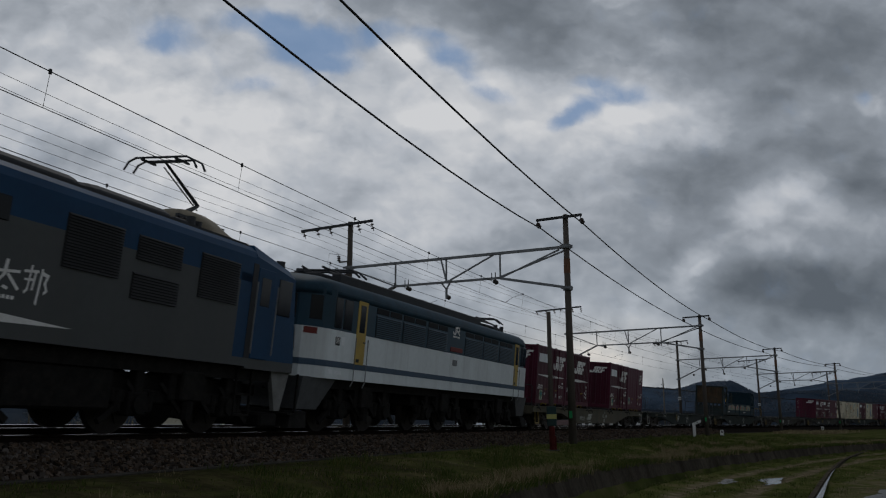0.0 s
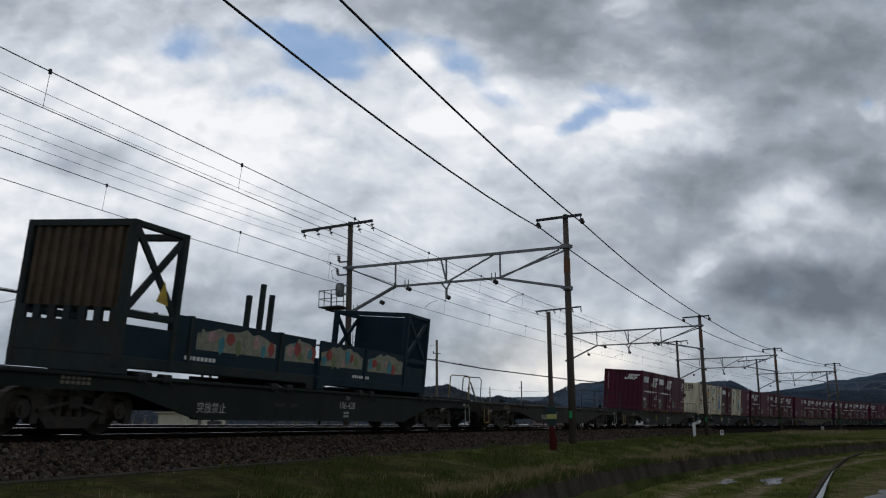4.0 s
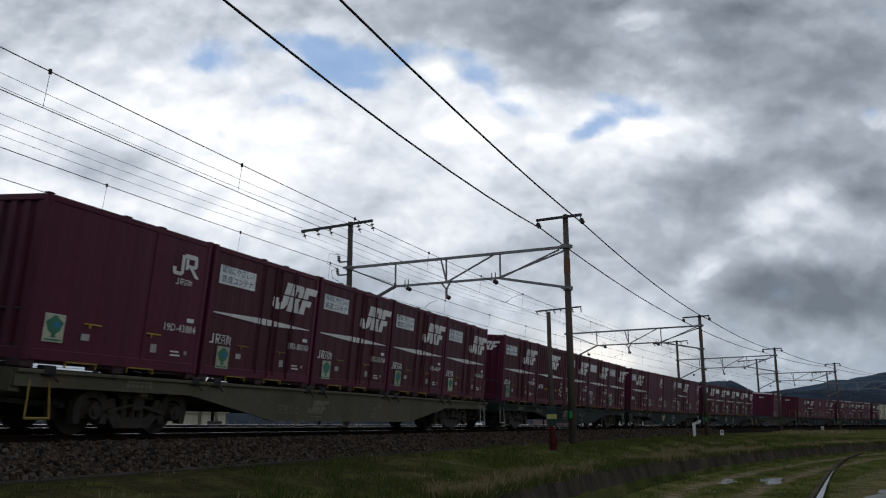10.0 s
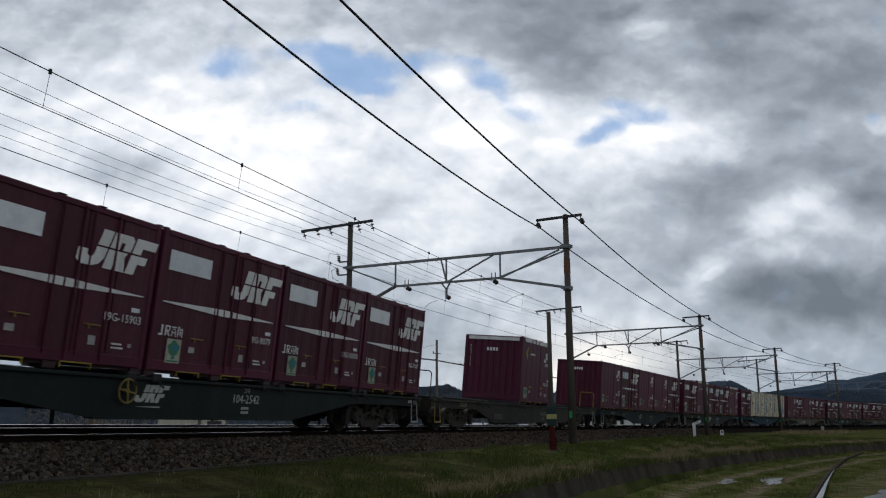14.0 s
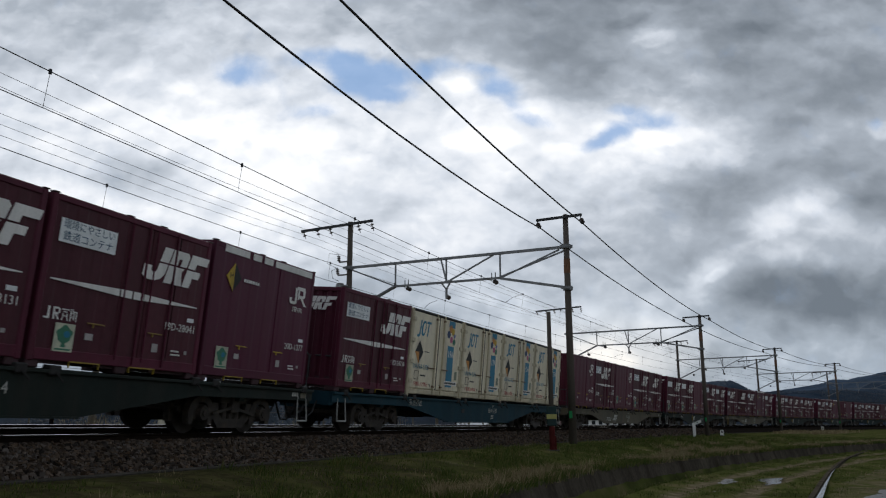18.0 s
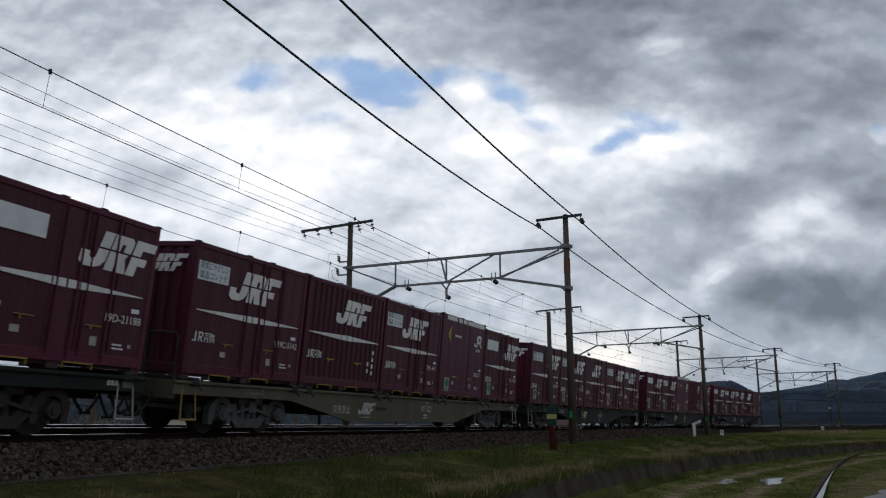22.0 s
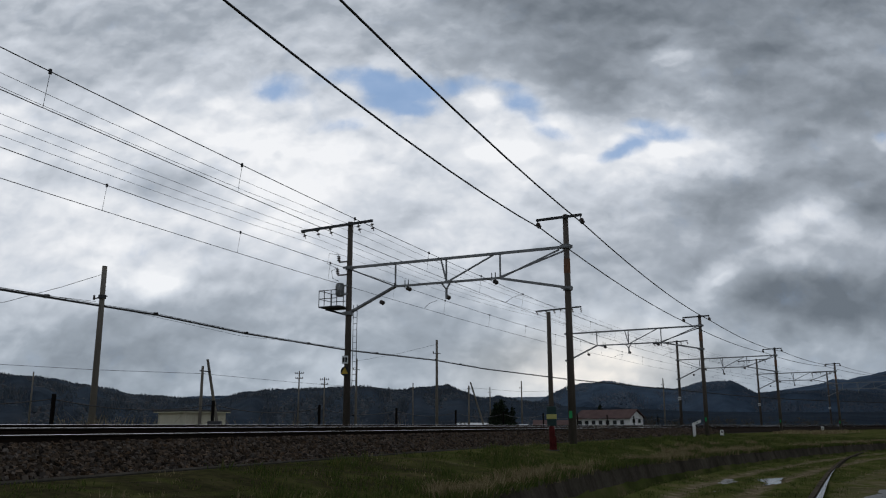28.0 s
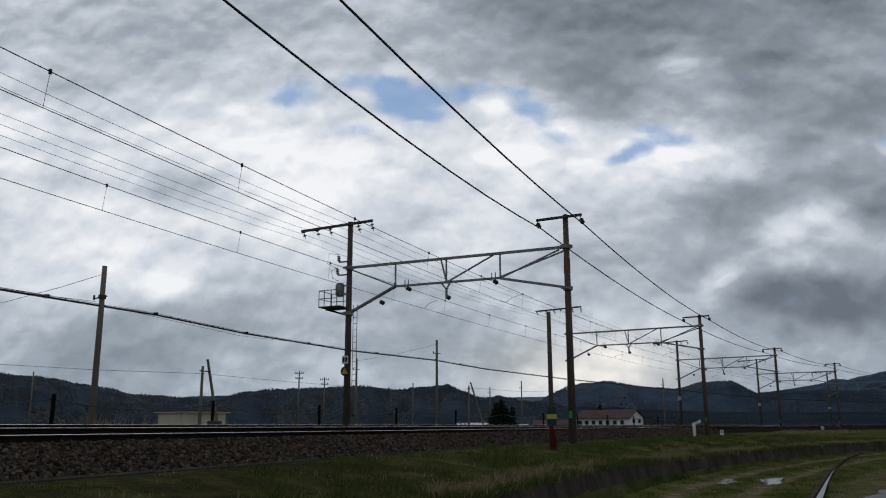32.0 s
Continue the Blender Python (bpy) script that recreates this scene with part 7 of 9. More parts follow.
M_BALL = mat("pale_blue_ball", (0.15, 0.2, 0.4), 0.5)
M_TREELABEL = mat("faded_green_label", (0.22, 0.25, 0.18), 0.6, var=0.3, scale=15)
M_BEAR = mat("yellow_picture", (0.5, 0.36, 0.12), 0.5, var=0.2)
KINDS = {k: container(k) for k in "PVBNCJKHG"}
KINDS["U"], KINDS["F"] = white_container(), white_container(True)
LABELS = {"P": "maroon steel container with white notice panel and block mark", "B": "maroon steel container with blank panel and white block mark",
          "V": "dull maroon container with notice panel beside a white block mark",
          "N": "weathered maroon container with white block mark, on a wagon", "C": "ribbed maroon container with a white slash, on a wagon",
          "J": "plain maroon steel container with white curled mark, on a wagon", "K": "ribbed maroon container with white curled mark, on a wagon",
          "H": "tall bright maroon container with broken white top stripe", "G": "dark maroon container with small white mark, beside white ones",
          "U": "cream-white container with blue stripe and printed balls, on a wagon", "F": "cream-white refrigerated container with grille end, on a wagon"}
for k, o in KINDS.items():
    o["label"] = LABELS[k]

# ---------------------------------------------------------------- flat wagons
WHEEL_R = 0.405
WHEELSET = Shape()
for y_ in (-0.56, 0.56):
    s_ = 1 if y_ > 0 else -1
    WHEELSET.cyl((0, y_ - 0.06, 0), (0, y_ + 0.06, 0), WHEEL_R, n=28).cyl((0, y_ - s_ * 0.06, 0), (0, y_ - s_ * 0.085, 0), WHEEL_R + 0.027, n=28)
    WHEELSET.cyl((0, y_ + s_ * 0.06, 0), (0, y_ + s_ * 0.09, 0), 0.14, 0.12, 14)
    for q in range(4):
        a = q * math.pi / 2
        WHEELSET.box(0.24 * math.cos(a) - 0.035, 0.24 * math.cos(a) + 0.035, *sorted((y_ + s_ * 0.06, y_ + s_ * 0.066)), 0.24 * math.sin(a) - 0.035, 0.24 * math.sin(a) + 0.035)
WHEELSET.cyl((0, -0.8, 0), (0, 0.8, 0), 0.075, n=12)
WHEELSET = WHEELSET.mesh("wheelset", M_WHEEL)


def bogie_shape():
    """Cast side frames: an arch over each axle box and a low trough between them."""
    sh = Shape()
    arcs = [math.pi * i / 8 for i in range(9)]
    for s in (-1, 1):
        y0, y1 = sorted((s * 0.84, s * 0.98))
        for xc in (-0.95, 0.95):
            outer = [(xc + 0.37 * math.cos(a), 0.42 + 0.31 * math.sin(a)) for a in arcs]
            inner = [(xc + 0.22 * math.cos(a), 0.42 + 0.19 * math.sin(a)) for a in reversed(arcs)]
            sh.plate([(xc + 0.34, 0.2)] + outer + [(xc - 0.34, 0.2), (xc - 0.21, 0.2)] + inner + [(xc + 0.21, 0.2)], y0, y1)
            sh.box(xc - 0.2, xc + 0.2, *sorted((s * 0.86, s * 0.96)), 0.26, 0.56, 0.03)
            sh.cyl((xc, s * 0.96, WHEEL_R), (xc, s * 1.06, WHEEL_R), 0.15, 0.13, 14)
            sh.cyl((xc, s * 1.06, WHEEL_R), (xc, s * 1.085, WHEEL_R), 0.07, n=8)
        trough = [(-0.62, 0.60), (-0.62, 0.34), (-0.40, 0.13), (0.40, 0.13), (0.62, 0.34), (0.62, 0.60), (0.46, 0.60), (0.42, 0.42), (0.28, 0.30), (-0.28, 0.30), (-0.42, 0.42), (-0.46, 0.60)]
        sh.plate(trough, *sorted((s * 0.85, s * 0.97)))
        for xc in (-0.2, 0.0, 0.2):
            sh.cyl((xc, s * 0.9, 0.3), (xc, s * 0.9, 0.62), 0.075, n=10)
        sh.box(-0.42, 0.42, *sorted((s * 0.82, s * 1.0)), 0.60, 0.73, 0.02).box(-0.12, 0.12, *sorted((s * 0.95, s * 1.05)), 0.42, 0.72, 0.015)
        sh.bar((-0.66, s * 1.02, 0.40), (-0.1, s * 1.02, 0.52), 0.035, 0.05).bar((0.1, s * 1.02, 0.5), (0.66, s * 1.02, 0.38), 0.035, 0.05)
        for xc in (-1.38, 1.38):
            sh.box(xc - 0.05, xc + 0.05, *sorted((s * 0.5, s * 0.64)), 0.22, 0.55, 0.01)
    sh.box(-0.25, 0.25, -0.85, 0.85, 0.45, 0.8, 0.02)
    sh.box(-1.42, -1.32, -0.8, 0.8, 0.42, 0.5).box(1.32, 1.42, -0.8, 0.8, 0.42, 0.5)
    return sh


BOGIES = {"dark": bogie_shape().mesh("bogie", M_BOGIE), "grey": bogie_shape().mesh("bogie", M_BOGIE_GREY)}
SPINNERS = []


def wagon(paint, mark, number, bog="dark", rail=False, bare=False):
    """Centre between the buffers at the origin, on the rails; x towards the train's rear."""
    w = thing("flat_wagon", "", "wagon", "wagons of the train")
    hl = 9.72
    build = number[:3]
    c0, c1 = {"104": (2.85, 5.6), "106": (4.45, 6.2), "107": (3.5, 6.0)}[build]
    sill = [(-hl, 0.98), (-hl, 0.74), (-c1, 0.72), (-c0, 0.31), (c0, 0.31), (c1, 0.72), (hl, 0.74), (hl, 0.98)]
    for s in (-1, 1):
        part("side_sill", Shape().plate(sill, *sorted((s * 1.22, s * 1.14))), paint, w, "fish-bellied side sill")
        part("sill_flange", Shape().box(-hl, hl, *sorted((s * 1.27, s * 1.12)), 0.93, 0.985, 0.008).box(-c0, c0, *sorted((s * 1.25, s * 1.08)), 0.295, 0.325), paint, w)
    part("centre_sill", Shape().box(-hl, hl, -0.25, 0.25, 0.55, 0.95), paint, w)
    for xc in (-hl + 0.06, -7.1, -5.2, -3.3, -1.1, 1.1, 3.3, 5.2, 7.1, hl - 0.06):
        part("cross_beam", Shape().box(xc - 0.08, xc + 0.08, -1.16, 1.16, 0.66, 0.96), paint, w)
    for x0_, x1_ in ((-hl - (0.28 if rail else 0), -hl + 0.75), (hl - 0.75, hl)):
        part("end_deck", Shape().box(x0_, x1_, -1.15, 1.15, 0.955, 0.985), paint, w)
    for i in range(5):
        for xc in (0.25, 3.46):
            x0 = -10.2 + 0.765 + 3.812 * i + xc
            part("container_lock", Shape().box(x0 - 0.11, x0 + 0.11, -1.28, -1.1, 0.9, 0.99 if bare else 1.05, 0.02).bar((x0, -1.28, 0.95), (x0 + 0.12, -1.33, 0.82), 0.025, 0.025), M_LOCK, w, "grimy locking fitting")
            if bare:
                part("locking_cone", Shape().cyl((x0, -1.14, 0.985), (x0, -1.14, 1.07), 0.052, 0.05, 10).cyl((x0, -1.14, 1.07), (x0, -1.14, 1.115), 0.05, 0.024, 10), M_LOCK, w, "worn steel locking cone")
    for i in range(6):
        x0 = -10.2 + 0.765 + 3.812 * i - 0.05
        part("lock_beam", Shape().box(max(x0 - 0.09, -hl), min(x0 + 0.09, hl), -1.12, 1.12, 0.9, 0.975 if bare else 1.06, 0.015), M_LOCK, w, "greasy cross beam carrying the container locks")
    for s in (-1, 1):
        cp = part("coupler", Shape().box(*sorted((s * 9.6, s * 10.16)), -0.12, 0.12, 0.72, 0.94, 0.03).box(*sorted((s * 10.0, s * 10.24)), -0.2, 0.2, 0.68, 0.98, 0.04), M_BOGIE, w, "knuckle coupler")
        for y_, dip, r_ in ((-0.5, 0.34, 0.03), (0.35, 0.28, 0.03), (-0.8, 0.33, 0.022), (-0.25, 0.25, 0.024)):
            part("brake_hose", Shape().tube([(s * 9.72, y_, 0.75), (s * 9.9, y_, 0.46), (s * 10.08, y_ * 0.95, dip), (s * 10.24, y_ * 0.88, dip)], r_), M_HOSE, cp, "hanging black brake hose")
        part("step", Shape().cyl((s * 9.45, -1.2, 0.9), (s * 9.5, -1.27, 0.3), 0.016, n=6).cyl((s * 9.12, -1.2, 0.9), (s * 9.08, -1.27, 0.3), 0.016, n=6).cyl((s * 9.5, -1.27, 0.3), (s * 9.08, -1.27, 0.3), 0.02, n=6), M_STEPGREY if s > 0 or build == "104" else M_YELLOWRAIL, w, "bent foot step")
        rl = Shape().tube([(s * 9.6, -1.1, 0.98), (s * 9.62, -1.1, 1.75), (s * 9.62, -1.02, 1.82), (s * 9.62, -0.45, 1.82), (s * 9.62, -0.4, 1.75), (s * 9.62, -0.4, 0.98)], 0.02)
        if not (rail and s < 0) and not (number == "107-1715" and s > 0):
            part("hand_rail", rl, M_DARKSTEEL if s < 0 or build == "104" else M_YELLOWRAIL, w, "bent hand rail")
    if rail:
        xr = -9.93
        part("platform_railing", Shape().tube([(xr, -1.12, 0.98), (xr, -1.12, 1.93), (xr, -1.06, 2.0), (xr, 1.06, 2.0), (xr, 1.12, 1.93), (xr, 1.12, 0.98)], 0.022).tube([(xr, -1.12, 1.5), (xr, 1.12, 1.5)], 0.016), M_DARKSTEEL, w, "tall railing across the wagon end")
        for y_ in (-0.37, 0.37):
            part("railing_post", Shape().cyl((xr, y_, 0.98), (xr, y_, 2.0), 0.02, n=6), M_DARKSTEEL, w)
        for y_ in (-1.12, -0.37, 0.37, 1.12):
            part("post_gusset", Shape().box(xr - 0.05, xr + 0.05, y_ - 0.05, y_ + 0.05, 0.985, 1.06, 0.01), M_DARKSTEEL, w)
    eq = Shape().cyl((-2.6, 0.4, 0.52), (-1.4, 0.4, 0.52), 0.2, n=14).box(0.4, 1.3, -0.9, -0.5, 0.4, 0.7, 0.02).box(2.2, 2.7, 0.2, 0.9, 0.38, 0.7, 0.02)
    part("brake_gear", eq, M_BOGIE, w, "air tank and brake boxes")
    y = -1.226
    mt = M_WAGONMARK if mark in "wy" else M_WAGONMARKDIM
    xw, zw = (-2.23, 0.74) if build == "104" else (-2.25, 0.67)
    if (build == "104" and paint is not M_WAGON_BLUE) or number == "106-289":
        hw = part("brake_wheel", Shape().tube([(xw + 0.19 * math.cos(a), -1.29, zw + 0.19 * math.sin(a)) for a in np.linspace(0, 6.283, 19)], 0.018, 5), M_WORNWHEEL if number == "104-1276" else M_WHEELPAINT if mark in "yw" else M_DARKSTEEL, w, "hand brake wheel")
        part("spokes", Shape().bar((xw - 0.18, -1.29, zw + 0.03), (xw + 0.18, -1.29, zw - 0.03), 0.025, 0.025).bar((xw + 0.03, -1.29, zw - 0.18), (xw - 0.03, -1.29, zw + 0.18), 0.025, 0.025).cyl((xw, -1.3, zw), (xw, -1.2, zw), 0.04, n=8), M_YELLOWRAIL if mark in "yw" else M_DARKSTEEL, hw)
    slots = {"104": (), "106": ((-2.0, -1.6), (-1.4, -1.13)), "107": ((-2.02, -1.45),) if number == "107-522" else ()}[build]
    for x0_, x1_ in slots:
        part("sill_slot", Shape().box(x0_, x1_, y - 0.002, y + 0.004, 0.58, 0.66), M_BLACK, w, "dark slot in the sill")
    if paint is M_WAGON_BLUE:
        part("sill_slot", Shape().box(-1.75, -1.5, y - 0.002, y + 0.004, 0.6, 0.72), M_BLACK, w, "dark square hole in the sill")
    elif build != "106":
        xm, zm = (-2.98, 0.47) if number == "107-522" else (-2.06, 0.46) if build == "107" else (-1.98, 0.57)
        for stroke in MARK_STROKES:
            part("block_mark", plain_marks([skew(p, xm, zm, 0.44 if build == "107" else 0.40, 0.28, 0.29) for p in stroke], y - 0.004), mt, w, "faded slanted block mark")
        part("mark_line", plain_marks([[(xm, zm - 0.07), (xm + 0.6, zm - 0.085), (xm + 0.62, zm - 0.06)]], y - 0.004), mt, w)
    xt, zt_ = {"104": (-5.19, 0.83), "106": (-4.05, 0.5), "107": (-2.83, 0.52)}[build]
    if number == "107-522":
        xt, zt_ = -3.8, 0.56
    zc_ = 0.69 if build == "104" else 0.66
    lettering("lettering", number, 0.235, mt, w, 1.08, y - 0.005, zc_)
    lettering("lettering", "コキ", 0.12, mt, w, 1.08, y - 0.005, zc_ + 0.17)
    part("fine_print", plain_marks(small_bars(0.95, zc_ - 0.19, 0.26, 0.05, 4), y - 0.004), mt, w)
    part("fine_print", plain_marks(small_bars(0.95, zc_ - 0.27, 0.26, 0.05, 3), y - 0.004), mt, w)
    lettering("lettering", "突放禁止", 0.215, mt, w, xt, y - 0.005, zt_)
    part("data_plate", plain_marks([[(9.2, 0.79), (9.42, 0.79), (9.42, 0.93), (9.2, 0.93)]], y - 0.004), M_WAGONMARKDIM, w, "small dim data plate")
    part("fine_print", plain_marks(small_bars(8.85, 0.82, 0.26, 0.08, 3), y - 0.004), mt, w)
    if paint is not M_WAGON_BLUE:
        part("fine_print", plain_marks(small_bars(-7.6, 0.8, 0.6, 0.05, 6) + small_bars(-7.6, 0.87, 0.6, 0.05, 6), y - 0.004), M_WAGONMARKDIM, w)
    for i, xc in enumerate((-7.1, 7.1)):
        bg = part("bogie", BOGIES[bog], M_BOGIE, w, "two-axle bogie" if bog == "dark" else "grey painted two-axle bogie")
        bg.matrix_basis = pose(xc, 0, 0, 0, 0, -1.07 if i else 1.07)
        for a in (-0.95, 0.95):
            ws = part("wheelset", WHEELSET, M_WHEEL, bg)
            ws.matrix_basis = pose(a, 0, WHEEL_R)
            SPINNERS.append((ws, a + xc, w))
    return w


M_LOCK = mat("greasy_black_steel", (0.016, 0.015, 0.014), 0.7, var=0.3, scale=6)
M_WHEELPAINT = mat("dull_ochre_paint", (0.20, 0.14, 0.042), 0.7, var=0.35, scale=8)
M_WORNWHEEL = mat("worn_tan_paint", (0.16, 0.125, 0.075), 0.7, var=0.35, scale=8)
M_STEPGREY = mat("pale_grey_paint", (0.34, 0.34, 0.32), 0.6, var=0.2)
M_ENDSKIRT = mat("grimy_grey_paint", (0.19, 0.19, 0.18), 0.6, var=0.25, dirt=(0.07, 0.06, 0.05), dirt_amount=0.5)
M_YELLOWRAIL = mat("ochre_paint", (0.26, 0.18, 0.04), 0.6, var=0.25, scale=5)
M_WAGONMARK = mat("worn_white_stencil", (0.42, 0.42, 0.38), 0.7, var=0.25, scale=5)
M_WAGONMARKDIM = mat("worn_ochre_stencil", (0.16, 0.145, 0.10), 0.7, var=0.25, scale=5)

OLV, GRN, BLU, TEA = M_WAGON_OLIVE, M_WAGON_GREEN, M_WAGON_BLUE, M_WAGON_TEAL
DRK = M_WAGON_DARK
TRAIN = (
    (-15, OLV, "w", "107-1148", "dark", False, "BC.BJ", ("19D-9106", "19G-8012", "", "19G-8830", "19D-49596")),
    (-14, GRN, "y", "104-1276", "dark", False, ".....", ()),
    (-13, GRN, "y", "106-428", "dark", True, ".....", ()),
    (-12, DRK, "w", "107-1715", "dark", False, ".....", ()),
    (-11, DRK, "w", "106-289", "dark", True, ".PBJ.", ("", "19D-36254", "19D-15279", "19D-45431", "")),
    (-10, GRN, "w", "104-2340", "dark", False, "FUGUJ", ("UF16A-609", "UR19A-2003", "19G-1737", "UR19A-1409", "19D-48869")),
    (-9, DRK, "d", "106-193", "dark", False, "PJPPP", ("V19C-4489", "19D-49663", "19D-31678", "V19C-8356", "V19C-1760")),
    (-8, OLV, "d", "107-2043", "dark", False, "JPPPP", ("19D-43884", "19D-80060", "19D-33768", "19D-40691", "19D-36432")),
    (-7, GRN, "d", "104-2016", "dark", False, "PCPBP", ("19D-30899", "19G-9984", "19D-36010", "19D-23073", "19D-39460")),
    (-6, GRN, "y", "104-2043", "dark", False, "PJJBJ", ("V19C-6309", "19D-49832", "19G-19948", "19G-9547", "19D-50075")),
    (-5, GRN, "y", "104-2542", "dark", False, "BBBBB", ("19G-6663", "19G-15903", "19G-9079", "19G-10302", "19G-7103")),
    (-4, DRK, "d", "106-804", "dark", False, "..H..", ("", "", "20G-212", "", "")),
    (-3, TEA, "d", "104-1801", "dark", False, "JPJJN", ("19D-47306", "19D-38755", "19G-21850", "19D-50065", "V19B-2827")),
    (-2, GRN, "y", "104-2114", "dark", False, "PHPPH", ("19D-18776", "20D-2081", "19D-13131", "19D-28041", "20D-1377")),
    (-1, BLU, "w", "104-1197", "dark", False, "PUUUU", ("19D-24756", "UR19A-1358", "UR19A-2296", "UR19A-1722", "UR19A-2431")),
    (0, OLV, "w", "107-215", "dark", False, "JPJPN", ("19D-50325", "V19C-7460", "19D-49214", "19D-19620", "V19B-5755")),
    (1, GRN, "w", "104-1166", "dark", False, "BBJPB", ("19D-11370", "19D-21528", "19D-48085", "19D-36255", "19D-21188")),
    (2, OLV, "w", "107-522", "grey", False, "PCPHB", ("V19C-5142", "19G-6895", "V19C-641", "20G-73", "19D-17125")),
    (3, GRN, "w", "104-209", "dark", False, "PPNPP", ("19D-32597", "19D-19558", "V19B-6262", "19D-24257", "V19C-4085")),
    (4, GRN, "w", "104-2468", "dark", False, "BPHKJ", ("19G-8374", "19D-19275", "20D-3593", "19G-19335", "19D-49099")),
    (5, TEA, "y", "104-2380", "dark", False, "PPPCJ", ("19D-38967", "19D-36478", "19D-39112", "19G-7751", "19D-44618")),
)
# how far each wagon and its load stand from an even spacing
SHIFT = {-15: -0.15, -11: 0.19, -10: -0.1, -9: -0.38, -8: -0.46, -4: -0.2, -3: -0.53, -2: -0.5, -1: -0.45, 1: 0.1, 2: -0.25, 4: 0.5, 5: 0.32}
PAINT_WORDS = {DRK.name: "sooty dark grey-brown", OLV.name: "weathered olive-grey", GRN.name: "dark green", BLU.name: "teal-blue", TEA.name: "faded teal"}
RIDERS = []      # (thing, wagon index, place on the wagon)
WAGONS = []
used = set()
for k, paint, mark, number, bog, rail_, load, codes in TRAIN:
    w = wagon(paint, mark, number, bog=bog, rail=rail_, bare=load == "....." and k != -13)
    state = "empty" if load == "....." and k != -13 else "loaded" if "." not in load else "part-loaded"
    w["label"] = state + " " + PAINT_WORDS[paint.name] + " steel container flat wagon on two bogies"
    WAGONS.append((w, k))
    for i, c in enumerate(load):
        if c == ".":
            continue
        if c == "P" and codes[i][0] == "V":
            c = "V"
        if c in used:
            o = copy_thing(KINDS[c], Matrix.Identity(4))
        else:
            o = KINDS[c]
            used.add(c)
        RIDERS.append((o, k, (-10.2 + 0.765 + 3.812 * i + CL / 2 + SHIFT.get(k, 0.0) * 0.5 + (0.16 if k == -10 else 0.0), 0, 1.0)))
for (o, k, p), code in zip(RIDERS, [c for row in TRAIN for c in row[7] if c]):
    kind = [q for q in LABELS if LABELS[q] == o["label"]][0]
    dark = kind in "UF"
    mt = M_JOTBLUE if kind == "U" else M_SEAL if kind == "F" else M_WHITE
    yy = -1.254 if dark else YN - 0.007
    if kind in "CK":
        part("code_bars", plain_marks(small_bars(1.35, 0.45, 0.1, 0.1, 1) + small_bars(1.35, 0.62, 0.1, 0.1, 1) + small_bars(1.35, 0.79, 0.1, 0.1, 1) + small_bars(1.35, 0.96, 0.1, 0.1, 1) + small_bars(1.12, 0.5, 0.1, 0.1, 1) + small_bars(1.12, 0.67, 0.1, 0.1, 1)), mt, o, "white bars in an upright row")
    elif dark:
        lettering("lettering", code, 0.19, mt, o, -1.1, yy, 0.86)
    else:
        lettering("lettering", code, 0.185, mt, o, 1.25, yy, 0.86)
        if k in (-15, -11, -9, -4) and p[0] < (-9 if k in (-15, -9) else 0) + 2:
            ob = lettering("lettering", "\n".join(code), 0.125, mt, o, -CL / 2 - 0.01, 0.95, 1.78, face=0)
        part("tare_plate", plain_marks([[(1.42, 0.99), (1.60, 0.99), (1.60, 1.06), (1.42, 1.06)]]), M_PANEL, o)

# open rack container with boxed ends
M_RACK = mat("faded_green_steel", (0.028, 0.038, 0.038), 0.7, var=0.25, scale=1.5, dirt=(0.06, 0.04, 0.022), dirt_amount=0.6, spec=0.12)
M_RACKTAN = mat("tan_patched_steel", (0.072, 0.043, 0.02), 0.7, var=0.35, scale=1.4, dirt=(0.022, 0.03, 0.02), dirt_amount=0.8)
M_RACKBLUE = mat("dark_blue_steel", (0.012, 0.030, 0.042), 0.6, spec=0.12, var=0.2, scale=1.5, dirt=(0.03, 0.034, 0.036), dirt_amount=0.4)
M_PASTELS = [mat("faded_%s_paint" % n_, c_, 0.7, var=0.3, scale=6, dirt=(0.10, 0.09, 0.08), dirt_amount=0.5) for n_, c_ in (("teal", (0.06, 0.24, 0.27)), ("cream", (0.27, 0.26, 0.19)), ("coral", (0.36, 0.06, 0.05)), ("pink", (0.42, 0.26, 0.24)), ("olive", (0.16, 0.20, 0.08)))]
RACKS = []
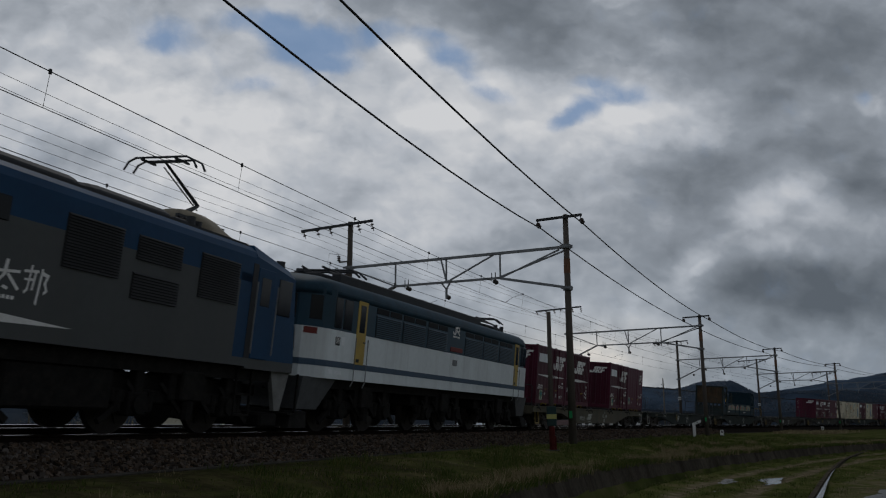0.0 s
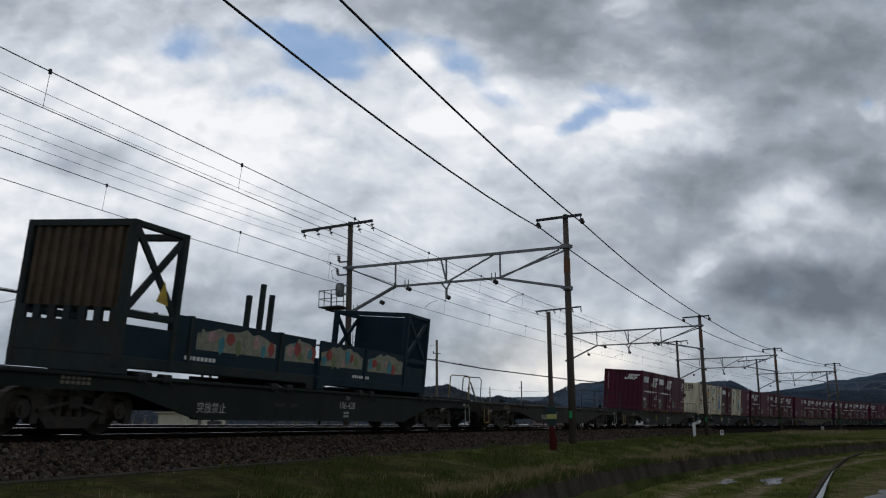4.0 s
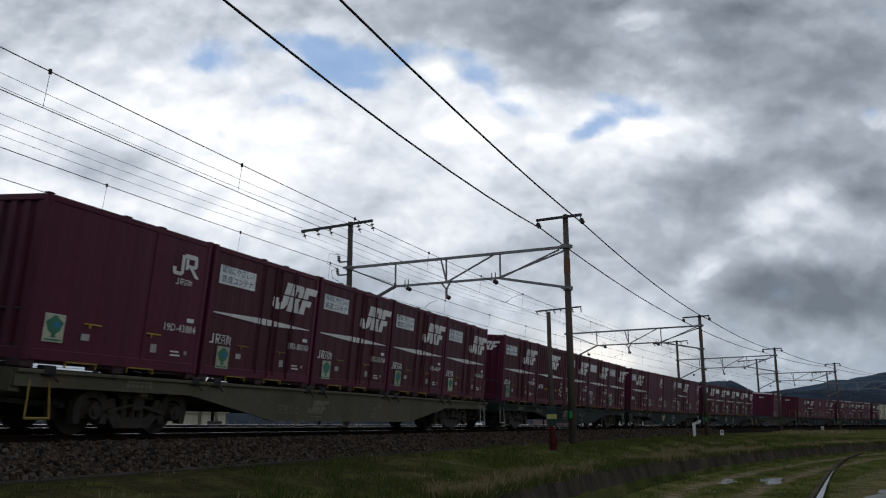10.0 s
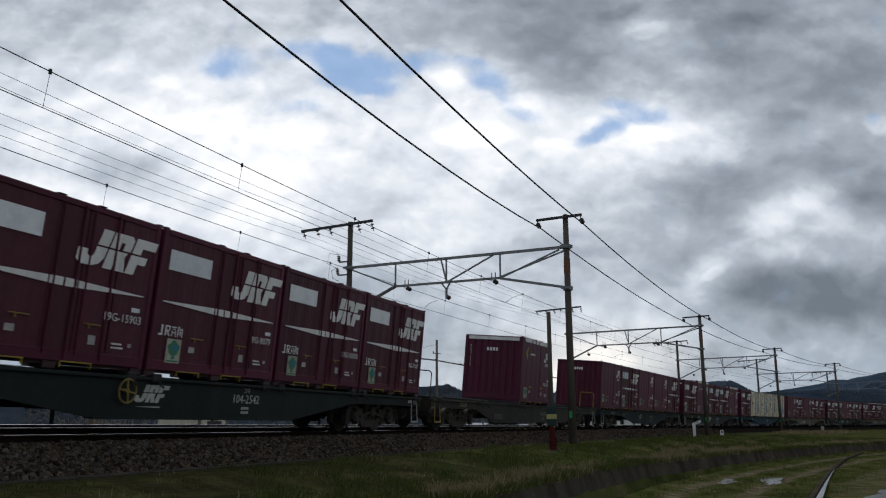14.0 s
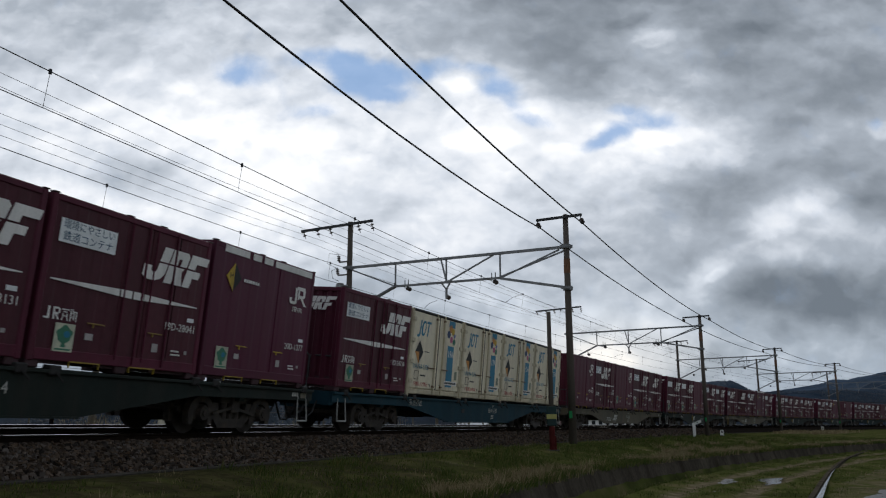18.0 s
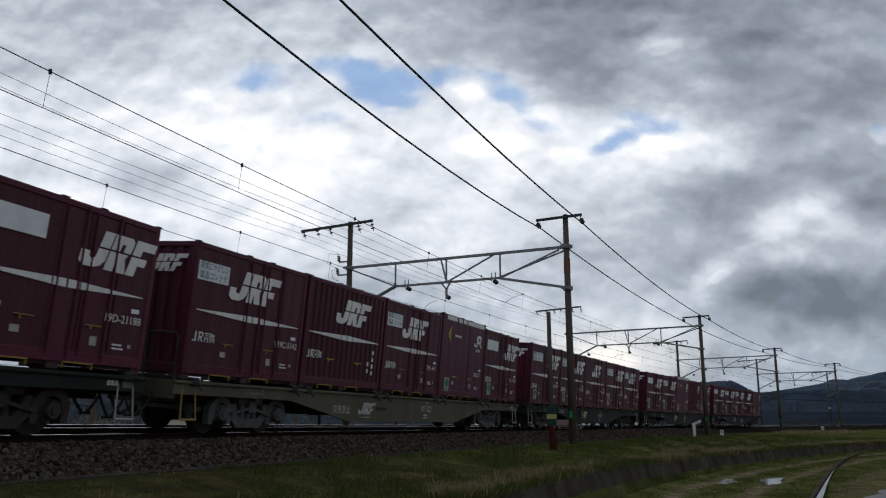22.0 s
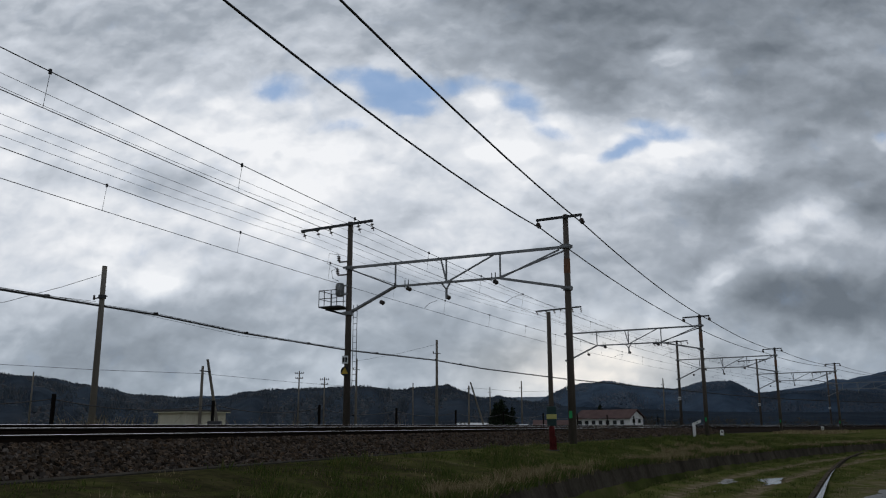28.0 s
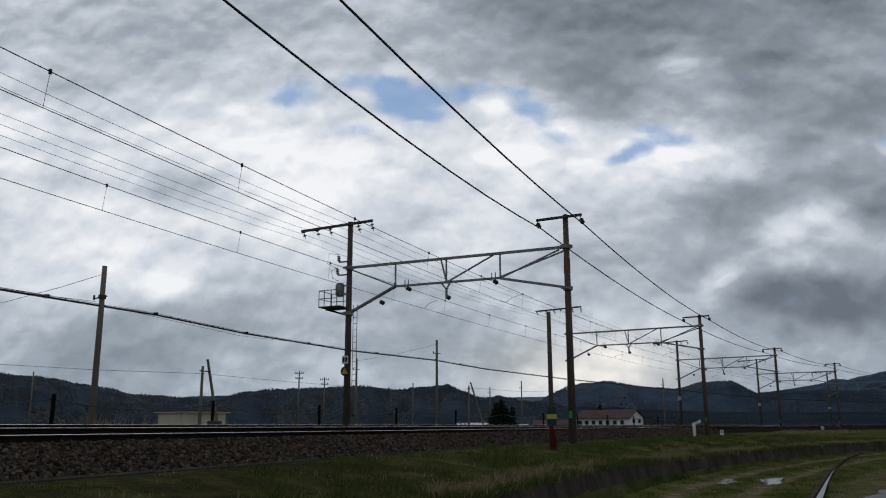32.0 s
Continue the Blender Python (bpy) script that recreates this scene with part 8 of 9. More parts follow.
for first in (True, False):
    r = thing("open_rack_container", "open steel rack container with a boxed end and crossed braces" if first else "dark blue open rack container with a boxed end", "container", "open rack containers")
    body, L2 = (M_RACK if first else M_RACKBLUE), 3.02
    sx = -1 if first else 1
    e0, e1 = sorted((sx * L2, sx * (L2 - 1.35 if first else L2 - 1.5)))
    hb = 2.52 if first else 2.3
    part("floor", Shape().box(-L2, L2, -1.2, 1.2, 0.1, 0.3, 0.02).box(-L2, -L2 + 0.3, -1.2, 1.2, 0, 0.12).box(L2 - 0.3, L2, -1.2, 1.2, 0, 0.12), body, r)
    part("boxed_end", corrugated(-1.15, 1.15, sx * (L2 - 0.03), 1.05 if first else 0.3, hb - 0.12, 0.23, 0.045, "y", sx), M_RACKTAN if first else body, r, "ribbed end wall")
    part("inner_wall", Shape().box(*sorted((sx * (L2 - 0.15), sx * (L2 - 0.13))), -1.15, 1.15, 1.0 if first else 0.3, hb - 0.1), body, r)
    fr = Shape()
    for xx in (e0 + 0.06, e1 - 0.06):
        for yy in (-1.14, 1.14):
            fr.box(xx - 0.07, xx + 0.07, yy - 0.07, yy + 0.07, 0.1, hb, 0.015)
        fr.box(xx - 0.06, xx + 0.06, -1.15, 1.15, hb - 0.12, hb, 0.012)
    for yy in (-1.14, 1.14):
        fr.box(e0, e1, yy - 0.06, yy + 0.06, hb - 0.1, hb, 0.012)
        fr.box(e0, e1, yy - 0.06, yy + 0.06, 0.92, 1.04, 0.012)
    part("post_frame", fr, body, r)
    for yy in (-1.16, 1.16):
        part("cross_brace", Shape().bar((e0 + 0.1, yy, 1.05), (e1 - 0.1, yy, hb - 0.12), 0.05, 0.12).bar((e1 - 0.1, yy, 1.05), (e0 + 0.1, yy, hb - 0.12), 0.05, 0.12), body, r, "crossed flat bars")
        part("low_side", Shape().box(-L2 + 0.05, L2 - 0.05, yy - 0.03, yy + 0.03, 0.28, 0.8, 0.01).box(*((e1, L2 - 0.05) if first else (-L2 + 0.05, e0)), yy - 0.03, yy + 0.03, 0.8, 1.1 if yy < 0 else 0.84), M_RACKBLUE, r, "low dark blue side board")
        for xx in ((-1.3, 1.58) if first else (-0.8, 1.55)):
            part("side_rib", Shape().box(xx - 0.04, xx + 0.04, yy - 0.055, yy + 0.055, 0.28, 1.12 if yy < 0 else 0.86), body, r)
    if first:
        for q in range(7):
            part("end_slot_bar", Shape().box(-L2 - 0.01, -L2 + 0.05, -1.1 + q * 0.34, -0.95 + q * 0.34, 0.8, 1.05), body, r)
        part("end_wall_low", Shape().box(-L2, -L2 + 0.06, -1.14, 1.14, 0.3, 0.82), body, r)
        for xx, zt in ((0.75, 1.78), (1.2, 2.08), (1.55, 1.9)):
            part("stake", Shape().box(xx - 0.05, xx + 0.05, -0.9, -0.8, 0.3, zt, 0.01), body, r, "upright stake")
        part("warning_triangle", Shape().plate([(-2.3, 1.25), (-2.0, 1.2), (-2.15, 1.62)], -1.205, -1.2), M_YELLOW, r)
    # rows of small faded pastel figures, reduced to plain uneven patches
    rr = random.Random(31 if first else 32)
    for x0_, x1_ in (((-1.12, 1.4), (1.75, 2.95)) if first else ((-2.95, -0.95), (-0.65, 1.4))):
        n_ = 13
        top_ = [0.84 + 0.2 * math.sin(math.pi * q / (n_ - 1)) * rr.uniform(0.5, 1.2) for q in range(n_)]
        part("picture_patch", Shape().plate([(x0_ + (x1_ - x0_) * q / (n_ - 1), top_[q]) for q in range(n_)] + [(x1_, 0.56), (x0_, 0.54)], -1.1945, -1.19), M_PASTELS[1], r, "faded pastel painted patch")
        for q in range(9):
            cx, cz = x0_ + (x1_ - x0_) * (q + 0.6) / 9.2, rr.uniform(0.66, 0.84)
            wq, hq = rr.uniform(0.08, 0.17), rr.uniform(0.10, 0.18)
            part("picture_patch", Shape().plate([(cx + wq * rr.uniform(0.75, 1.15) * math.cos(a), cz + hq * rr.uniform(0.75, 1.15) * math.sin(a)) for a in np.linspace(0, 6.283, 11)[:-1]], -1.1985 - 0.003 * (q % 2), -1.194), M_PASTELS[(q * 2 + (1 if first else 0)) % 5], r, "faded pastel painted patch")
    part("fine_print", plain_marks(small_bars(-1.4, 0.34, 0.9, 0.07, 8), -1.2), M_WHITE, r)
    RACKS.append(r)
RIDERS.append((RACKS[0], -13, (-10.2 + 3.6 + 3.05, 0, 1.0)))
RIDERS.append((RACKS[1], -13, (-10.2 + 3.6 + 3.05 + 6.2, 0, 1.0)))


# ---------------------------------------------------------------- locomotives
M_LOCO_WHITE = mat("grey_white_loco_paint", (0.74, 0.78, 0.78), 0.38, var=0.08, scale=0.7, dirt=(0.3, 0.29, 0.27), dirt_amount=0.4, streak=True)
M_LOCO_NAVY = mat("slate_blue_loco_paint", (0.021, 0.056, 0.084), 0.42, var=0.12, scale=0.8, dirt=(0.03, 0.046, 0.056), dirt_amount=0.5, streak=True, spec=0.2)
M_LOCO_TOP = mat("sooty_slate_roof", (0.02, 0.05, 0.074), 0.6, var=0.25, scale=1.2, dirt=(0.02, 0.024, 0.026), dirt_amount=0.5, spec=0.15)
M_LOCO_STRIPE = mat("slate_stripe", (0.04, 0.075, 0.12), 0.5, var=0.1)
M_LOCO_YELLOW = mat("ochre_door_paint", (0.46, 0.31, 0.06), 0.5, var=0.1, scale=2, dirt=(0.25, 0.17, 0.06), dirt_amount=0.4)
M_LOCO_ROOF = mat("sooty_roof", (0.03, 0.032, 0.035), 0.7, var=0.25, scale=1.5)
M_LOCO_GREY = mat("mid_grey_loco_paint", (0.066, 0.07, 0.07), 0.6, var=0.1, scale=0.8, dirt=(0.08, 0.075, 0.07), dirt_amount=0.4, streak=True)
M_LOCO_BLUE = mat("royal_blue_loco_paint", (0.007, 0.048, 0.115), 0.5, var=0.15, scale=0.8, spec=0.2)
M_LOCO_LOUVRE = mat("dark_louvre", (0.022, 0.023, 0.025), 0.6)
M_LOCO_UNDER = mat("sooty_running_gear", (0.014, 0.013, 0.012), 0.85, spec=0.1, var=0.4, scale=5, dirt=(0.035, 0.03, 0.024), dirt_amount=0.5, bump=0.25, bscale=30)
M_LOCO_SKIRT = mat("grey_skirt_paint", (0.085, 0.088, 0.09), 0.6, var=0.2, scale=3, dirt=(0.03, 0.028, 0.025), dirt_amount=0.5)
M_DULLGLASS = mat("sooty_window_glass", (0.005, 0.006, 0.007), 0.5, spec=0.1)
M_LOCO_RED = mat("dull_red_paint", (0.17, 0.024, 0.018), 0.6)


def side_ring(x, w, z0, z1):
    return [(x, -w, z0), (x, -w, z1), (x, w, z1), (x, w, z0)]


def louvres(x0, x1, z0, z1, y, n, parent, slat, back, label):
    p = part("louvre_panel", Shape().box(x0, x1, y - 0.004, y + 0.03, z0, z1, 0.01), back, parent, label)
    sh = Shape()
    for i in range(n):
        z = z0 + (z1 - z0) * (i + 0.5) / n
        d = (z1 - z0) / n
        sh.add([(x0 + 0.02, y - 0.004, z + d * 0.4), (x1 - 0.02, y - 0.004, z + d * 0.4), (x1 - 0.02, y - 0.028, z - d * 0.3), (x0 + 0.02, y - 0.028, z - d * 0.3)], [(0, 1, 2, 3)])
    part("louvre_slats", sh, slat, p)
    return p


def loco_bogie(parent, xc, half, n_axles, paint):
    sh = Shape()
    for s in (-1, 1):
        sh.box(-half - 0.55, half + 0.55, *sorted((s * 0.98, s * 1.12)), 0.55, 0.78, 0.03)
        for a in np.linspace(-half, half, n_axles):
            sh.box(a - 0.22, a + 0.22, *sorted((s * 0.95, s * 1.22)), 0.34, 0.74, 0.03).cyl((a, s * 1.15, 0.55), (a, s * 1.28, 0.55), 0.17, n=14)
            for q in (-0.38, 0.38):
                sh.cyl((a + q, s * 1.08, 0.42), (a + q, s * 1.08, 0.75), 0.09, n=10)
        sh.box(-0.3, 0.3, *sorted((s * 1.02, s * 1.3)), 0.62, 1.15, 0.03).cyl((0, s * 1.2, 0.3), (0, s * 1.2, 0.62), 0.12, n=10)
        sh.bar((-half - 0.4, s * 1.1, 0.5), (-half - 0.75, s * 1.1, 0.25), 0.08, 0.1).bar((half + 0.4, s * 1.1, 0.5), (half + 0.75, s * 1.1, 0.25), 0.08, 0.1)
    sh.box(-half - 0.4, half + 0.4, -0.7, 0.7, 0.55, 0.95, 0.03)
    sh.box(-half - 0.7, half + 0.7, -1.0, 1.0, 0.72, 1.05, 0.03)
    for a in np.linspace(-half, half, 4):
        sh.box(a - 0.1, a + 0.1, -1.2, -1.02, 0.62, 1.1, 0.02).bar((a - 0.3, -1.16, 0.9), (a + 0.3, -1.16, 0.42), 0.05, 0.07)
    b = part("bogie", sh, paint, parent, "grimy two-axle motor bogie")
    b.matrix_basis = pose(xc, 0, 0)
    for a in np.linspace(-half, half, n_axles):
        ws = part("wheelset", LOCO_WHEELS, M_WHEEL, b)
        ws.matrix_basis = pose(a, 0, 0.56)
        SPINNERS.append((ws, a + xc, parent))
    return b


LOCO_WHEELS = Shape()
for y_ in (-0.56, 0.56):
    LOCO_WHEELS.cyl((0, y_ - 0.065, 0), (0, y_ + 0.065, 0), 0.56, n=30)
    for q in range(6):
        a = q * math.pi / 3
        s_ = 1 if y_ > 0 else -1
        LOCO_WHEELS.bar((0.12 * math.cos(a), y_ + s_ * 0.07, 0.12 * math.sin(a)), (0.42 * math.cos(a), y_ + s_ * 0.07, 0.42 * math.sin(a)), 0.03, 0.09)
LOCO_WHEELS = LOCO_WHEELS.cyl((0, -0.7, 0), (0, 0.7, 0), 0.1, n=12).mesh("wheelset", M_WHEEL)


def pantograph(parent, xb, raised, z0, flip=1):
    p = part("pantograph", Shape().box(xb - 0.7, xb + 0.7, -0.65, -0.57, z0, z0 + 0.06).box(xb - 0.7, xb + 0.7, 0.57, 0.65, z0, z0 + 0.06).box(xb - 0.05, xb + 0.05, -0.65, 0.65, z0, z0 + 0.06), M_DARKSTEEL, parent, "raised single-arm pantograph" if raised else "folded pantograph")
    for dx in (-0.6, 0.6):
        for y_ in (-0.6, 0.6):
            part("post_insulator", Shape().cyl((xb + dx, y_, z0 - 0.28), (xb + dx, y_, z0), 0.07, 0.05, 10), M_INSUL, p)
    if raised:
        knee, head = (xb + 0.6 * flip, 0, z0 + 0.52), (xb - 0.52 * flip, 0, z0 + 1.12)
        part("lower_arm", Shape().cyl((xb - 0.15 * flip, -0.15, z0 + 0.06), knee, 0.05, 0.035, 8).cyl((xb - 0.15 * flip, 0.15, z0 + 0.06), knee, 0.03, 0.03, 8), M_DARKSTEEL, p)
        part("upper_arm", Shape().cyl(knee, head, 0.04, 0.025, 8).cyl((knee[0] + 0.06, 0.05, knee[2] - 0.08), (head[0] + 0.05, 0.05, head[2] - 0.1), 0.015, n=6), M_DARKSTEEL, p)
        for dx in (-0.13, 0.13):
            part("collector_strip", Shape().tube([(head[0] + dx, -0.86, head[2] - 0.18), (head[0] + dx, -0.76, head[2] - 0.02), (head[0] + dx, -0.6, head[2] + 0.05), (head[0] + dx, 0.6, head[2] + 0.05), (head[0] + dx, 0.76, head[2] - 0.02), (head[0] + dx, 0.86, head[2] - 0.18)], 0.022, 6), M_DARKSTEEL, p)
        part("head_frame", Shape().bar((head[0] - 0.2, -0.4, head[2]), (head[0] + 0.2, -0.4, head[2]), 0.04, 0.04).bar((head[0] - 0.2, 0.4, head[2]), (head[0] + 0.2, 0.4, head[2]), 0.04, 0.04).bar((head[0], -0.4, head[2]), (head[0], 0.4, head[2]), 0.05, 0.05), M_DARKSTEEL, p)
    else:
        for y_ in (-0.5, 0.5):
            part("folded_arm", Shape().cyl((xb - 0.8, y_, z0 + 0.16), (xb + 0.8, y_ * 0.6, z0 + 0.22), 0.035, n=6).cyl((xb - 0.8, y_ * 0.6, z0 + 0.3), (xb + 0.8, y_, z0 + 0.14), 0.03, n=6), M_DARKSTEEL, p)
        part("collector_strip", Shape().tube([(xb, -0.95, z0 + 0.16), (xb, -0.7, z0 + 0.34), (xb, 0.7, z0 + 0.34), (xb, 0.95, z0 + 0.16)], 0.03, 6).tube([(xb + 0.35, -0.95, z0 + 0.16), (xb + 0.35, -0.7, z0 + 0.34), (xb + 0.35, 0.7, z0 + 0.34), (xb + 0.35, 0.95, z0 + 0.16)], 0.03, 6), M_DARKSTEEL, p)


def roof_ring(x, w, z0, h, n=9):
    return [(x, -w, z0 - 0.12), (x, -w, z0)] + [(x, -w * math.cos(math.pi * i / (n + 1)), z0 + h * math.sin(math.pi * i / (n + 1)) ** 0.75) for i in range(1, n + 1)] + [(x, w, z0), (x, w, z0 - 0.12)]


def white_loco():
    g = thing("electric_locomotive", "older slate-blue and white electric locomotive with ochre cab doors", "locomotive")
    w, hb = 1.4, 8.1
    nose = ((0.0, 0.92), (0.10, 1.12), (0.45, 1.33), (0.80, w))
    rake = ((0.24, 0.88), (0.36, 1.06), (0.64, 1.31), (0.98, w - 0.003))

    def both_ends(steps):
        return [(-hb + d, q) for d, q in steps] + [(hb - d, q) for d, q in reversed(steps)]

    part("lower_body", Shape().loft([side_ring(x_, q, 1.29, 2.4) for x_, q in both_ends(nose)]), M_LOCO_WHITE, g, "grey-white lower body")
    part("upper_body", Shape().loft([side_ring(x_, q, 2.4, 3.32) for x_, q in both_ends(rake)]), M_LOCO_NAVY, g, "slate-blue upper body")
    part("roof", Shape().loft([roof_ring(x_, q, 3.3, h_) for (x_, q), h_ in zip(both_ends(((0.18, 0.9), (0.36, 1.1), (0.68, 1.33), (1.05, w))), (0.14, 0.26, 0.38, 0.42, 0.42, 0.38, 0.26, 0.14))]), M_LOCO_TOP, g, "rounded sooty slate roof", True)
    part("roof_walk", Shape().box(-6.6, 6.6, -0.55, 0.55, 3.72, 3.82, 0.02).box(-6.4, 3.3, -1.0, -0.75, 3.56, 3.84, 0.03), M_LOCO_ROOF, g, "sooty roof walkway")
    part("stripe", Shape().loft([side_ring(x_, q + 0.006, 1.54, 1.68) for x_, q in both_ends(nose)]), M_LOCO_STRIPE, g, "slate stripe along the side")
    part("sill_line", Shape().loft([side_ring(x_, q + 0.005, 1.27, 1.33) for x_, q in both_ends(nose)]), M_LOCO_WHITE, g)
    y = -w
    for sx in (-1, 1):
        x0 = -5.8 if sx < 0 else 6.23
        d = part("cab_door", Shape().box(x0 - 0.235, x0 + 0.235, y - 0.012, y + 0.03, 1.66, 3.22, 0.012), M_LOCO_YELLOW, g, "ochre cab door")
        part("door_window", Shape().box(x0 - 0.13, x0 + 0.14, y - 0.018, y - 0.008, 2.45, 3.12, 0.02), M_GLASS, d, "dark door window")
        part("door_handle", Shape().box(x0 + 0.12, x0 + 0.2, y - 0.04, y - 0.012, 2.2, 2.23), M_DARKSTEEL, d)
        part("vent", Shape().box(x0 - 0.17, x0 - 0.02, y - 0.016, y - 0.01, 1.72, 1.8), M_BLACK, d)
        for q in (-0.3, 0.3):
            part("grab_rail", Shape().tube([(x0 + q, y - 0.05, 2.3), (x0 + q, y - 0.06, 1.25), (x0 + q - 0.08, y - 0.04, 1.12)], 0.014), M_STEEL, g, "steel grab rail")
        for xa, xb in ((-7.1, -6.77), (-6.69, -6.29)) if sx < 0 else ((6.72, 7.0), (7.06, 7.34)):
            part("side_window", Shape().box(xa, xb, y - 0.012, y + 0.02, 2.45, 3.17, 0.03), M_GLASS, g, "dark cab side window")
        for y0_, y1_ in ((-0.82, -0.04), (0.04, 0.82)):
            part("windscreen", Shape().box(*sorted((sx * (hb - 0.25), sx * (hb - 0.215))), y0_, y1_, 2.58, 3.14, 0.015), M_GLASS, g, "dark windscreen pane")
        for sy in (-1, 1):
            part("corner_window", Shape().loft([[(sx * (hb - d), sy * (q + 0.008), z_) for z_ in (2.58, 3.14)] + [(sx * (hb - d), sy * (q - 0.02), z_) for z_ in (3.14, 2.58)] for d, q in ((0.39, 1.085), (0.61, 1.285))]), M_GLASS, g, "dark cab corner window")
            part("end_red_plate", Shape().loft([[(sx * (hb - d), sy * (q + 0.01), z_) for z_ in (2.24, 2.385)] + [(sx * (hb - d), sy * (q - 0.02), z_) for z_ in (2.385, 2.24)] for d, q in ((0.13, 1.138), (0.42, 1.312))]), M_LOCO_RED, g, "dull red end plate")
        part("head_lamp", Shape().cyl((sx * (hb - 0.08), -0.8, 1.85), (sx * (hb + 0.1), -0.8, 1.85), 0.13, n=14), M_STEEL, g)
        part("end_skirt", Shape().loft([[(sx * hb * 0.99, -1.3, 1.28), (sx * hb * 0.99, 1.3, 1.28), (sx * (hb - 1.5), 1.3, 1.28), (sx * (hb - 1.5), -1.3, 1.28)], [(sx * hb * 0.99, -1.2, 0.55), (sx * hb * 0.99, 1.2, 0.55), (sx * (hb - 0.9), 1.2, 0.55), (sx * (hb - 0.9), -1.2, 0.55)]]), M_LOCO_SKIRT, g, "grimy grey end skirt")
        part("snow_plough", Shape().loft([[(sx * (hb + 0.1), -1.2, 0.5), (sx * (hb + 0.1), 1.2, 0.5), (sx * (hb - 0.5), 1.2, 0.5), (sx * (hb - 0.5), -1.2, 0.5)], [(sx * (hb + 0.3), -1.3, 0.15), (sx * (hb + 0.3), 1.3, 0.15), (sx * (hb - 0.4), 1.3, 0.15), (sx * (hb - 0.4), -1.3, 0.15)]]), M_LOCO_UNDER, g, "sooty snow plough")
        part("coupler", Shape().box(*sorted((sx * hb, sx * (hb + (0.65 if sx > 0 else 0.2)))), -0.13, 0.13, 0.75, 1.0, 0.03), M_LOCO_UNDER, g)
    for x0, x1 in ((-5.09, -3.64), (-3.54, -2.08), (-1.91, -0.48), (1.0, 2.55), (2.67, 4.12), (4.29, 5.66)):
        for xa, xb in ((x0, x0 + (x1 - x0) * 0.48), (x0 + (x1 - x0) * 0.52, x1)):
            part("high_window", Shape().box(xa, xb, y - 0.006, y + 0.02, 3.02, 3.17, 0.01), M_DULLGLASS, g, "dark high side window")
        louvres(x0, x1, 2.42, 2.98, y, 11, g, M_LOCO_NAVY, M_LOCO_LOUVRE, "ribbed slate-blue intake louvre")
    part("curl_mark", plain_marks([skew(p, -0.05, 2.99, 0.48, 0.0, 0.26) for p in CURL_MARK], y - 0.006), M_WHITE, g, "white curled block mark")
    part("fine_print", plain_marks(small_bars(-0.05, 2.90, 0.58, 0.055, 7), y - 0.006), M_WHITE, g)
    part("red_plate", Shape().box(-0.18, 0.78, y - 0.02, y - 0.004, 2.46, 2.6, 0.01), M_LOCO_RED, g, "dull red nameplate")
    part("hatch", Shape().box(-0.12, 0.62, y - 0.006, y + 0.004, 1.86, 2.32, 0.004), M_LOCO_WHITE, g, "small flush hatch")
    part("maker_plate", plain_marks([[(0.05, 2.03), (0.42, 2.03), (0.42, 2.21), (0.05, 2.21)]], y - 0.01), M_STEEL, g, "small dark-lettered plate")
    part("label_plate", plain_marks([[(-6.98, 2.05), (-6.78, 2.05), (-6.78, 2.25), (-6.98, 2.25)]], y - 0.006), M_BLACK, g, "small black label")
    lettering("lettering", "新", 0.17, M_WHITE, g, -6.88, y - 0.009, 2.15)
    part("label_plate", plain_marks([[(-6.7, 2.07), (-6.55, 2.07), (-6.55, 2.27), (-6.7, 2.27)]], y - 0.006), M_PANEL, g, "small white label")
    part("label_plate", plain_marks([[(-7.2, 1.38), (-7.0, 1.38), (-7.0, 1.48), (-7.2, 1.48)], [(-6.9, 1.38), (-6.6, 1.38), (-6.6, 1.47), (-6.9, 1.47)]], y - 0.006), M_PANEL, g, "small pale label")
    for y_, zt, sag in ((-0.85, 1.35, 0.35), (-0.65, 1.3, 0.3), (0.6, 1.32, 0.3)):
        part("jumper_hose", Shape().tube([(-hb, y_, zt), (-hb - 0.2, y_, zt - sag), (-hb - 0.42, y_ * 0.97, zt - sag * 1.1)], 0.035, 6), M_HOSE, g, "hanging jumper hose")
    for y_ in (-0.95, -0.55):
        part("front_rail", Shape().tube([(-hb - 0.02, y_, 2.3), (-hb - 0.09, y_, 2.26), (-hb - 0.09, y_, 1.45), (-hb - 0.02, y_, 1.4)], 0.014, 6), M_STEEL, g, "steel grab rail")
    part("shunting_step", Shape().box(-hb - 0.3, -hb, -1.25, -0.75, 0.42, 0.46).box(-hb - 0.04, -hb, -1.25, -1.21, 0.42, 1.3).box(-hb - 0.04, -hb, -0.79, -0.75, 0.42, 1.3), M_LOCO_UNDER, g, "dark shunting step")
    pantograph(g, -5.35, False, 3.74)
    pantograph(g, 5.35, False, 3.74)
    for xx in (-3.3, -2.9, -0.7, -0.35):
        part("roof_cable", Shape().tube([(xx, -0.5, 3.78), (xx + 0.02, -0.5, 3.9), (xx + 0.1, -0.5, 3.95), (xx + 0.18, -0.5, 3.9), (xx + 0.2, -0.5, 3.78)], 0.02), M_DARKSTEEL, g, "looped roof cable")
    for xx in (6.4, 7.1):
        part("roof_whistle", Shape().cyl((xx, -0.4, 3.6), (xx, -0.4, 3.95), 0.08, n=10), M_DARKSTEEL, g)
    part("aerial_cable_duct", Shape().box(-6.7, 7.0, -0.1, 0.1, 3.82, 3.9), M_DARKSTEEL, g)
    for xc in (-5.0, 0.0, 5.0):
        loco_bogie(g, xc, 1.15, 2, M_LOCO_UNDER)
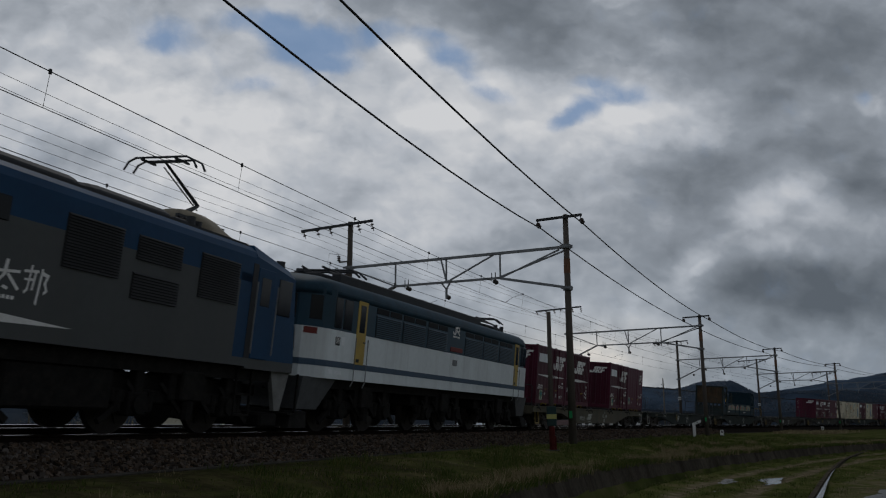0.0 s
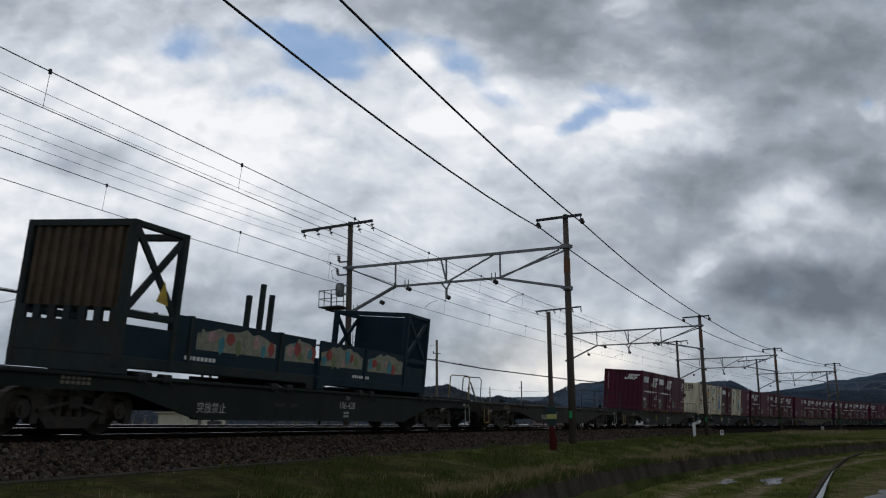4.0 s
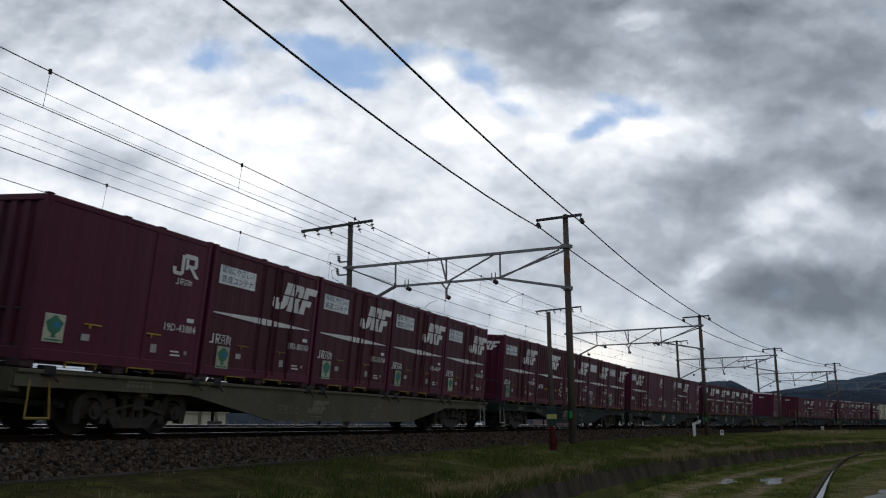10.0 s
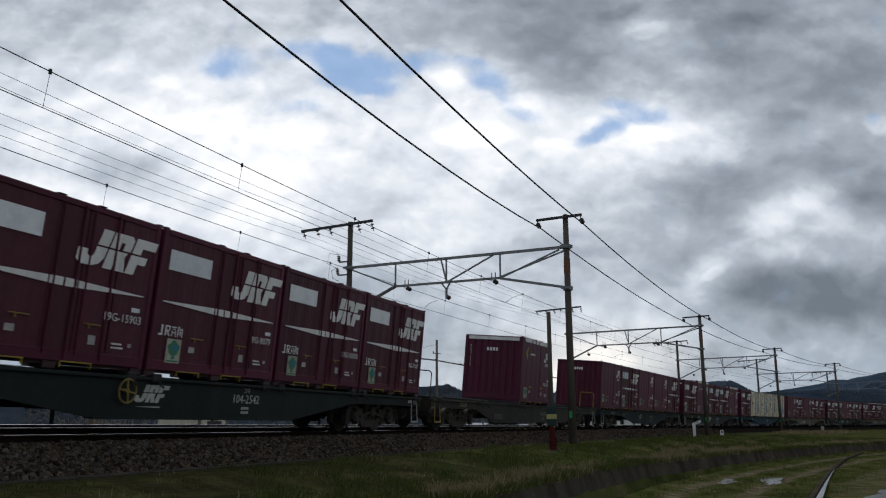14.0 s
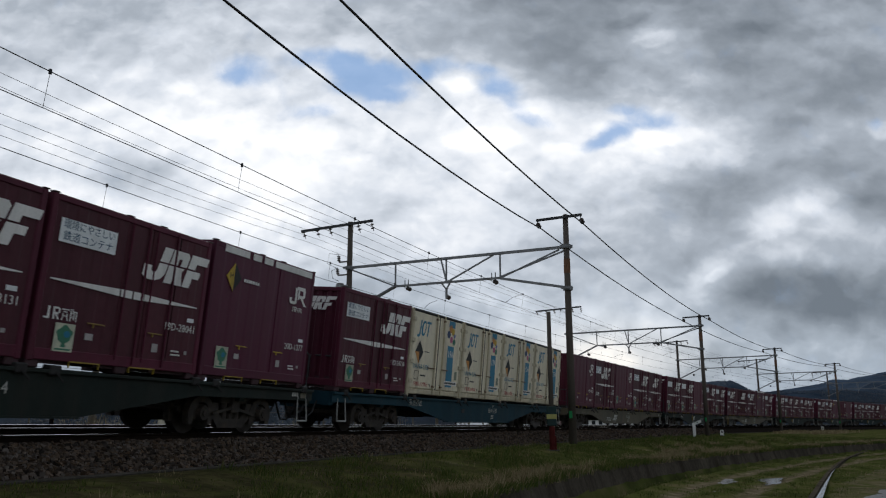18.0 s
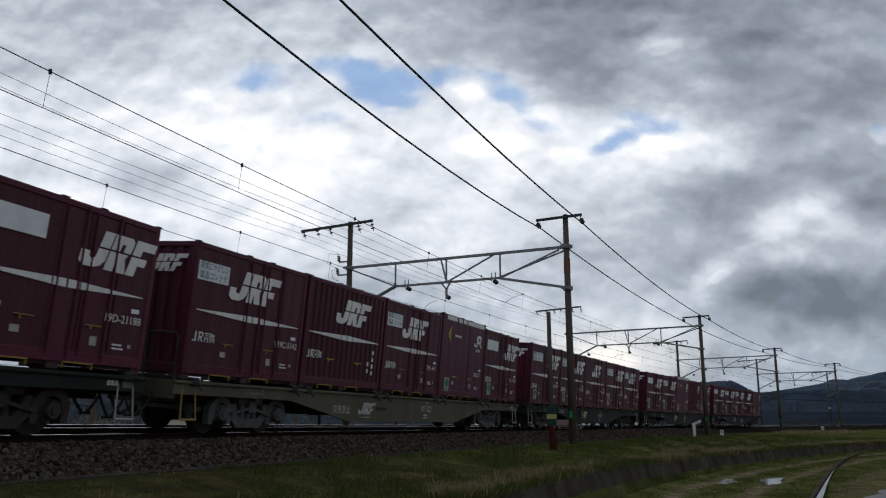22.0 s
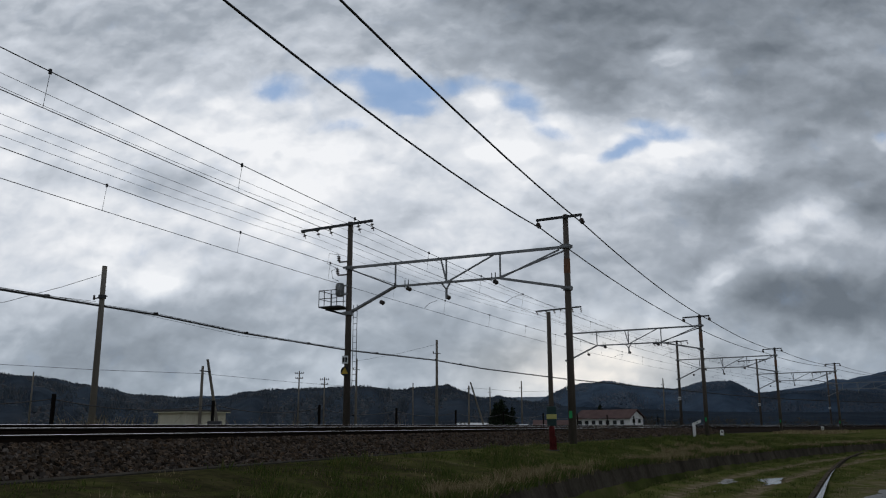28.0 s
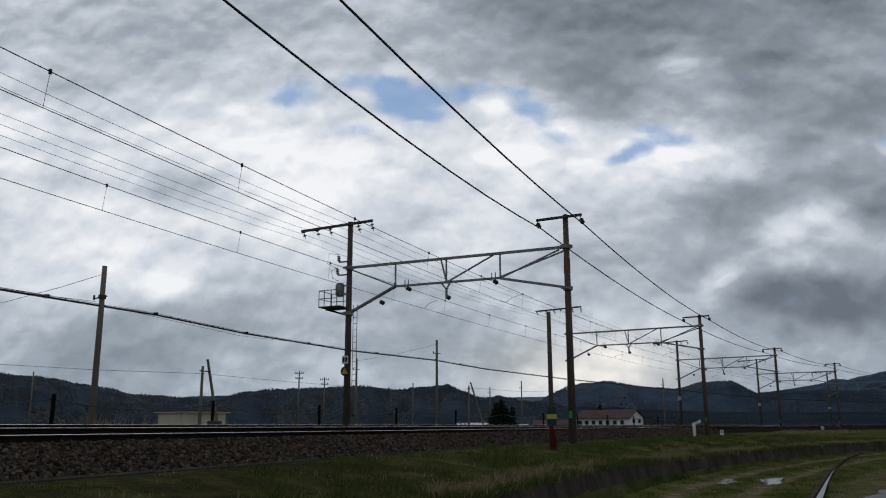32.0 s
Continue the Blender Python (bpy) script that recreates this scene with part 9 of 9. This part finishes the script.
    part("underframe", Shape().box(-7.2, 7.2, -1.2, 1.2, 1.05, 1.3), M_LOCO_UNDER, g)
    return g


def blue_loco():
    g = thing("electric_locomotive", "blue and grey electric locomotive with a raised pantograph", "locomotive")
    w, hb = 1.42, 8.6
    part("body", Shape().loft([side_ring(-6.55, w, 1.34, 2.96), side_ring(6.55, w, 1.34, 2.96)]), M_LOCO_GREY, g, "mid-grey body side")
    part("shoulder", Shape().loft([[(x, -w, 2.96), (x, -w + 0.0, 3.46), (x, -w + 0.04, 3.58), (x, -w + 0.14, 3.67), (x, w - 0.14, 3.67), (x, w - 0.04, 3.58), (x, w, 3.46), (x, w, 2.96)] for x in (-7.0, 7.0)]), M_LOCO_BLUE, g, "royal-blue upper shoulder")
    for sx in (-1, 1):
        part("cab", Shape().loft([[(sx * 7.0, -w - 0.002, 1.5), (sx * 7.0, -w - 0.002, 3.5), (sx * 7.0, -w + 0.12, 3.72), (sx * 7.0, w - 0.12, 3.72), (sx * 7.0, w, 3.5), (sx * 7.0, w, 1.5)],
                                  [(sx * 8.82, -w + 0.04, 1.5), (sx * 8.6, -w + 0.06, 3.28), (sx * 8.5, -w + 0.2, 3.46), (sx * 8.5, w - 0.2, 3.46), (sx * 8.6, w - 0.06, 3.28), (sx * 8.82, w - 0.04, 1.5)],
                                  [(sx * 9.08, -1.16, 1.5), (sx * 8.74, -1.1, 3.12), (sx * 8.66, -1.02, 3.28), (sx * 8.66, 1.02, 3.28), (sx * 8.74, 1.1, 3.12), (sx * 9.08, 1.16, 1.5)]]), M_LOCO_BLUE, g, "blue cab end")
        part("cab_sill", Shape().loft([side_ring(sx * 7.0, w, 1.3, 1.5), side_ring(sx * 8.82, w - 0.04, 1.3, 1.5), side_ring(sx * 9.06, 1.16, 1.3, 1.5)]), M_LOCO_GREY, g)
        part("cab_side", Shape().loft([side_ring(sx * 6.55, w, 1.5, 3.12), side_ring(sx * 7.0, w, 1.5, 3.12)]), M_LOCO_BLUE, g, "blue cab side")
        part("cab_sill", Shape().loft([side_ring(sx * 6.55, w, 1.34, 1.5), side_ring(sx * 7.0, w, 1.34, 1.5)]), M_LOCO_GREY, g)
        d = part("cab_door", Shape().box(*sorted((sx * 7.12, sx * 7.72)), -w - 0.012, -w + 0.02, 1.5, 3.3, 0.012), M_LOCO_BLUE, g, "blue cab door")
        part("door_window", Shape().box(*sorted((sx * 7.25, sx * 7.58)), -w - 0.018, -w - 0.006, 2.55, 3.12, 0.02), M_GLASS, d, "dark door window")
        for q in (7.06, 7.8):
            part("grab_rail", Shape().cyl((sx * q, -w - 0.05, 1.6), (sx * q, -w - 0.05, 3.0), 0.016, n=6), M_STEEL, g, "steel grab rail")
        part("cab_recess", Shape().box(*sorted((sx * 6.92, sx * 7.1)), -w - 0.008, -w + 0.01, 1.5, 3.35), M_LOCO_LOUVRE, g, "dark recess with ladder rungs")
        part("side_window", Shape().box(*sorted((sx * 7.95, sx * 8.46)), -w + 0.015, -w + 0.05, 2.45, 3.2, 0.02), M_GLASS, g, "dark cab side window")
        part("windscreen", Shape().add([(sx * 8.94, -1.06, 2.3), (sx * 8.94, 1.06, 2.3), (sx * 8.78, 1.02, 3.06), (sx * 8.78, -1.02, 3.06)], [(0, 1, 2, 3)]), M_GLASS, g, "dark sloped windscreen")
        part("white_corner", Shape().add([(sx * 8.81, -1.385, 1.8), (sx * 9.04, -1.16, 1.8), (sx * 8.93, -1.14, 2.32), (sx * 8.75, -1.38, 2.32)], [(0, 1, 2, 3)]), M_WHITE, g, "white corner panel")
        part("tail_lamp", Shape().cyl((sx * 9.0, -0.9, 1.68), (sx * 9.12, -0.9, 1.68), 0.12, n=14), M_DARKSTEEL, g, "round end lamp")
        part("end_skirt", Shape().plate([(sx * 8.85, 1.3), (sx * 8.15, 1.3), (sx * 8.42, 0.5), (sx * 8.62, 0.5)], -1.3, -1.2), M_ENDSKIRT, g, "grey end skirt")
        part("coupler", Shape().box(*sorted((sx * 8.5, sx * 9.2)), -0.13, 0.13, 0.75, 1.0, 0.03), M_LOCO_UNDER, g)
        part("snow_plough", Shape().box(*sorted((sx * 8.1, sx * 8.75)), -1.2, 1.2, 0.15, 0.45, 0.05), M_LOCO_UNDER, g)
    part("roof_deck", Shape().box(-6.9, 6.9, -1.25, 1.25, 3.66, 3.72), M_LOCO_ROOF, g, "dark roof deck")
    for x0, x1 in ((-6.0, -0.2), (0.0, 2.75), (2.82, 4.85)):
        part("roof_cover", Shape().loft([[(x, -1.12 + e, 3.69), (x, -1.08 + e, 3.8), (x, -0.98 + e, 3.875 - e * 0.4), (x, -0.8 + e, 3.91 - e * 0.5), (x, 0.8 - e, 3.91 - e * 0.5), (x, 0.98 - e, 3.875 - e * 0.4), (x, 1.08 - e, 3.8), (x, 1.12 - e, 3.69)] for x, e in ((x0, 0.12), (x0 + 0.1, 0.03), (x0 + 0.25, 0.0), (x1 - 0.25, 0.0), (x1 - 0.1, 0.03), (x1, 0.12))]), M_LOCO_ROOF, g, "dark equipment cover on the roof")
    arch = [(-1.16 * math.cos(a), math.sin(a)) for a in np.linspace(0, math.pi, 13)]
    part("roof_horn_cover", Shape().loft([[(xx, y_, 3.5 + z_ * hh) for y_, z_ in arch] for xx, hh in ((5.9, 0.56), (6.0, 0.74), (6.3, 0.74), (6.7, 0.56), (7.3, 0.22))]), M_ROOFBEIGE, g, "beige arched roof cover", True)
    part("roof_unit", Shape().cyl((5.5, -0.9, 3.7), (5.5, -0.9, 3.95), 0.09, n=10).cyl((5.72, -0.9, 3.7), (5.72, -0.9, 3.9), 0.07, n=10).box(5.0, 5.4, -0.95, -0.5, 3.7, 3.84, 0.02), M_DARKSTEEL, g)
    part("end_cylinder", Shape().cyl((8.5, -1.0, 3.2), (8.5, -1.0, 3.66), 0.1, n=12), M_DARKSTEEL, g)
    y = -w
    for x0, x1, z0, z1, n in ((2.2, 3.36, 2.44, 3.24, 18), (3.67, 4.79, 2.82, 3.23, 9), (3.64, 4.79, 2.19, 2.62, 9), (5.29, 6.49, 2.45, 3.26, 18), (-3.36, -2.2, 2.44, 3.24, 18), (-4.79, -3.67, 2.82, 3.23, 9), (-6.49, -5.29, 2.45, 3.26, 18)):
        louvres(x0, x1, z0, z1, y - 0.004, n, g, M_LOCO_LOUVRE, M_BLACK, "black ventilation louvre")
    strokes = [[(0.32, 2.32), (1.0, 2.38), (1.0, 2.44), (0.32, 2.38)], [(0.62, 2.62), (0.70, 2.62), (0.66, 2.30), (0.40, 2.02), (0.34, 2.06), (0.58, 2.30)], [(0.68, 2.30), (0.98, 2.02), (1.04, 2.06), (0.72, 2.36)], [(0.60, 2.04), (0.74, 2.0), (0.76, 2.06), (0.64, 2.1)],
               [(1.16, 2.42), (1.62, 2.46), (1.62, 2.52), (1.16, 2.48)], [(1.36, 2.60), (1.42, 2.60), (1.34, 2.06), (1.24, 1.98), (1.22, 2.04), (1.3, 2.1)], [(1.2, 2.26), (1.54, 2.28), (1.54, 2.33), (1.2, 2.31)], [(1.5, 2.46), (1.56, 2.46), (1.5, 2.08), (1.44, 2.08)], [(1.7, 2.56), (1.76, 2.56), (1.68, 1.78), (1.62, 1.82)], [(1.76, 2.5), (1.98, 2.46), (1.9, 2.26), (1.98, 2.1), (1.86, 2.02), (1.84, 2.08), (1.9, 2.12), (1.82, 2.26), (1.88, 2.4), (1.76, 2.42)]]
    strokes = [[((1.12 + (p[0] - 0.32) * 0.64) if q < 4 else (1.62 + (p[0] - 1.16) * 0.53), 1.83 + (p[1] - 1.78) * 0.66) for p in st_] for q, st_ in enumerate(strokes)]
    part("brush_mark", plain_marks(strokes, y - 0.006), M_WHITE, g, "large pale brush strokes")
    part("fine_print", plain_marks(small_bars(1.12, 1.86, 0.42, 0.05, 6), y - 0.006), M_WHITE, g)
    part("swoosh", plain_marks([[(-3.0, 1.72), (1.3, 1.67), (2.61, 1.58), (1.3, 1.55), (-3.0, 1.52)]], y - 0.006), M_WHITE, g, "pale tapering stripe")
    part("round_window", Shape().box(0.6, 1.24, y - 0.012, y + 0.01, 2.87, 3.21, 0.1), M_GLASS, g, "dark rounded side window")
    pantograph(g, 6.15, True, 3.95)
    pantograph(g, -6.2, False, 4.05)
    for xc in (-5.7, 0.0, 5.7):
        loco_bogie(g, xc, 1.25, 2, M_LOCO_UNDER)
    part("underframe", Shape().box(-8.2, 8.2, -1.25, 1.25, 1.08, 1.36), M_LOCO_UNDER, g)
    for x0, x1 in ((-3.9, -1.7), (1.75, 3.85)):
        part("equipment_box", Shape().box(x0, x1, -1.2, 1.2, 0.42, 1.1, 0.05), M_LOCO_UNDER, g, "grimy underfloor equipment")
    part("ladder_step", Shape().box(7.0, 7.5, -1.3, -1.12, 0.38, 0.42).box(7.0, 7.5, -1.3, -1.12, 0.78, 0.82).box(6.98, 7.02, -1.3, -1.26, 0.38, 1.3).box(7.48, 7.52, -1.3, -1.26, 0.38, 1.3), M_LOCO_UNDER, g, "dark cab step")
    return g


M_ROOFBEIGE = mat("beige_roof_cover", (0.2, 0.17, 0.12), 0.7, var=0.2)
# (thing, metres ahead of the first wagon's leading coupling, half bogie spread)
LOCOS = [(white_loco(), 8.85, 5.0), (blue_loco(), 26.35, 5.7)]


# ---------------------------------------------------------------- what moves
SPEED, T_REF, S_REF = 16.733, 19.0, -6.16
TIMES = [0.0, 0.1] + [0.5 * i for i in range(1, 64)] + [31.9, 32.0]


def lead(t):
    """Where the coupling ahead of wagon 0 stands at a time."""
    return S_REF - SPEED * (t - T_REF)


def wagon_s(k, t):
    return lead(t) + WAGON_PITCH * k + 10.2 + SHIFT.get(k, 0.0) * 0.5


WAGON_PITCH = 20.4


def motions():
    vx, vy = 4.3 * math.sin(radians(34)), 4.3 * math.cos(radians(34))
    walk(CLOUDS, [(t, pose(EYE.x + vx * (t - 16), EYE.y + vy * (t - 16), EYE.z)) for t in (0, 0.2, 4, 8, 12, 16, 20, 24, 28, 31.8, 32)])
    rows = {}
    for w, k in WAGONS:
        rows[k] = [(t, vehicle_pose(wagon_s(k, t), 7.1)) for t in TIMES]
        walk(w, rows[k])
    for o, k, p in RIDERS:
        m = Matrix.Translation(p)
        walk(o, [(t, r @ m) for t, r in rows[k]])
    for o, behind, half in LOCOS:
        walk(o, [(t, vehicle_pose(lead(t) - 15 * WAGON_PITCH - behind, half)) for t in TIMES])
    # wheels roll while they pass near; beyond that stretch they rest
    index = {w: k for w, k in WAGONS}
    for ws, x, w in SPINNERS:
        base = ws.matrix_basis.translation.copy()
        if w in index:
            s0, r_ = wagon_s(index[w], 0.0) + x, WHEEL_R
        else:
            s0, r_ = lead(0.0) - 15 * WAGON_PITCH - [q[1] for q in LOCOS if q[0] == w][0] + x, 0.56
        f0, f1 = max(0, math.ceil((s0 - 30) / SPEED * 30)), min(960, math.floor((s0 + 21) / SPEED * 30))
        if f1 - f0 < 2:
            continue
        spin = [(f / 30, pose(*base, 0, -math.degrees(SPEED * (f - f0) / 30 / r_), 0)) for f in range(f0, f1 + 1)]
        walk(ws, [(0.0, pose(*base))] * (f0 > 0) + spin + [(32.0, spin[-1][1])] * (f1 < 960))


motions()
